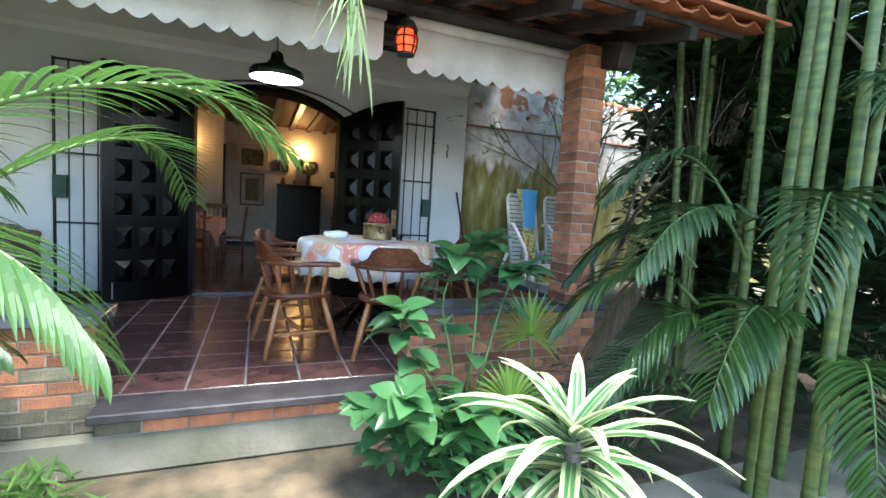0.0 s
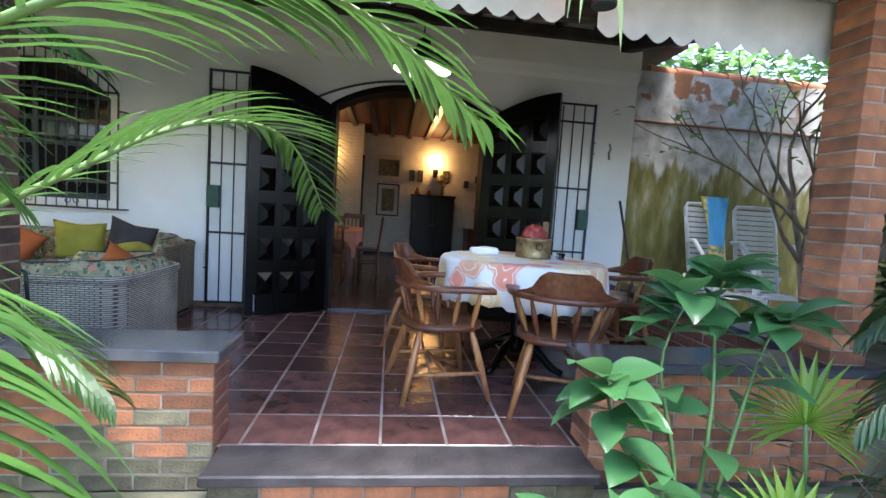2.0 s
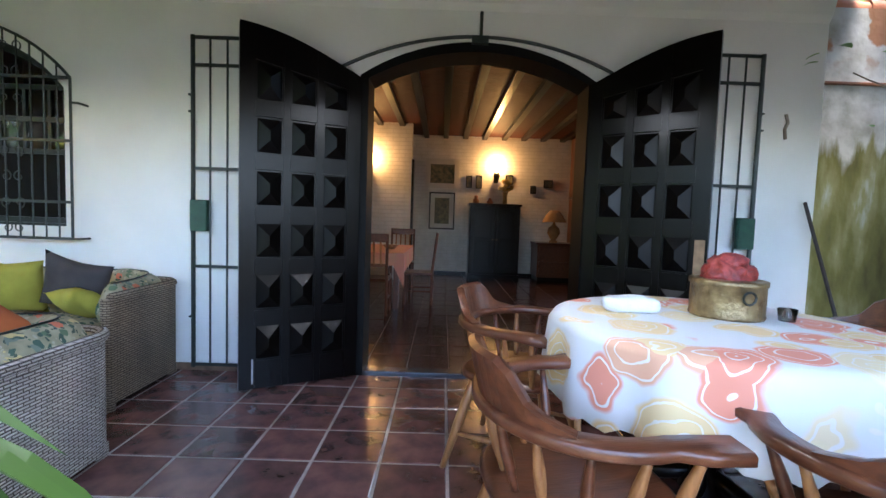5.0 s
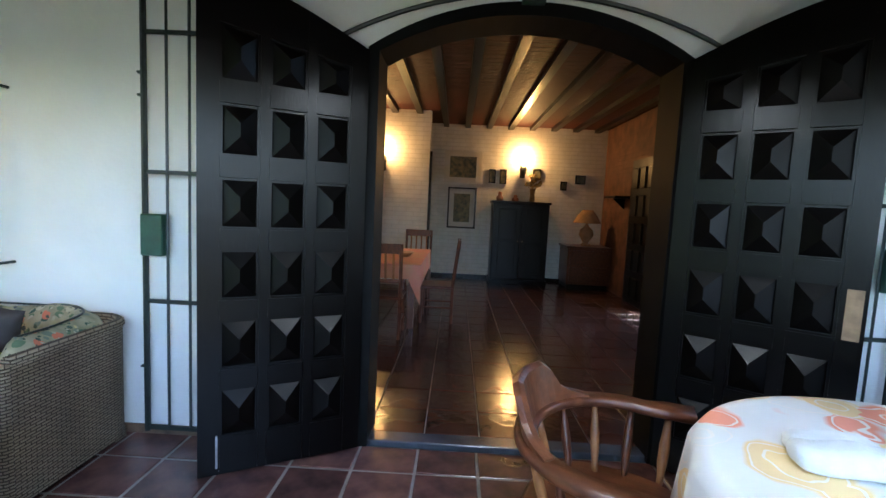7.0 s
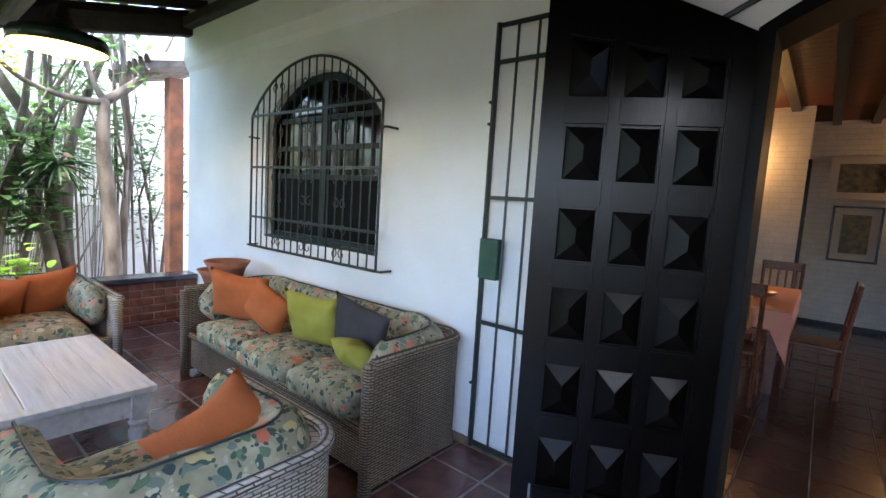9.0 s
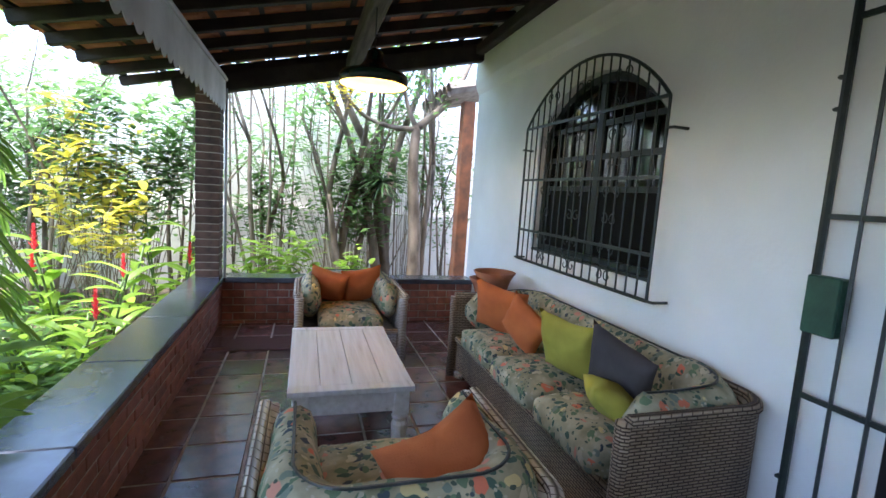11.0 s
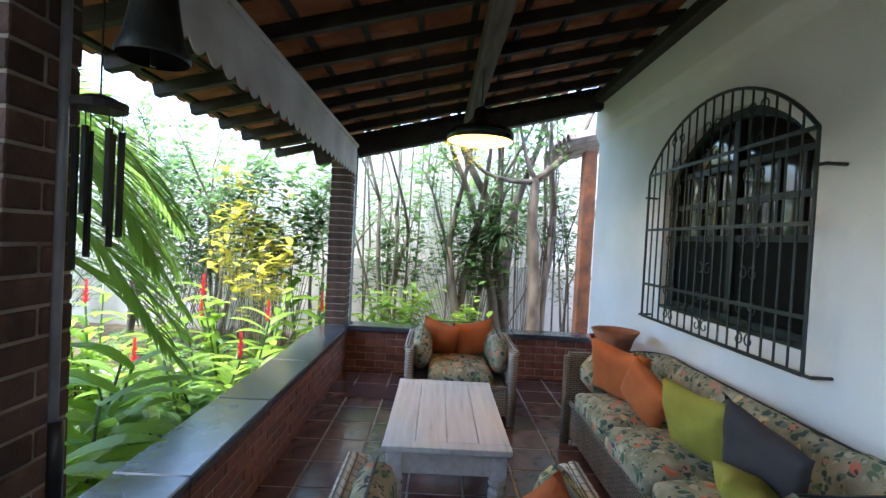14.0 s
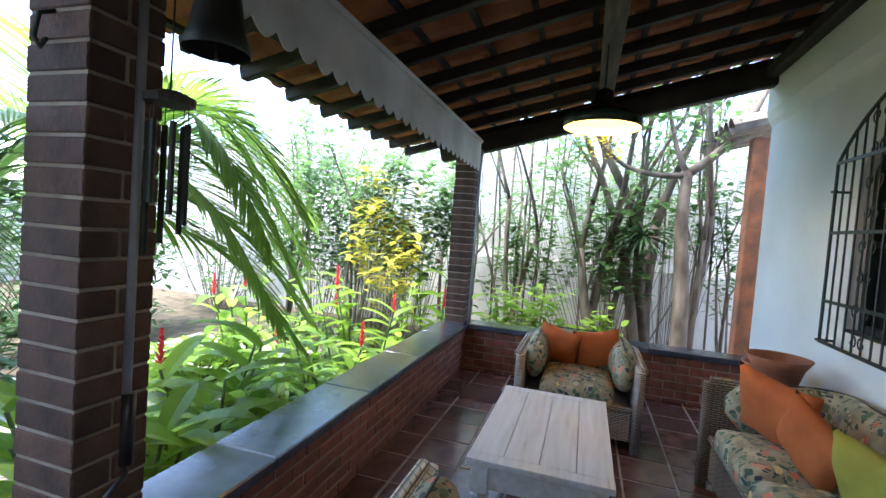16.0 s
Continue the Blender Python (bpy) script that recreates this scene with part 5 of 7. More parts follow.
# ---- loungers beside the porch ----
def lounger(at, label):
    root = thing("plastic_lounger", None, None, at, label, "chair", "plastic garden chairs by the wall")
    lean = pose(0, 0, 0.40, -12)
    for sx in (-1, 1):
        part("back_rail", a_tube([(sx * 0.25, 0.0, -0.02), (sx * 0.25, 0.0, 0.98), (sx * 0.21, 0.0, 1.03), (0, 0.0, 1.035)], 0.022, 8), PLASTIC, root, smooth=True, at=lean)
        part("arm", a_tube([(sx * 0.30, 0.05, 0.98), (sx * 0.32, -0.06, 0.99), (sx * 0.32, -0.32, 0.72), (sx * 0.31, -0.38, 0.60), (sx * 0.29, -0.34, 0.02)], 0.024, 8), PLASTIC, root, smooth=True)
        part("back_leg", a_tube([(sx * 0.29, 0.05, 0.6), (sx * 0.30, 0.30, 0.02)], 0.024, 8), PLASTIC, root, smooth=True)
        part("seat_rail", a_tube([(sx * 0.25, 0.03, 0.40), (sx * 0.25, -0.48, 0.42)], 0.022, 8), PLASTIC, root, smooth=True)
        part("front_leg", a_tube([(sx * 0.25, -0.46, 0.42), (sx * 0.26, -0.50, 0.02)], 0.022, 8), PLASTIC, root, smooth=True)
    slat = mesh_of(a_box(-0.24, 0.24, -0.006, 0.006, -0.024, 0.024, bevel=0.004), "slat", PLASTIC)
    for k in range(16):
        ob = new("slat", slat)
        ob.parent = root
        ob.matrix_basis = lean @ pose(0, 0, 0.05 + k * 0.061)
    for k in range(8):
        ob = new("slat", slat)
        ob.parent = root
        ob.matrix_basis = pose(0, -0.04 - k * 0.06, 0.41, 90)
    return root


lounger(pose(3.62, 5.75, 0.04, 0, 0, 8), "white slatted plastic lounger with a beach towel over it")
lounger(pose(4.28, 5.80, 0.04, 0, 0, -4), "white slatted plastic lounger standing by the mouldy wall")
bm = bmesh.new()
cols = []
for i in range(9):
    u = i / 8
    row = []
    for j in range(14):
        v = j / 13
        z = 1.40 - v * 0.95
        row.append(bm.verts.new((-0.10 + (u - 0.5) * 0.36 * (1 - 0.35 * math.sin(v * 3)), -0.05 - 0.02 * math.sin(u * 14 + v * 4) + (1.40 - z) * -0.20, z + (0.02 if j == 0 else 0))))
    cols.append(row)
for a, b in zip(cols, cols[1:]):
    for j in range(13):
        bm.faces.new((a[j], b[j], b[j + 1], a[j + 1]))
towel = thing("beach_towel", bm, BLUE_TOWEL, pose(3.59, 5.72, 0.10, 0, 0, 8), "blue and yellow printed beach towel hung over a lounger", "towel", smooth=True)
towel.data.materials.append(TOWEL_PRINT)
for p in towel.data.polygons:
    p.material_index = 1 if (p.center.z < 0.88 and p.center.x < 0.03) or p.center.x < -0.19 else 0
mod = towel.modifiers.new("thick", "SOLIDIFY")
mod.thickness = 0.008


# ---- dining room ----
cup = thing("dark_cupboard", a_box(0.44, 1.46, 11.95, 12.48, 0.10, 1.50, bevel=0.008), DARKWOOD, None, "dark painted wooden cupboard with two panelled doors", "cupboard")
part("cornice", a_box(0.41, 1.49, 11.92, 12.49, 1.50, 1.545, bevel=0.01), DARKWOOD, cup)
part("plinth", a_box(0.42, 1.48, 11.94, 12.48, 0.008, 0.10), DARKWOOD, cup)
for k in range(2):
    x = 0.47 + k * 0.49
    d = part("door", a_box(x, x + 0.475, 11.925, 11.95, 0.14, 1.46, bevel=0.005), DARKWOOD_GLOSS, cup)
    for z0, z1 in ((0.22, 0.78), (0.84, 1.40)):
        part("door_panel", a_box(x + 0.08, x + 0.395, 11.915, 11.927, z0, z1, bevel=0.005), DARKWOOD_GLOSS, d)
    part("knob", a_tube([(x + (0.44 if k == 0 else 0.035), 11.925, 0.82), (x + (0.44 if k == 0 else 0.035), 11.90, 0.82)], 0.012, 8), BRASS, d)
for x, h, m, lab in ((0.57, 0.17, TERRACOTTA, "small clay figure standing on the cupboard"), (0.86, 0.12, TERRACOTTA, "small clay ornament standing on the cupboard")):
    thing("clay_figure", lathe([(0.0, 0), (0.06, 0), (0.065, h * 0.4), (0.03, h * 0.65), (0.042, h * 0.82), (0.02, h), (0, h)], 12), m, pose(x, 12.2, 1.545), lab, "ornament", smooth=True)
vase = thing("flower_vase", lathe([(0.0, 0), (0.045, 0), (0.05, 0.05), (0.04, 0.15), (0.055, 0.24), (0.045, 0.24), (0.03, 0.1), (0, 0.05)], 14), BRASS, pose(1.17, 12.2, 1.545), "brass vase holding dried yellow flowers on the cupboard", "vase", smooth=True)
bm = bmesh.new()
for k in range(26):
    a, r = random.uniform(0, 6.28), random.uniform(0.02, 0.17)
    p = Vector((r * math.cos(a), r * math.sin(a) * 0.6, 0.30 + random.uniform(0, 0.20)))
    add(bm, lathe([(0.002, -0.02), (0.04, 0.0), (0.03, 0.02), (0.0, 0.025)], 6, Matrix.Translation(p) @ pose(0, 0, 0, random.uniform(-50, 50), random.uniform(-50, 50))))
    tube(bm, [(0, 0, 0.2), p], 0.003, 3)
part("dried_flowers", bm, material("dried_yellow_flower", (0.42, 0.28, 0.06), (0.18, 0.14, 0.05), 20, 0.9), vase, "dried yellow flowers")


def picture(x0, x1, z0, z1, frame_mat, border, label, mount=0.0, y=12.498):
    root = thing("picture", None, None, None, label, "picture", "pictures on the back wall")
    d = 0.025
    part("picture_frame", a_box(x0, x1, y - d, y, z1 - border, z1), frame_mat, root)
    part("picture_frame", a_box(x0, x1, y - d, y, z0, z0 + border), frame_mat, root)
    part("picture_frame", a_box(x0, x0 + border, y - d, y, z0 + border, z1 - border), frame_mat, root)
    part("picture_frame", a_box(x1 - border, x1, y - d, y, z0 + border, z1 - border), frame_mat, root)
    part("mount", a_box(x0 + border, x1 - border, y - 0.012, y, z0 + border, z1 - border), PAPER if mount else PAINTING, root)
    if mount:
        part("painting", a_box(x0 + border + mount, x1 - border - mount, y - 0.016, y - 0.012, z0 + border + mount, z1 - border - mount), PAINTING, root)
    return root


picture(-0.50, 0.21, 1.86, 2.46, PAPER, 0.10, "landscape painting in a wide pale frame", 0.0)
picture(-0.41, 0.14, 0.98, 1.77, DARKWOOD, 0.03, "framed picture with white mount and dark frame", 0.09)
for x, z, w, h in ((0.36, 1.88, 0.13, 0.26), (0.57, 1.87, 0.13, 0.28), (1.20, 1.98, 0.16, 0.2), (1.74, 1.80, 0.12, 0.17), (2.02, 1.93, 0.19, 0.17)):
    picture(x, x + w, z, z + h, DARKWOOD, 0.02, "small dark framed picture on the brick wall")


def sconce(x, y, z, watts):
    root = thing("wall_sconce", lathe([(0.0, -0.16), (0.05, -0.12), (0.075, -0.02), (0.05, 0.03), (0.0, 0.03)], 12), BRONZE, pose(x, y - 0.10, z), "dark carved wall sconce with a warm lit bulb", "lamp", "wall sconces of the dining room", smooth=True)
    part("wall_plate", a_box(-0.05, 0.05, 0.07, 0.10, -0.18, 0.08, bevel=0.01), BRONZE, root)
    part("arm", a_tube([(0, 0.08, -0.05), (0, 0.0, -0.05)], 0.015, 6), BRONZE, root)
    part("bulb", lathe([(0.0, 0.03), (0.02, 0.035), (0.032, 0.08), (0.02, 0.12), (0.0, 0.13)], 10), BULB_WARM, root, smooth=True)
    lamp = new("sconce_light", bpy.data.lights.new("sconce_light", "POINT"))
    lamp.data.energy, lamp.data.color, lamp.data.shadow_soft_size = watts, (1.0, 0.52, 0.16), 0.05
    lamp.location = (x, y - 0.14, z + 0.20)


sconce(1.0, 12.5, 2.18, 3.8)
sconce(-1.5, 11.3, 2.12, 3.0)
side = thing("sideboard", a_box(1.80, 2.56, 11.75, 12.40, 0.10, 0.76, bevel=0.008), WOOD_RED, None, "brown wooden sideboard in the room's corner", "sideboard")
part("sideboard_top", a_box(1.77, 2.57, 11.72, 12.42, 0.76, 0.79, bevel=0.006), WOOD_RED, side)
for k in range(2):
    part("drawer", a_box(1.84, 2.52, 11.735, 11.75, 0.16 + 0.3 * k, 0.42 + 0.3 * k, bevel=0.004), WOOD_RED, side)
part("plinth", a_box(1.82, 2.54, 11.78, 12.38, 0.008, 0.10), DARKWOOD, side)
tl = thing("table_lamp", lathe([(0.0, 0), (0.08, 0), (0.085, 0.03), (0.05, 0.06), (0.13, 0.2), (0.11, 0.30), (0.04, 0.36), (0.02, 0.42)], 20), SHADE, pose(2.16, 11.98, 0.79), "tan ceramic table lamp with shade, unlit, on the sideboard", "lamp", smooth=True)
part("shade", lathe([(0.25, 0.42), (0.17, 0.56), (0.09, 0.66), (0.085, 0.66), (0.165, 0.555), (0.245, 0.42)], 24), SHADE, tl, "tan fabric shade", smooth=True)
door2 = thing("door_2", a_box(ROOM_R - 0.05, ROOM_R - 0.002, 9.98, 10.95, 0.02, 2.25), DARKWOOD, None, "open dark panelled door against the brick side wall", "door", kind="structure")
for r in range(5):
    for c in range(3):
        part("panel", a_box(ROOM_R - 0.075, ROOM_R - 0.05, 10.08 + c * 0.28, 10.28 + c * 0.28, 0.12 + r * 0.42, 0.44 + r * 0.42, bevel=0.012), DARKWOOD_GLOSS, door2)
shelf = thing("wall_shelf", a_box(ROOM_R - 0.25, ROOM_R - 0.002, 11.1, 11.6, 1.66, 1.70), DARKWOOD, None, "small dark wooden wall shelf with brackets", "shelf")
part("bracket", extrude_outline([(ROOM_R - 0.2, 1.66), (ROOM_R - 0.002, 1.66), (ROOM_R - 0.002, 1.48)], 0.03, "y", 11.33), DARKWOOD, shelf)

dt = thing("dining_table", None, None, pose(-1.15, 9.35, 0.008), "wooden dining table with a pink and orange cloth", "table")
part("tabletop", a_box(-0.55, 0.55, -0.9, 0.9, 0.70, 0.735, bevel=0.005), WOOD_RED, dt)
for sx in (-1, 1):
    for sy in (-1, 1):
        part("leg", a_box(sx * 0.46 - 0.035, sx * 0.46 + 0.035, sy * 0.8 - 0.035, sy * 0.8 + 0.035, 0, 0.70), WOOD_RED, dt)
dcl = thing("table_runner", a_box(-0.56, 0.56, -0.91, 0.91, 0.736, 0.742), PINKCLOTH, pose(-1.15, 9.35, 0.008), "pink and orange cotton cloth over the dining table", "tablecloth")
part("hanging_side", a_box(0.562, 0.568, -0.9, 0.9, 0.50, 0.742), PINKCLOTH, dcl)
part("hanging_end", a_box(-0.55, 0.56, -0.918, -0.912, 0.58, 0.742), PINKCLOTH, dcl)
part("corner_drop", extrude_outline([(0.42, 0.6), (0.57, 0.74), (0.57, 0.30)], 0.006, "y", -0.926), PINKCLOTH, dcl)
thing("wooden_bowl", lathe([(0.0, 0), (0.06, 0), (0.12, 0.06), (0.11, 0.06), (0.05, 0.012), (0, 0.012)], 16), WOOD_HONEY, pose(-0.85, 9.2, 0.75), "small wooden bowl on the dining table", "bowl", smooth=True)


def dining_chair(at=None):
    root = thing("dining_chair", None, None, at, "dark wooden dining chair with slatted back", "chair", "chairs of the dining room")
    part("seat", a_box(-0.21, 0.21, -0.2, 0.2, 0.42, 0.455, bevel=0.01), WOOD_RED, root)
    for sx in (-1, 1):
        part("back_post", a_tube([(sx * 0.19, -0.19, 0.0), (sx * 0.19, -0.19, 0.45), (sx * 0.195, -0.25, 1.0)], 0.02, 6), WOOD_RED, root)
        part("leg", a_tube([(sx * 0.18, 0.17, 0.43), (sx * 0.19, 0.18, 0.0)], 0.02, 6), WOOD_RED, root)
        part("stretcher", a_tube([(sx * 0.19, -0.19, 0.2), (sx * 0.188, 0.178, 0.2)], 0.012, 5), WOOD_RED, root)
    part("crest", a_box(-0.2, 0.2, -0.262, -0.24, 0.90, 1.0, bevel=0.006), WOOD_RED, root)
    part("lower_rail", a_box(-0.19, 0.19, -0.222, -0.205, 0.60, 0.64), WOOD_RED, root)
    for k in range(4):
        part("back_slat", a_tube([(-0.12 + 0.08 * k, -0.213, 0.63), (-0.12 + 0.08 * k, -0.25, 0.91)], 0.013, 5), WOOD_HONEY, root)
    return root


dch = dining_chair(pose(-0.95, 8.25, 0.008, 0, 0, 0))
copy_thing(dch, pose(-0.42, 9.0, 0.008, 0, 0, 90))
copy_thing(dch, pose(-0.80, 10.5, 0.008, 0, 0, 180))
copy_thing(dch, pose(-1.75, 8.9, 0.008, 0, 0, -90))


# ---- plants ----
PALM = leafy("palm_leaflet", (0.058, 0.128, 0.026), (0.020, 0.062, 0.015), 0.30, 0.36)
# sunlit and shaded tones of PALM: light and shade put into the colour
PALM_SUNLIT = leafy("sunlit_palm_leaflet", (0.17, 0.28, 0.045), (0.08, 0.18, 0.03), 0.60, 0.38)
PALM_SHADED = leafy("shaded_palm_leaflet", (0.045, 0.10, 0.027), (0.018, 0.046, 0.015), 0.25, 0.45)
BROAD = leafy("broad_green_leaf", (0.085, 0.21, 0.07), (0.035, 0.12, 0.042), 0.35, 0.30)
GINGER = leafy("ginger_leaf", (0.29, 0.43, 0.06), (0.13, 0.27, 0.04), 0.60, 0.35)
CROTON = leafy("yellow_croton_leaf", (0.62, 0.54, 0.07), (0.26, 0.33, 0.05), 0.40, 0.35)
SHRUB = leafy("garden_shrub_leaf", (0.17, 0.30, 0.09), (0.05, 0.13, 0.04), 0.45, 0.40)
CREAM = leafy("variegated_leaf", (0.44, 0.46, 0.28), (0.24, 0.33, 0.14), 0.30, 0.35)
DRYLEAF = leafy("dry_frond", (0.22, 0.15, 0.09), (0.12, 0.08, 0.05), 0.2, 0.8)
FLOWER_RED = leafy("red_ginger_flower", (0.70, 0.05, 0.05), (0.50, 0.03, 0.06), 0.3, 0.5)
FLOWER_YELLOW = leafy("yellow_flower", (0.80, 0.62, 0.05), (0.70, 0.50, 0.03), 0.4, 0.6)
GRASSY = leafy("grass_blade", (0.11, 0.22, 0.045), (0.04, 0.11, 0.025), 0.35, 0.5)
CANE = material("green_ringed_cane", (0.13, 0.17, 0.035), (0.055, 0.09, 0.02), 5, 0.5, 0.2, 30, stretch=(1, 1, 6))
BARK = material("pale_grey_bark", (0.30, 0.24, 0.18), (0.11, 0.085, 0.06), 7, 0.9, 0.8, 35, stretch=(1, 1, 0.4))
STALK = material("green_stalk", (0.12, 0.20, 0.05), (0.07, 0.12, 0.035), 8, 0.6, 0.1, 30)
rng = random.Random(7)
UP = Vector((0, 0, 1))


def blade(bm, p, d, length, width, droop=0.4, segs=5, fold=0.25, shape=None, tip=0.02):
    """One leaf from p along d, sinking by droop; two halves folded along the midrib."""
    p, d = Vector(p), Vector(d).normalized()
    side = d.cross(UP)
    side = side.normalized() if side.length > 1e-3 else Vector((1, 0, 0))
    rows = []
    step_l = length / segs
    for i in range(segs + 1):
        t = i / segs
        w = width * (shape(t) if shape else max(tip, math.sin(math.pi * min(1, 0.12 + 0.88 * t)) ** 0.8))
        nrm = side.cross(d).normalized()
        rows.append((bm.verts.new(p - side * w / 2 + nrm * w * fold), bm.verts.new(p), bm.verts.new(p + side * w / 2 + nrm * w * fold)))
        d = (d - UP * (droop / segs) * (0.5 + t)).normalized()
        p = p + d * step_l
    for a, b in zip(rows, rows[1:]):
        bm.faces.new((a[0], a[1], b[1], b[0]))
        bm.faces.new((a[1], a[2], b[2], b[1]))


def smooth_path(pts, n):
    pts = [Vector(p) for p in pts]
    out = []
    for i in range(n + 1):
        t = i / n * (len(pts) - 1)
        k = min(int(t), len(pts) - 2)
        f = t - k
        p0, p1, p2, p3 = pts[max(k - 1, 0)], pts[k], pts[k + 1], pts[min(k + 2, len(pts) - 1)]
        out.append(0.5 * ((2 * p1) + (p2 - p0) * f + (2 * p0 - 5 * p1 + 4 * p2 - p3) * f * f + (3 * p1 - p0 - 3 * p2 + p3) * f * f * f))
    return out


def frond(root, pts, leaf_len, pairs, mat, droop=0.7, width=0.028, spread=0.75, stem=0.010):
    """A palm frond: midrib and paired leaflets, shorter towards the tip."""
    line = smooth_path(pts, pairs + 6)
    bm = bmesh.new()
    for i in range(5, len(line) - 1):
        t = (i - 5) / (len(line) - 6)
        d = (line[i + 1] - line[i - 1]).normalized()
        side = d.cross(UP)
        side = side.normalized() if side.length > 1e-3 else Vector((1, 0, 0))
        ln = leaf_len * (0.55 + 0.45 * math.sin(math.pi * min(1.0, 0.2 + 0.75 * t))) * (1 - 0.45 * t ** 3) * rng.uniform(0.92, 1.06)
        for s in (-1, 1):
            v = (side * s * (1.0 - 0.3 * t) + d * (spread + 0.4 * t) + UP * rng.uniform(0.12, 0.35)).normalized()
            blade(bm, line[i] + d * rng.uniform(-0.01, 0.01), v, ln, width * rng.uniform(0.85, 1.15), droop * rng.uniform(0.8, 1.25), 5, 0.18)
    f = part("frond", bm, mat, root)
    part("midrib", a_tube(line, stem, 6, [stem * (1.2 - 0.95 * i / (len(line) - 1)) for i in range(len(line))]), STALK, f, smooth=True)
    return f


def arching(base, to, lift):
    """Points of an arc from the crown out and down."""
    b, e = Vector(base), Vector(to)
    return [b, b.lerp(e, 0.25) + UP * lift * 0.8, b.lerp(e, 0.5) + UP * lift * 1.05, b.lerp(e, 0.78) + UP * lift * 0.7, e]


# palm at the entrance, whose fronds hang over the way in
palm = thing("areca_palm", a_tube([(-1.75, 1.95, GROUND_Z), (-1.78, 1.98, 0.1), (-1.72, 2.0, 0.7)], 0.05, 10, [0.07, 0.05, 0.04]), CANE, None, "bright green areca palm with arching fronds beside the entrance", "palm", smooth=True)
frond(palm, [(-1.72, 2.0, 0.62), (-1.12, 1.75, 1.10), (-0.70, 1.62, 1.36), (-0.38, 1.58, 1.47), (-0.13, 1.64, 1.48), (0.10, 1.73, 1.34)], 0.34, 46, PALM, 0.8, 0.021)
frond(palm, [(-1.70, 1.95, 0.65), (-1.25, 1.95, 0.92), (-0.88, 2.07, 1.17), (-0.64, 2.14, 1.33), (-0.48, 2.28, 1.385), (-0.38, 2.46, 1.34), (-0.31, 2.68, 1.14)], 0.36, 46, PALM, 0.6, 0.018)
frond(palm, [(-1.74, 1.95, 0.6), (-1.35, 1.65, 0.98), (-0.95, 1.45, 1.13), (-0.66, 1.34, 1.09), (-0.46, 1.28, 0.98), (-0.33, 1.26, 0.80)], 0.36, 42, PALM, 1.1, 0.020)
frond(palm, [(-1.74, 1.95, 0.5), (-1.5, 1.5, 0.85), (-1.2, 1.25, 0.93), (-0.95, 1.12, 0.82), (-0.8, 1.1, 0.6)], 0.42, 34, PALM, 1.1, 0.034)
frond(palm, [(-1.76, 1.95, 0.5), (-1.75, 1.6, 0.7), (-1.5, 1.3, 0.65), (-1.2, 1.15, 0.45), (-1.0, 1.1, 0.15)], 0.38, 30, PALM, 1.0, 0.03)
frond(palm, [(-1.76, 2.0, 0.6), (-1.9, 2.3, 1.2), (-1.75, 2.6, 1.62), (-1.45, 2.7, 1.75), (-1.15, 2.7, 1.62)], 0.34, 36, PALM, 1.0, 0.026)
frond(palm, [(-1.76, 1.95, 0.6), (-2.0, 1.7, 1.1), (-1.9, 1.4, 1.35), (-1.6, 1.2, 1.35), (-1.3, 1.1, 1.15)], 0.40, 34, PALM, 1.0, 0.03)

for base, to, lift in (((-1.9, 1.95, 0.7), (-2.7, 2.25, 1.25), 0.75), ((-1.9, 1.9, 0.7), (-2.75, 1.75, 1.7), 0.6), ((-1.85, 1.85, 0.7), (-2.3, 1.05, 1.6), 0.8), ((-1.8, 1.85, 0.7), (-1.9, 0.95, 1.9), 0.6), ((-1.9, 1.9, 0.7), (-2.6, 1.3, 0.9), 0.7), ((-1.85, 1.95, 0.8), (-2.1, 1.6, 2.3), 0.25)):
    frond(palm, arching(base, to, lift), 0.42, 40, PALM, 0.9, 0.026)


def palm_clump(x, y, canes, height, fronds, label, mat, reach=1.2, seed=3, leaf=0.42, cane_r=0.034):
    r = random.Random(seed)
    root = thing("palm_clump", None, None, None, label, "palm")
    for k in range(canes):
        a, o = r.uniform(0, 6.28), r.uniform(0.0, 0.45)
        bx, by, h = x + o * math.cos(a), y + o * math.sin(a), height * r.uniform(0.75, 1.1)
        lean = r.uniform(0.0, 0.25)
        tip = (bx + lean * math.cos(a), by + lean * math.sin(a), h)
        pts, rad = [], []
        n = 14
        for i in range(n + 1):
            t = i / n
            for dz, kr in ((0, 1.0), (0.02, 1.12), (0.04, 1.0)):
                pts.append((bx + (tip[0] - bx) * t * t, by + (tip[1] - by) * t * t, GROUND_Z + (h - GROUND_Z) * t + dz))
                rad.append(cane_r * kr * (1 - 0.25 * t))
        part("cane", a_tube(pts, cane_r, 8, rad), CANE, root, smooth=True)
        for f in range(fronds):
            b = a + r.uniform(-1.6, 1.6)
            R = reach * r.uniform(0.7, 1.15)
            frond(root, arching(tip, (tip[0] + R * math.cos(b), tip[1] + R * math.sin(b), h + r.uniform(-0.5, 0.25)), r.uniform(0.25, 0.55)), leaf, 26, mat, 1.1, 0.032)
    return root


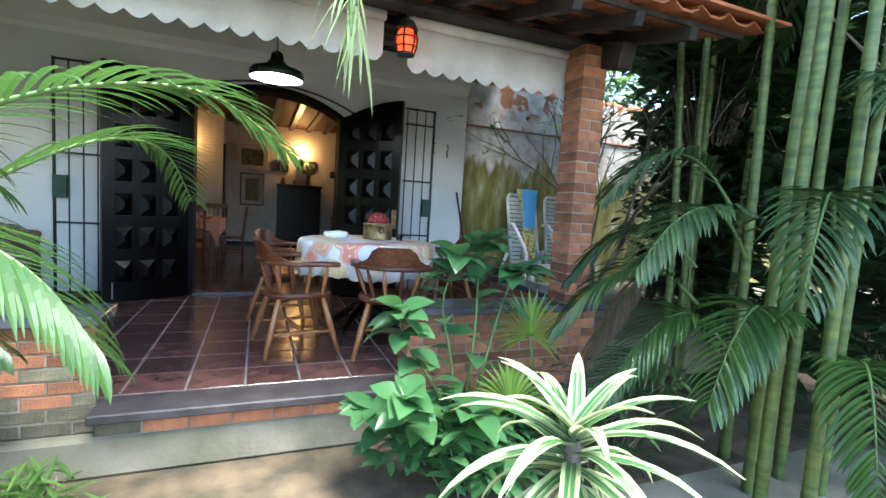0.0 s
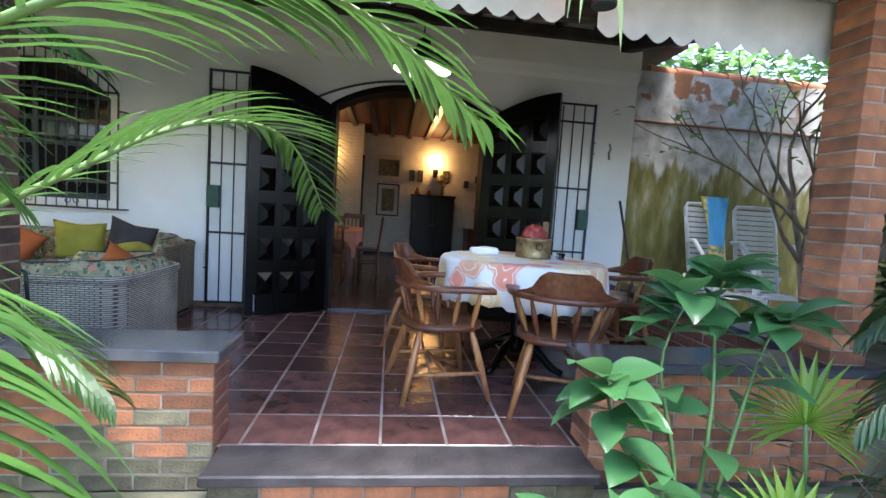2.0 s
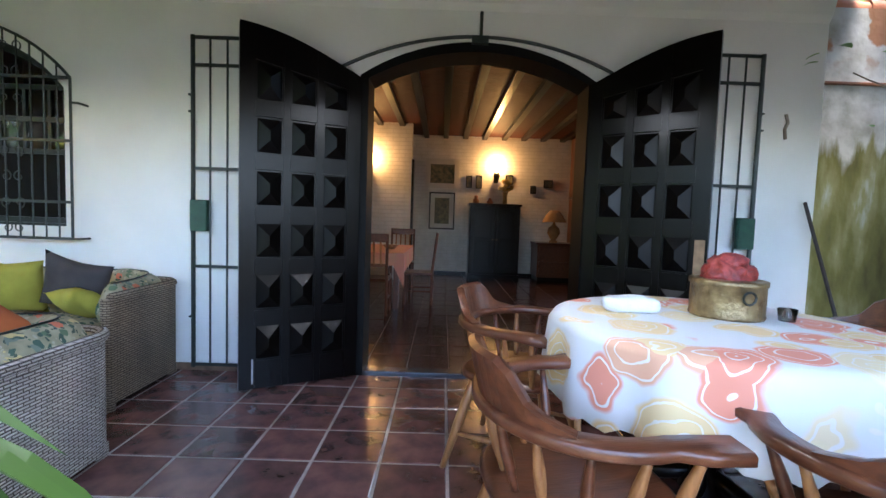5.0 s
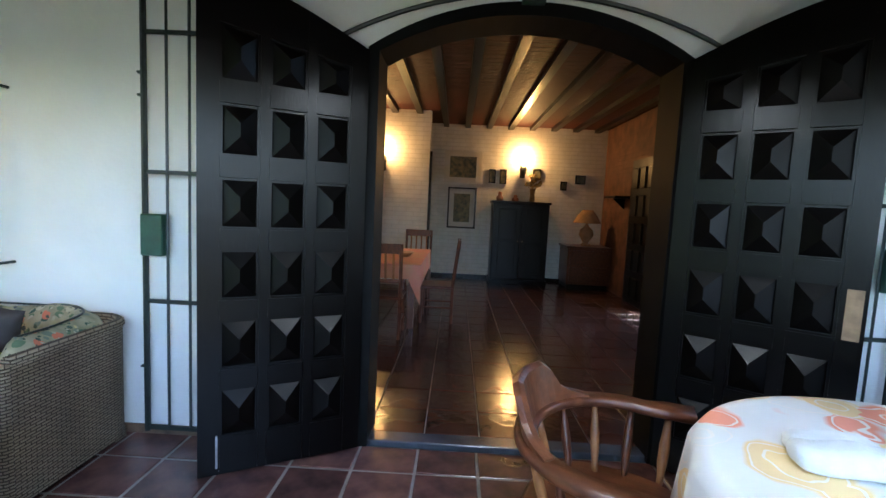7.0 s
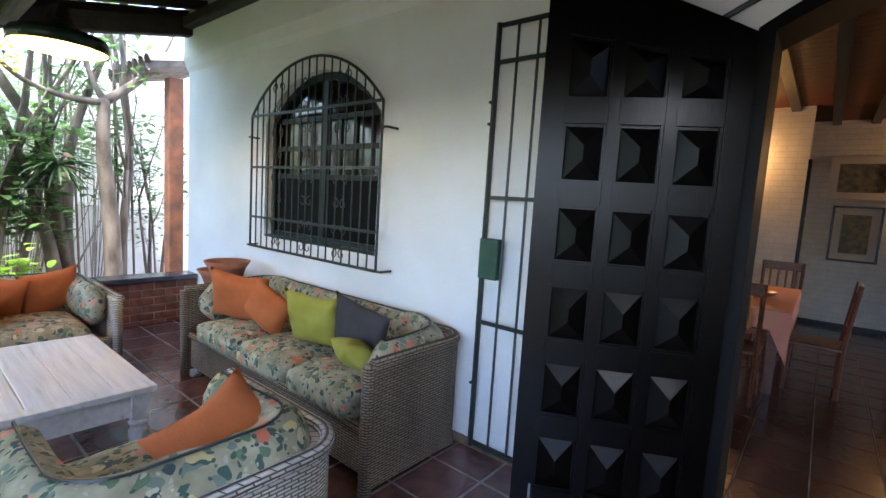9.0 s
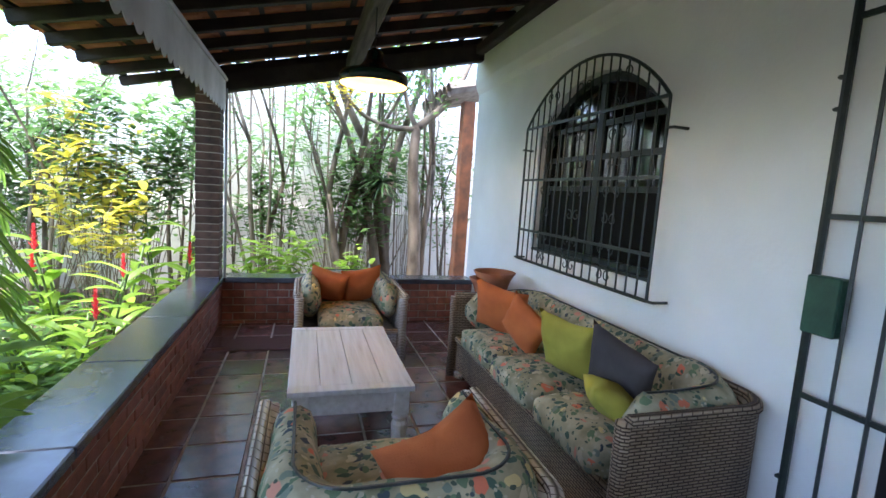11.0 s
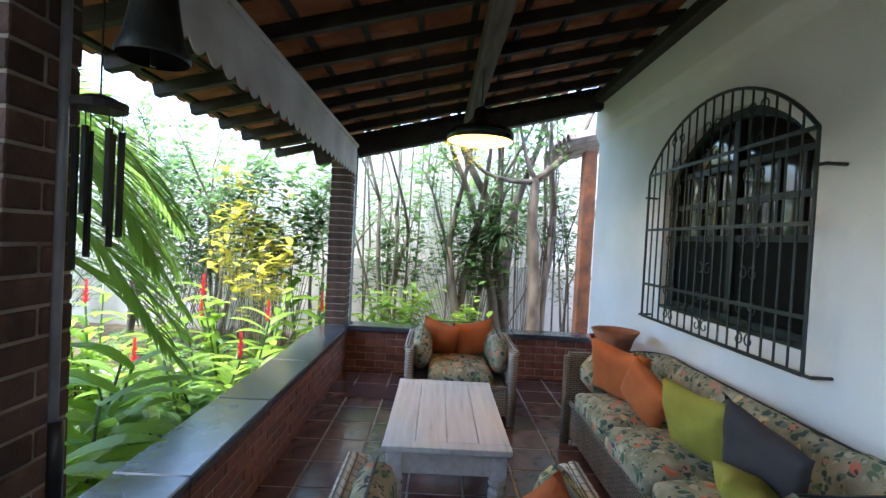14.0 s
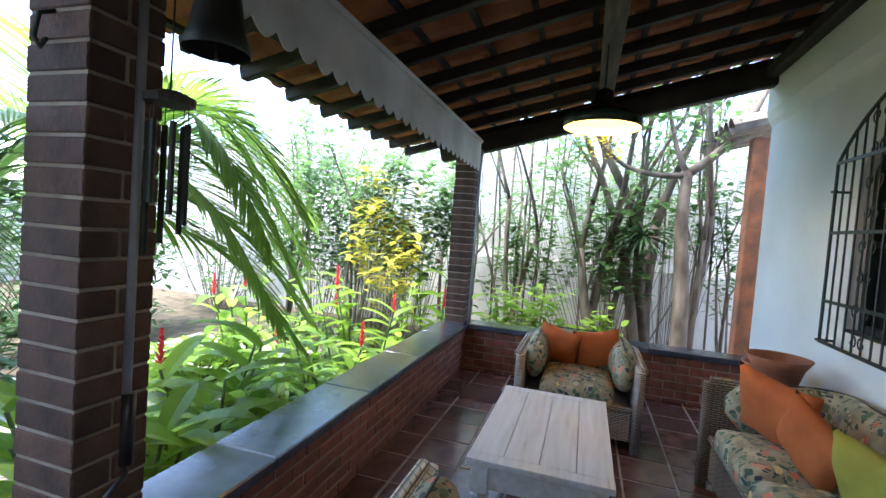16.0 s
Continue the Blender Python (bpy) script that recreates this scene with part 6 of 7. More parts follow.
clump = palm_clump(2.75, 1.75, 6, 3.6, 5, "tall clump of green ringed palm canes", PALM_SHADED, 1.3, 5)
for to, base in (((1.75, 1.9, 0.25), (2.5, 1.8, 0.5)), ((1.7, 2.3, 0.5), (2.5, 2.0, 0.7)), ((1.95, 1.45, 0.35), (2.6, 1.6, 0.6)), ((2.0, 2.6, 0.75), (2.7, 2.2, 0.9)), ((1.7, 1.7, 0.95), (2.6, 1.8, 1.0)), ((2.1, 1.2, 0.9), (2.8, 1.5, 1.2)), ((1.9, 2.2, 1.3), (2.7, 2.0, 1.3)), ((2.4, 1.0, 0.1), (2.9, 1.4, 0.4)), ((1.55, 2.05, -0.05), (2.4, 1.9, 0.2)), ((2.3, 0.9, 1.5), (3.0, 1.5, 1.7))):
    # higher fronds get the leaf colour that has shade mixed in
    frond(clump, arching(base, to, 0.28), 0.36, 28, PALM_SHADED if to[2] > 0.6 else PALM, 1.0, 0.03)
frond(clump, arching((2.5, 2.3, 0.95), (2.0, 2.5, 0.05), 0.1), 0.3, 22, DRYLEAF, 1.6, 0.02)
palm_clump(4.4, 1.2, 6, 4.0, 4, "palm clump deeper in the garden, in shaded tone", PALM_SHADED, 1.5, 9, 0.5)
palm_clump(3.9, 3.0, 5, 3.8, 4, "palm clump growing beside the terrace", PALM_SHADED, 1.3, 12, 0.45)


def leafy_mass(name, centre, size, count, leaf, mat, label, seed, kind="", category="shrub", wide=0.45, stems=10, stem_mat=None, ground=None, droop=0.5):
    """A shrub: stems from the ground and leaves set in twigs through an uneven volume."""
    r = random.Random(seed)
    c, s = Vector(centre), Vector(size)
    root = thing(name, None, None, None, label, category, kind=kind)
    bm, sm = bmesh.new(), bmesh.new()
    g = GROUND_Z if ground is None else ground
    twigs = []
    for k in range(stems):
        a = r.uniform(0, 6.28)
        q = Vector((math.cos(a) * r.uniform(0.15, 1) * s.x, math.sin(a) * r.uniform(0.15, 1) * s.y, r.uniform(-0.8, 1.0) * s.z))
        end = c + q
        b = Vector((c.x + q.x * 0.25, c.y + q.y * 0.25, g))
        mid = b.lerp(end, 0.55) + Vector((r.uniform(-0.1, 0.1), r.uniform(-0.1, 0.1), 0.1))
        tube(sm, [b, mid, end], 0.01, 4, [0.007, 0.005, 0.002])
        twigs.append((mid, end))
    per = max(1, count // stems)
    for mid, end in twigs:
        for k in range(per):
            p = mid.lerp(end, r.random() ** 0.7) + Vector((r.gauss(0, 1) * s.x, r.gauss(0, 1) * s.y, r.gauss(0, 1) * s.z)) * 0.13
            a = r.uniform(0, 6.28)
            ln = leaf * r.uniform(0.6, 1.2)
            blade(bm, p, (math.cos(a), math.sin(a), r.uniform(-0.2, 0.7)), ln, ln * wide, droop, 4, 0.12)
    part("twigwork", sm, stem_mat or BARK, root, kind="stuff")
    part("foliage", bm, mat, root, kind="stuff")
    return root


# broad-leaved shrub by the entrance: each leaf is a part
shrub = thing("broadleaf_shrub", None, None, None, "young shrub with large glossy oval leaves beside the step", "shrub")
r5 = random.Random(11)
stems = [[(1.15, 2.45, GROUND_Z), (1.12, 2.5, 0.2), (1.05, 2.55, 0.62), (1.15, 2.55, 0.9)], [(1.15, 2.45, GROUND_Z), (1.0, 2.4, 0.1), (0.78, 2.35, 0.42), (0.72, 2.35, 0.62)], [(1.18, 2.45, GROUND_Z), (1.35, 2.5, 0.3), (1.5, 2.55, 0.72), (1.6, 2.55, 0.82)],
         [(1.12, 2.42, GROUND_Z), (0.9, 2.2, 0.0), (0.72, 2.05, 0.15), (0.66, 2.0, 0.28)], [(1.15, 2.42, GROUND_Z), (1.05, 2.2, -0.05), (1.0, 2.0, 0.1), (1.0, 1.95, 0.2)], [(1.16, 2.45, GROUND_Z), (1.25, 2.5, 0.4), (1.3, 2.6, 0.8), (1.32, 2.6, 0.98)],
         [(1.1, 2.4, GROUND_Z), (0.85, 2.35, -0.1), (0.68, 2.3, 0.0), (0.58, 2.28, 0.12)]]
leaf_shape = lambda t: max(0.03, math.sin(math.pi * t ** 0.85)) if t < 0.999 else 0.03
leaf_meshes = []
for k in range(4):
    bm = bmesh.new()
    blade(bm, (0, 0, 0), (0, 1, 0.15 + 0.1 * k), 0.19 + 0.015 * k, 0.115 + 0.008 * k, 0.45 + 0.2 * k, 7, 0.12, leaf_shape)
    leaf_meshes.append(mesh_of(bm, "leaf", BROAD, True))
for st in stems:
    line = smooth_path(st, 14)
    part("stem", a_tube(line, 0.009, 6, [0.012 - 0.0006 * i for i in range(15)]), STALK, shrub, smooth=True)
    for i in range(4, 15):
        for k in range(5 if i > 12 else 3 if i > 10 else 1):
            a = r5.uniform(0, 360)
            p = line[i]
            piece("leaf", leaf_meshes[r5.randrange(4)], shrub, p.x, p.y, p.z, a, r5.uniform(-25, 30), r5.uniform(-25, 25))

drac = thing("variegated_dracaena", a_tube([(0.83, 1.02, GROUND_Z), (0.84, 1.0, 0.2), (0.83, 1.0, 0.56)], 0.022, 8), BARK, None, "cream and green striped dracaena rosette on a stem", "plant", smooth=True)
strap = lambda t: max(0.05, min(1.0, t * 6 + 0.35) * (1 - t ** 3))
for k in range(34):
    a = k * 2.4
    up = 1.3 - 1.75 * (k / 34)
    bm, stripe = bmesh.new(), bmesh.new()
    root_at, way = Vector((0.83, 1.0, 0.60 - 0.005 * k)), (math.cos(a), math.sin(a), up)
    ln, sink = 0.26 + 0.17 * min(1, k / 10), 0.8 + 1.1 * k / 34
    blade(bm, root_at, way, ln, 0.050, sink, 8, 0.20, strap)
    leaf = part("leaf", bm, CREAM, drac)
    for off in (-0.3, 0.3):
        side = Vector(way).cross(UP).normalized() * 0.050 * off
        blade(stripe, root_at + side * 0.5 + UP * 0.005, way, ln * 0.96, 0.011, sink, 8, 0.20, strap)
    part("green_stripe", stripe, BROAD, leaf, "dark green stripes along the leaf")


def fan_palm(x, y, z, r, label, face=(-0.5, -0.8, 0.4)):
    root = thing("fan_palm", a_tube([(x, y, GROUND_Z), (x + 0.05, y + 0.02, z * 0.5), (x, y, z)], 0.010, 6), STALK, None, label, "palm", smooth=True)
    f = Vector(face).normalized()
    u = f.cross(UP).normalized()
    v = u.cross(f)
    bm = bmesh.new()
    for k in range(26):
        a = radians(-35 + 250 * k / 25)
        blade(bm, (x, y, z), u * math.cos(a) + v * math.sin(a) + f * 0.15, r * (0.85 + 0.15 * math.sin(a)), 0.035, 0.25, 5, 0.3, lambda t: 0.4 + 0.6 * t if t < 0.6 else max(0.03, 1 - (t - 0.6) / 0.4))
    part("fan", bm, GINGER, root)
    return root


fan_palm(1.62, 2.45, 0.42, 0.30, "young fan palm with pleated leaf beside the brick wall")
fan_palm(1.36, 2.2, 0.10, 0.26, "small fan palm leaf near the ground", (-0.3, -0.8, 0.6))
leafy_mass("undergrowth", (1.1, 2.25, -0.12), (0.6, 0.4, 0.22), 620, 0.15, BROAD, "low green undergrowth beside the step", 21, wide=0.4, stems=24, category="undergrowth")
leafy_mass("undergrowth", (2.0, 2.2, 0.0), (0.7, 0.5, 0.3), 260, 0.16, PALM_SHADED, "undergrowth below the palms, in shaded tone", 22, wide=0.2, stems=26, category="undergrowth")
leafy_mass("undergrowth", (-1.0, 2.45, -0.24), (0.40, 0.16, 0.10), 260, 0.18, GRASSY, "grassy tufts at the foot of the porch", 23, wide=0.12, stems=30, category="undergrowth")
leafy_mass("hedge", (4.7, 1.5, 1.7), (0.9, 2.6, 2.3), 5200, 0.34, PALM_SHADED, "dense garden planting in shaded tone", 24, kind="stuff", wide=0.3, stems=60, category="hedge")
leafy_mass("hedge", (5.8, 7.9, 3.9), (3.4, 0.6, 1.1), 3600, 0.24, SHRUB, "tree tops behind the stained wall", 25, kind="stuff", wide=0.4, stems=40, category="hedge")


def hanging_frond():
    """Dry palm frond that hangs in front of the awning."""
    root = thing("hanging_palm_frond", a_tube([(0.15, 2.25, 2.72), (0.24, 2.0, 2.5), (0.29, 1.82, 2.15), (0.31, 1.8, 1.8)], 0.007, 5), STALK, None, "pale palm frond hanging down before the awning", "frond")
    bm = bmesh.new()
    for k in range(28):
        blade(bm, (0.25 + 0.003 * k, 1.95 - 0.007 * k, 2.38 - 0.02 * k), (rng.uniform(-0.5, 0.3), rng.uniform(-0.2, 0.2), -0.6), rng.uniform(0.22, 0.38), 0.018, 0.8, 5, 0.2)
    part("leaflet_fringe", bm, leafy("pale_hanging_leaflet", (0.34, 0.42, 0.20), (0.20, 0.30, 0.12), 0.4), root)


hanging_frond()


def branching(root, bm, p, d, length, radius, depth, r, tips, bend=0.25, fork=0.7, thin=1.0):
    n = 5
    pts, rad = [Vector(p)], [radius]
    for i in range(n):
        d = (Vector(d) + Vector((r.uniform(-1, 1), r.uniform(-1, 1), r.uniform(-0.3, 0.6))) * bend).normalized()
        pts.append(pts[-1] + d * length / n)
        rad.append(radius * (1 - 0.4 * (i + 1) / n))
    tube(bm, pts, radius, 7, rad)
    if depth == 0:
        tips.append((pts[-1], d))
        if fork < 0.7:
            tips.append((pts[3], d))
        return
    for k in range(r.choice((2, 2, 3))):
        e = (d + Vector((r.uniform(-1, 1), r.uniform(-1, 1), r.uniform(-0.1, 0.7))) * fork).normalized()
        branching(root, bm, pts[-1 if k == 0 else r.choice((3, 4, 5))], e, length * r.uniform(0.6, 0.8), rad[-1] * (thin if k else 1), depth - 1, r, tips, bend, fork, thin)


def tree(x, y, trunks, height, radius, depth, leaf, mat, label, seed, per_tip=9, ground=None, tilt=0.15, wide=0.42, bark=None, bend=0.25, fork=0.7, thin=1.0):
    r = random.Random(seed)
    root = thing("tree", None, None, None, label, "tree")
    bm, lm, tips = bmesh.new(), bmesh.new(), []
    for k in range(trunks):
        a, o = r.uniform(0, 6.28), r.uniform(0.0, 0.14) * (trunks > 1)
        branching(root, bm, (x + o * math.cos(a), y + o * math.sin(a), GROUND_Z if ground is None else ground), (tilt * math.cos(a), tilt * math.sin(a), 1), height * r.uniform(0.4, 0.55), radius * r.uniform(0.6, 1.0), depth, r, tips, bend, fork, thin)
    for p, d in tips:
        for k in range(per_tip):
            a = r.uniform(0, 6.28)
            q = p - d * r.uniform(0, 0.35) + Vector((r.gauss(0, 0.10), r.gauss(0, 0.10), r.gauss(0, 0.10)))
            ln = leaf * r.uniform(0.6, 1.2)
            blade(lm, q, (math.cos(a), math.sin(a), r.uniform(-0.3, 0.6)), ln, ln * wide, 0.5, 4, 0.12)
    part("trunk", bm, bark or BARK, root, smooth=True)
    part("crown", lm, mat, root)
    return root


tree(4.05, 4.75, 4, 2.6, 0.05, 3, 0.12, SHRUB, "twisted bare-limbed tree with few leaves by the side wall", 31, 4, ground=0.04, tilt=0.15)
tree(-7.7, 3.35, 5, 4.4, 0.045, 2, 0.13, SHRUB, "slender many-stemmed tree before the garden wall", 32, 10, tilt=0.07, bend=0.09, fork=0.5, thin=0.45)
tree(-7.5, 4.55, 5, 4.2, 0.075, 2, 0.13, SHRUB, "many-stemmed tree with round pale leaves before the wall", 33, 12, wide=0.6, tilt=0.07, bend=0.09, fork=0.5, thin=0.45)
tree(-7.8, 5.25, 3, 4.4, 0.12, 2, 0.14, SHRUB, "thick pale-barked tree before the garden wall", 34, 9, tilt=0.04, bend=0.09, fork=0.5, thin=0.45)
tree(-7.6, 5.75, 2, 4.6, 0.075, 2, 0.14, SHRUB, "pale-barked tree beside the house corner", 35, 9, tilt=0.03, bend=0.09, fork=0.5, thin=0.45)
tree(-8.2, 6.3, 5, 3.0, 0.03, 1, 0.14, SHRUB, "thin stems with ivy near the brick post", 36, 22, tilt=0.05, bend=0.09, fork=0.5, thin=0.45)
tree(-8.2, 2.2, 4, 3.0, 0.04, 2, 0.13, SHRUB, "slim garden tree with light leaves", 37, 14, tilt=0.08, bend=0.09, fork=0.5, thin=0.45)
tree(-7.6, 0.9, 5, 3.2, 0.05, 2, 0.13, SHRUB, "bushy flowering tree in the garden", 38, 18, tilt=0.1, bend=0.09, fork=0.5, thin=0.45)
tree(-7.9, -0.6, 5, 3.4, 0.05, 2, 0.14, SHRUB, "bushy green tree in the garden", 39, 18, tilt=0.1, bend=0.09, fork=0.5, thin=0.45)
tree(-6.5, -2.5, 5, 3.6, 0.06, 2, 0.15, SHRUB, "green garden tree further off", 40, 26, tilt=0.1, bend=0.09, fork=0.5, thin=0.45)
# pale trunk whose bowed limb reaches towards the lamp
limb_tree = thing("tree", a_tube(smooth_path([(-7.35, 5.62, GROUND_Z), (-7.33, 5.58, 0.9), (-7.30, 5.50, 1.8), (-7.30, 5.52, 2.45)], 12), 0.09, 9, [0.11 - 0.004 * i for i in range(13)]), BARK, None, "old pale-barked tree with a bowed bare limb", "tree", smooth=True)
for pts, r0 in (([(-7.30, 5.52, 2.40), (-7.28, 5.15, 2.40), (-7.26, 4.78, 2.50), (-7.24, 4.50, 2.74)], 0.045), ([(-7.30, 5.50, 2.40), (-7.32, 5.92, 2.78), (-7.35, 6.15, 3.10), (-7.4, 6.4, 3.7)], 0.06), ([(-7.30, 5.52, 2.42), (-7.35, 5.38, 2.75), (-7.4, 5.2, 3.5)], 0.045)):
    part("limb", a_tube(smooth_path(pts, 12), r0, 8, [r0 * (1 - 0.05 * i) for i in range(13)]), BARK, limb_tree, smooth=True)
# thin poles of climbing stems behind the trees
bm = bmesh.new()
for k in range(16):
    y = rng.uniform(2.2, 6.6)
    x = rng.uniform(-8.9, -8.1)
    tube(bm, [(x, y, GROUND_Z), (x + rng.uniform(-0.1, 0.1), y + rng.uniform(-0.1, 0.1), 1.4), (x + rng.uniform(-0.15, 0.15), y + rng.uniform(-0.15, 0.15), 3.6)], 0.016, 5)
thing("slender_stems", bm, BARK, None, "thicket of thin pale stems along the wall", "stems", kind="stuff")

brom = thing("bromeliad", None, None, None, "spiky green bromeliad growing on the tree trunk", "plant")
bm = bmesh.new()
for k in range(70):
    a = rng.uniform(0, 6.28)
    blade(bm, (-7.35, 5.08, 1.62), (math.cos(a) * 0.8 + 0.3, math.sin(a), rng.uniform(-0.6, 0.7)), rng.uniform(0.3, 0.5), 0.03, 0.9, 5, 0.25)
part("leaves", bm, PALM_SHADED, brom)
leafy_mass("yellow_flowers", (-7.1, 4.45, 2.75), (0.25, 0.45, 0.25), 160, 0.06, FLOWER_YELLOW, "hanging clusters of bright yellow blossom", 44, wide=0.7, stems=8, category="flowers", ground=2.9)


def ginger(x, y, n, height, label, seed, flowers=0, spread=0.4, mat=None, leaf=0.42):
    """Reed-like stalks with long leaves in two ranks, and red flower spikes."""
    r = random.Random(seed)
    root = thing("ginger_plant", None, None, None, label, "plant", "ginger plants of the garden")
    for k in range(n):
        a, o = r.uniform(0, 6.28), r.uniform(0.05, spread)
        b = Vector((x + o * math.cos(a), y + o * math.sin(a), GROUND_Z))
        h = height * r.uniform(0.65, 1.1)
        t = b + Vector((0.25 * math.cos(a), 0.25 * math.sin(a), h))
        st = part("stalk", a_tube([b, b.lerp(t, 0.5) + UP * 0.05, t], 0.010, 6), STALK, root, smooth=True)
        bm = bmesh.new()
        side = r.uniform(0, 6.28)
        for i in range(8):
            p = b.lerp(t, 0.35 + 0.65 * i / 7)
            s = side + (math.pi if i % 2 else 0) + r.uniform(-0.5, 0.5)
            blade(bm, p, (math.cos(s), math.sin(s), r.uniform(0.2, 0.9)), leaf * r.uniform(0.75, 1.1), leaf * 0.27, 0.8, 6, 0.15)
        part("leaves", bm, mat or GINGER, root)
        if k < flowers:
            fm = bmesh.new()
            for i in range(22):
                s = i * 2.4
                blade(fm, t + UP * (0.02 + 0.011 * i), (math.cos(s), math.sin(s), 1.3), 0.07 * (1.1 - i / 30), 0.028, 0.1, 3, 0.3)
            part("flower", fm, FLOWER_RED, root, "red ginger flower spike")
    return root


ginger(-2.75, 2.1, 6, 0.95, "large-leaved ginger plant outside the parapet", 51, 0, 0.3, None, 0.55)
ginger(-3.45, 1.95, 7, 0.9, "ginger plant with broad arching leaves", 52, 1, 0.4, None, 0.52)
ginger(-4.4, 1.9, 6, 0.7, "low ginger plant in the flower bed", 53, 1, 0.4)
ginger(-5.9, 1.9, 7, 1.25, "tall ginger with red flower spikes", 54, 3, 0.45)
ginger(-6.7, 2.5, 7, 1.3, "tall ginger with red flowers near the column", 55, 3, 0.4)
ginger(-5.6, 0.6, 6, 1.1, "ginger with red flowers across the bed", 56, 2, 0.5)
ginger(-6.9, 3.5, 6, 0.9, "light green leafy plant beyond the parapet", 57, 0, 0.4, SHRUB, 0.22)
ginger(-6.7, 4.3, 6, 0.75, "light green leafy plant beyond the parapet", 58, 0, 0.4, SHRUB, 0.2)
leafy_mass("leafy_shrub", (-6.65, 3.72, 0.50), (0.40, 0.55, 0.45), 460, 0.17, GINGER, "light green shrub beyond the end parapet", 59, wide=0.5, stems=22)
leafy_mass("leafy_shrub", (-6.75, 4.50, 0.35), (0.4, 0.6, 0.38), 320, 0.15, GINGER, "light green shrub beyond the end parapet", 60, wide=0.5, stems=16)
leafy_mass("croton", (-6.9, 1.75, 1.8), (0.6, 0.75, 0.55), 380, 0.24, CROTON, "tall croton with bright yellow leaves", 61, wide=0.32, stems=14)
leafy_mass("croton", (-6.5, 1.9, 1.0), (0.4, 0.4, 0.35), 90, 0.20, CROTON, "yellow-leaved croton branch lower down", 62, wide=0.32, stems=6)
leafy_mass("leafy_shrub", (-8.6, 0.5, 1.3), (0.7, 1.6, 1.2), 900, 0.14, SHRUB, "dense green shrub along the garden wall", 63, wide=0.45, stems=50)
leafy_mass("leafy_shrub", (-8.4, -2.5, 1.2), (0.9, 2.0, 1.3), 900, 0.15, SHRUB, "dense green shrub along the garden wall", 64, wide=0.45, stems=50)
leafy_mass("leafy_shrub", (-5.0, -3.8, 0.9), (2.5, 0.8, 1.2), 900, 0.17, SHRUB, "green planting across the garden", 65, wide=0.45, stems=50)
leafy_mass("leafy_shrub", (-8.9, 4.8, 2.9), (0.6, 2.6, 0.6), 900, 0.14, SHRUB, "climbing foliage over the garden wall", 66, kind="stuff", wide=0.45, stems=50, category="foliage")
leafy_mass("hedge", (-12.0, 2.0, 3.9), (1.3, 7.0, 1.3), 2200, 0.26, SHRUB, "pale green tree tops beyond the garden wall", 67, kind="stuff", wide=0.45, stems=80, category="hedge")
leafy_mass("flower_bed", (-4.0, 2.3, -0.2), (1.9, 0.5, 0.2), 2400, 0.19, GRASSY, "flower bed of low green leaves along the parapet", 68, kind="stuff", wide=0.35, stems=60, category="plants")
leafy_mass("flower_bed", (-5.2, 1.6, -0.22), (1.8, 0.5, 0.16), 1800, 0.26, GRASSY, "tufts of strap-leaved grass along the bed", 69, kind="stuff", wide=0.07, stems=70, category="plants", droop=1.0)
leafy_mass("flower_bed", (-7.2, 1.0, -0.2), (0.8, 2.0, 0.2), 700, 0.16, GRASSY, "low planting at the garden's edge", 70, kind="stuff", wide=0.3, stems=60, category="plants")
thing("garden_path", a_box(-6.6, -2.4, -1.2, 1.0, GROUND_Z - 0.05, GROUND_Z + 0.015), PALESTONE, label="pale stone garden path in bright light", category="path", kind="structure")
pot = thing("plant_pot", lathe([(0.0, 0.0), (0.16, 0.0), (0.22, 0.16), (0.24, 0.2), (0.21, 0.2), (0.0, 0.15)], 20), OLDTILE, pose(-6.0, 1.05, GROUND_Z + 0.015), "grey stone bowl planter in the garden", "pot", smooth=True)
gp = thing("areca_palm", a_tube([(-2.95, 1.15, GROUND_Z), (-2.97, 1.2, 0.8), (-3.0, 1.25, 1.7)], 0.05, 10), CANE, None, "areca palm with hanging yellow green fronds", "palm", smooth=True)
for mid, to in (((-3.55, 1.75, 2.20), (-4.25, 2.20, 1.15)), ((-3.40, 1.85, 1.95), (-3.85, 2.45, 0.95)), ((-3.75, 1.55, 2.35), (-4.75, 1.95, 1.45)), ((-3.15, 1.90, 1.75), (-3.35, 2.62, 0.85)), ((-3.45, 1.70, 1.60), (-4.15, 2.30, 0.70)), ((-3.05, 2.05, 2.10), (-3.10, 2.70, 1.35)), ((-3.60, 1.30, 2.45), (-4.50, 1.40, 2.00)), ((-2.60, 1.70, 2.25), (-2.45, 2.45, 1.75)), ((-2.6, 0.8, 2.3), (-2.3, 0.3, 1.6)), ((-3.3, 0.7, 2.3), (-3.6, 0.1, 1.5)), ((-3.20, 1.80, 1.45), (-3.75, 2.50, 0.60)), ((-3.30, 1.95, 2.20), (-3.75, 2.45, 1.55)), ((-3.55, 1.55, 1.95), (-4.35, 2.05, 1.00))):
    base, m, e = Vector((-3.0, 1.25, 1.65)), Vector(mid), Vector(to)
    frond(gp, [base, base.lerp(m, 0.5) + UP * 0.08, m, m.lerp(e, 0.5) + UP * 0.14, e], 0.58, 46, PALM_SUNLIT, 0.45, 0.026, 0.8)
leafy_mass("litter", (-2.0, 1.2, GROUND_Z + 0.02), (3.0, 0.6, 0.01), 120, 0.07, DRYLEAF, "scattered dry fallen leaves on the ground", 71, kind="stuff", wide=0.5, stems=60, category="leaves")

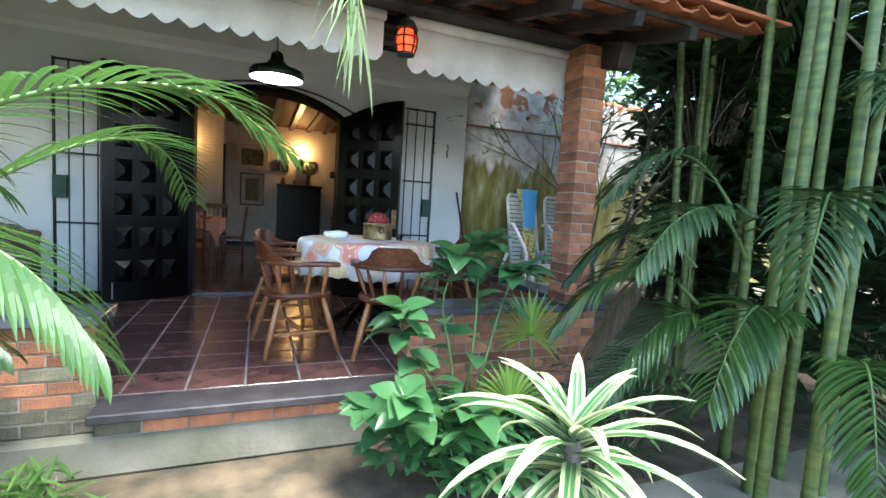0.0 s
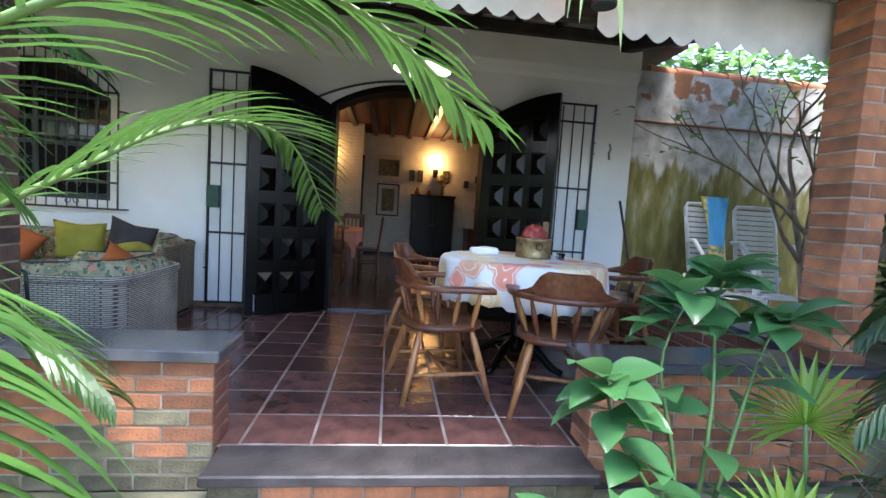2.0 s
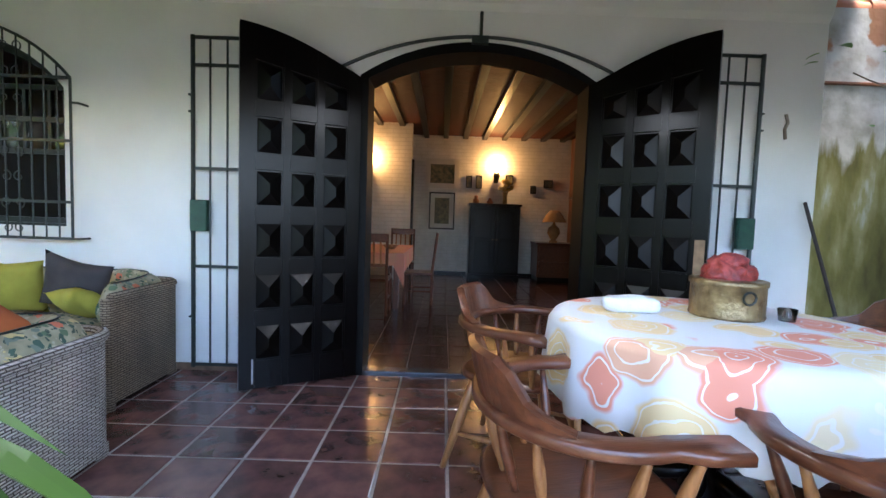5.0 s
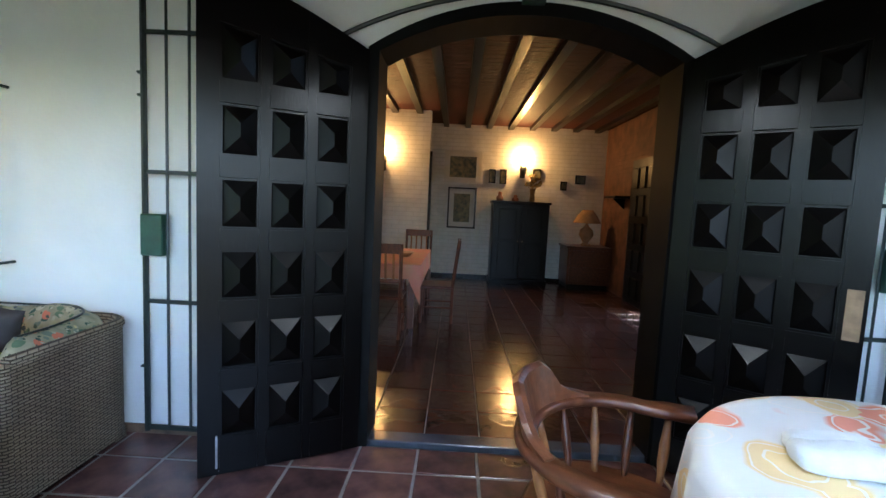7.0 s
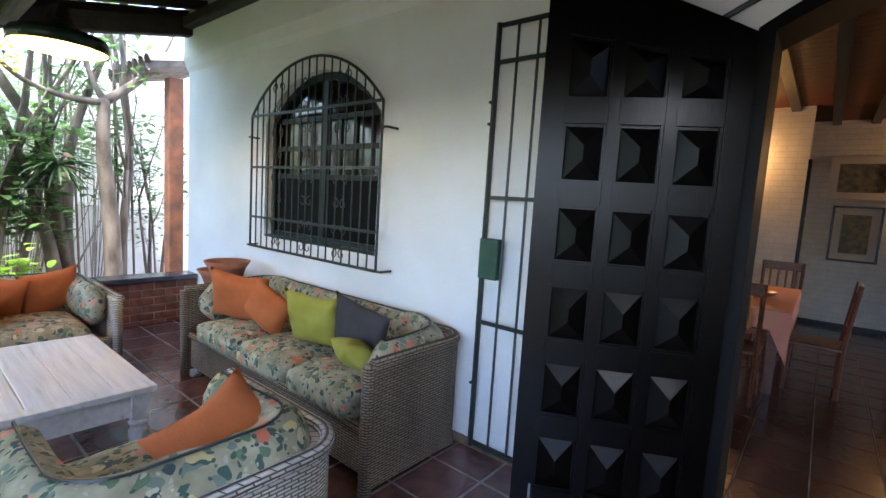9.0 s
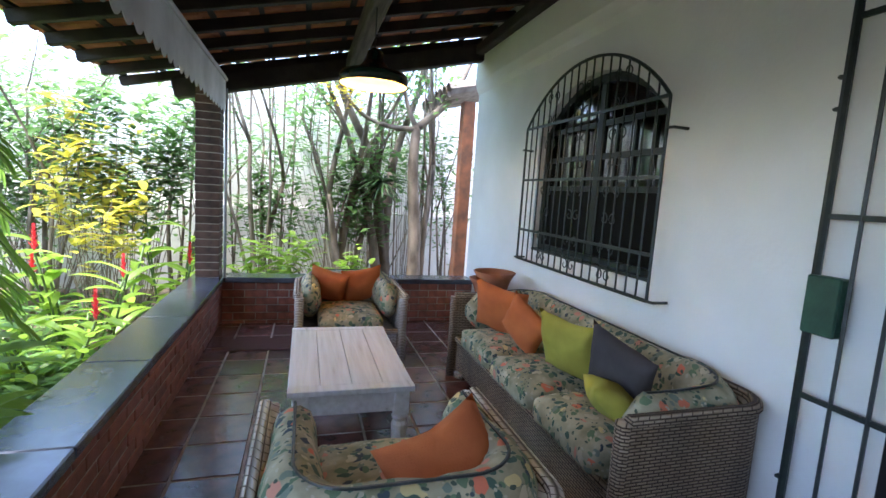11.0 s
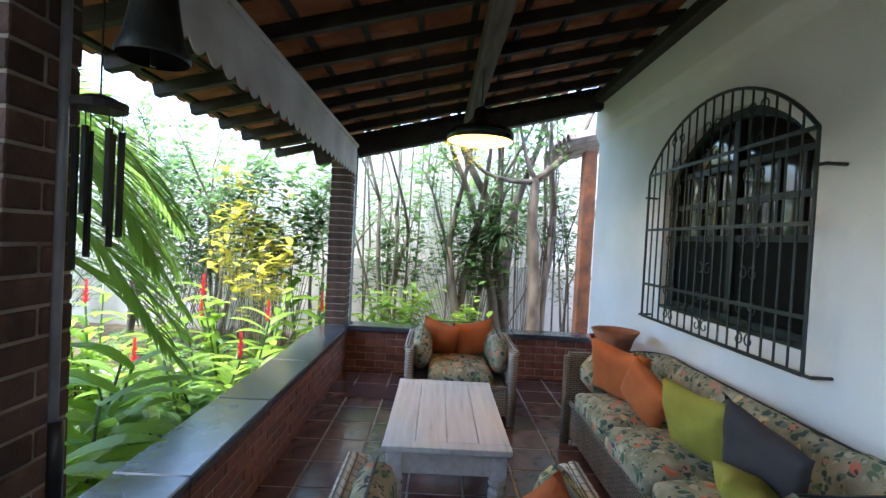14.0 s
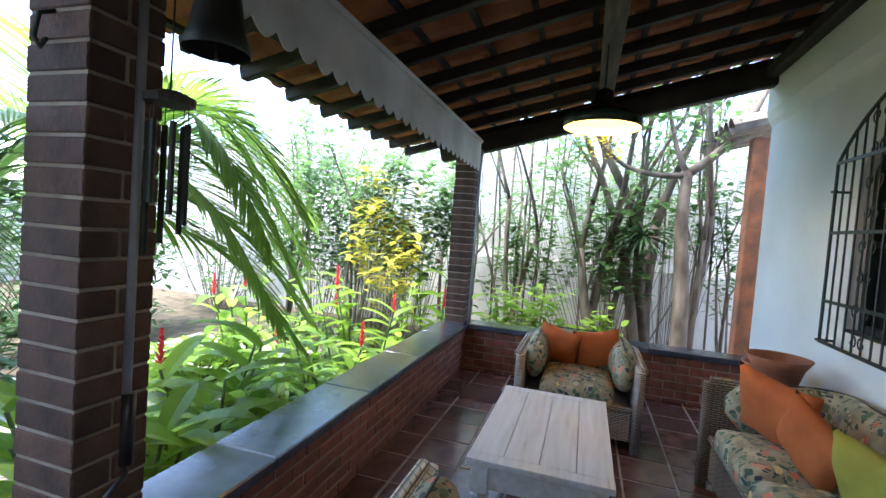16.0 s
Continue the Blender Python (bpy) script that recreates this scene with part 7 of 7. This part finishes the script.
leafy_mass("leafy_shrub", (-7.9, 3.6, 1.5), (0.4, 0.8, 0.8), 600, 0.17, SHRUB, "airy light green shrub before the wall", 81, wide=0.45, stems=26)
leafy_mass("leafy_shrub", (-7.6, 4.7, 1.6), (0.4, 0.6, 0.6), 800, 0.15, SHRUB, "airy round-leaved shrub before the wall", 82, wide=0.6, stems=24)
leafy_mass("leafy_shrub", (-8.4, 5.6, 2.4), (0.5, 0.9, 0.5), 500, 0.17, SHRUB, "hanging foliage among the trunks", 83, wide=0.45, stems=24)
leafy_mass("leafy_shrub", (-7.4, 1.9, 1.9), (0.5, 0.9, 0.8), 1300, 0.18, SHRUB, "light green shrub behind the croton", 84, wide=0.45, stems=26)
leafy_mass("leafy_shrub", (-7.6, 0.2, 1.8), (0.6, 1.1, 0.9), 1500, 0.18, SHRUB, "bushy flowering shrub in the garden", 85, wide=0.45, stems=30)
leafy_mass("tree_canopy", (3.9, 1.3, 3.7), (1.3, 1.8, 0.5), 3200, 0.36, PALM_SHADED, "palm canopy overhead in shaded tone", 86, kind="stuff", wide=0.22, stems=50, category="canopy", ground=2.0)
frond(palm, [(-1.74, 1.95, 0.6), (-1.5, 1.9, 1.15), (-1.2, 1.75, 1.38), (-0.9, 1.65, 1.36), (-0.68, 1.6, 1.18)], 0.40, 38, PALM, 1.1, 0.03)
frond(palm, [(-1.76, 1.95, 0.4), (-1.5, 1.75, 0.55), (-1.15, 1.6, 0.5), (-0.9, 1.55, 0.3), (-0.75, 1.55, 0.05)], 0.40, 34, PALM, 1.0, 0.03)
frond(palm, [(-1.76, 2.0, 0.4), (-1.7, 2.4, 0.65), (-1.5, 2.6, 0.7), (-1.25, 2.65, 0.6), (-1.05, 2.65, 0.4)], 0.36, 34, PALM, 1.0, 0.028)

leafy_mass("hedge", (5.2, 4.3, 2.3), (0.8, 1.3, 2.6), 5200, 0.34, PALM_SHADED, "leafy planting beside the terrace, in shaded tone", 87, kind="stuff", wide=0.3, stems=50, category="hedge")

leafy_mass("hedge", (7.4, 2.6, 2.4), (1.2, 3.4, 3.0), 3600, 0.6, PALM_SHADED, "wall of palms at the garden's side, in shaded tone", 88, kind="stuff", wide=0.4, stems=60, category="hedge")
ginger(-3.05, 2.25, 5, 0.7, "broad-leaved plant close outside the parapet", 89, 0, 0.25, None, 0.5)
ginger(-4.9, 2.15, 6, 0.75, "leafy plant with red flower close to the parapet", 90, 1, 0.35, None, 0.38)

leafy_mass("leafy_shrub", (-3.4, -0.9, 0.9), (1.1, 0.6, 1.4), 1400, 0.24, PALM, "dense green shrub at the far side of the garden path", 91, wide=0.3, stems=40)
leafy_mass("leafy_shrub", (-5.4, -1.9, 0.7), (1.6, 0.6, 1.1), 1500, 0.18, SHRUB, "leafy planting behind the garden path", 92, wide=0.4, stems=46)
leafy_mass("leafy_shrub", (-4.9, 0.5, -0.1), (1.2, 0.5, 0.28), 900, 0.18, GINGER, "low bright green planting in the bed", 93, wide=0.35, stems=40)

# out-of-view crown, added to keep sun and sky off the terrace
leafy_mass("tree_canopy", (4.6, 5.2, 4.5), (1.8, 1.5, 0.5), 1500, 0.30, PALM_SHADED, "unseen leafy crown added to shade the side terrace", 95, kind="stuff", wide=0.4, stems=60, category="canopy", ground=3.2)
leafy_mass("tree_canopy", (4.3, 3.5, 3.5), (1.0, 1.0, 0.9), 2200, 0.36, PALM_SHADED, "leaf canopy beyond the corner column, in shaded tone", 94, kind="stuff", wide=0.3, stems=40, category="canopy", ground=2.0)


# ---- bricks and tiles ----
def brick_wall(name, x0, x1, y0, y1, z0, z1, mat, label, along="x", length=0.225, rise=0.078, mossy=0.0):
    """Mortar core with bricks that go right through it, a few millimetres proud on both faces."""
    i, e2 = 0.006, 0.010
    root = thing(name, a_box(x0 + (i if along == "y" else e2), x1 - (i if along == "y" else e2), y0 + (i if along == "x" else e2), y1 - (i if along == "x" else e2), z0, z1), MORTAR, None, label, "wall" if "wall" in name else "column", kind="structure" if "wall" in name else "")
    j = 0.010
    a0, a1 = (x0, x1) if along == "x" else (y0, y1)
    cache = {}
    rows = int((z1 - z0) / rise + 0.5)
    rise = (z1 - z0) / rows
    for r in range(rows):
        p = a0 - (length / 2 if r % 2 else 0)
        while p < a1 - 0.03:
            s, e = max(p, a0), min(p + length, a1)
            p += length
            if e - s < 0.04:
                continue
            w = round(e - s - j, 3)
            kind = (w, mossy > 0 and random.random() < mossy * (1 - r / 5))
            if kind not in cache:
                t = (y1 - y0) if along == "x" else (x1 - x0)
                cache[kind] = mesh_of(a_box(-w / 2, w / 2, -t / 2, t / 2, -(rise - j) / 2, (rise - j) / 2, bevel=0.004), "brick", BRICK_MOSS if kind[1] else mat)
            c = (s + e) / 2
            zz = z0 + (r + 0.5) * rise
            off = random.uniform(-0.003, 0.003)
            if along == "x":
                piece("brick", cache[kind], root, c, (y0 + y1) / 2 + off, zz, random.uniform(-0.4, 0.4))
            else:
                piece("brick", cache[kind], root, (x0 + x1) / 2 + off, c, zz, 90 + random.uniform(-0.4, 0.4))
    return root


brick_wall("wall_parapet_left", LEFT_IN - 0.22, -0.80, FRONT_OUT + 0.015, FRONT_IN, -0.15, CAP_Z - 0.055, BRICK, "low red brick parapet wall along the porch front")
brick_wall("wall_parapet_right", 0.98, RIGHT_IN + 0.2, FRONT_OUT + 0.015, FRONT_IN, -0.15, CAP_Z - 0.055, BRICK_OUT, "low orange brick parapet wall right of the entrance")
brick_wall("wall_parapet_face", LEFT_IN - 0.22, -0.785, FRONT_OUT - 0.02, FRONT_OUT + 0.012, -0.15, CAP_Z - 0.055, BRICK_OUT, "weathered orange brick face of the parapet", mossy=0.85)
brick_wall("wall_step_face", -0.785, 0.98, FRONT_OUT - 0.10, FRONT_OUT + 0.05, -0.15, -0.057, BRICK_OUT, "single course of orange brick below the step", mossy=0.3)
brick_wall("wall_parapet_end", LEFT_IN - 0.22, LEFT_IN, FRONT_IN + 0.002, WALL_Y - 0.002, -0.05, CAP_Z - 0.055, BRICK, "low red brick parapet wall closing the porch end", along="y")
brick_wall("wall_parapet_side", RIGHT_IN, RIGHT_IN + 0.2, FRONT_IN + 0.002, WALL_Y - 0.002, -0.05, CAP_Z - 0.055, BRICK, "low red brick parapet wall at the dining side", along="y")
# the two left columns take the brick darkened for backlight
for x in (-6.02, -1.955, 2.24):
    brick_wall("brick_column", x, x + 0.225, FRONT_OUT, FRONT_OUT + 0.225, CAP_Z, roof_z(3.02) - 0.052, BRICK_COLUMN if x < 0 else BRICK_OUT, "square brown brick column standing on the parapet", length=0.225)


def coping(name, spans, y0, y1, along, label):
    root = None
    for a, b in spans:
        bm = a_box(a, b, y0, y1, CAP_Z - 0.055, CAP_Z, bevel=0.007) if along == "x" else a_box(y0, y1, a, b, CAP_Z - 0.055, CAP_Z, bevel=0.007)
        if root is None:
            root = thing(name, bm, SLATE, None, label, "coping", kind="structure")
        else:
            part("coping_slab", bm, SLATE, root)
    return root


def spans(a, b, n, gap=0.003):
    w = (b - a) / n
    return [(a + k * w + gap / 2, a + (k + 1) * w - gap / 2) for k in range(n)]


coping("coping_left", spans(-6.10, -0.755, 6), FRONT_OUT - 0.055, FRONT_IN + 0.03, "x", "dark slate coping on the brick parapet")
coping("coping_right", spans(0.93, 2.61, 2), FRONT_OUT - 0.055, FRONT_IN + 0.03, "x", "dark slate coping on the brick parapet")
coping("coping_end", spans(FRONT_IN + 0.033, WALL_Y - 0.003, 3), LEFT_IN - 0.25, LEFT_IN + 0.03, "y", "dark slate coping on the end parapet")
coping("coping_side", spans(FRONT_IN + 0.033, WALL_Y - 0.003, 3), RIGHT_IN - 0.03, RIGHT_IN + 0.23, "y", "dark slate coping on the side parapet")


def tiles(root, x0, x1, y0, y1, z, pitch, ox, oy, mat, gap):
    cache = {}
    nx0, nx1 = math.floor((x0 - ox) / pitch), math.ceil((x1 - ox) / pitch)
    ny0, ny1 = math.floor((y0 - oy) / pitch), math.ceil((y1 - oy) / pitch)
    for i in range(nx0, nx1):
        for j in range(ny0, ny1):
            a, b = max(x0, ox + i * pitch), min(x1, ox + (i + 1) * pitch)
            c, d = max(y0, oy + j * pitch), min(y1, oy + (j + 1) * pitch)
            w, h = round(b - a - gap, 3), round(d - c - gap, 3)
            if w < 0.03 or h < 0.03:
                continue
            if (w, h) not in cache:
                cache[w, h] = mesh_of(a_box(-w / 2, w / 2, -h / 2, h / 2, -0.012, 0.0, bevel=0.004), "tile", mat)
            piece("tile", cache[w, h], root, (a + b) / 2, (c + d) / 2, z + random.uniform(-0.0012, 0.0012), 0, random.uniform(-0.25, 0.25), random.uniform(-0.25, 0.25))


tiles(floor, LEFT_IN, RIGHT_IN, FRONT_OUT + 0.10, WALL_Y, 0.0, 0.335, -0.715, 5.745, TILE, 0.015)
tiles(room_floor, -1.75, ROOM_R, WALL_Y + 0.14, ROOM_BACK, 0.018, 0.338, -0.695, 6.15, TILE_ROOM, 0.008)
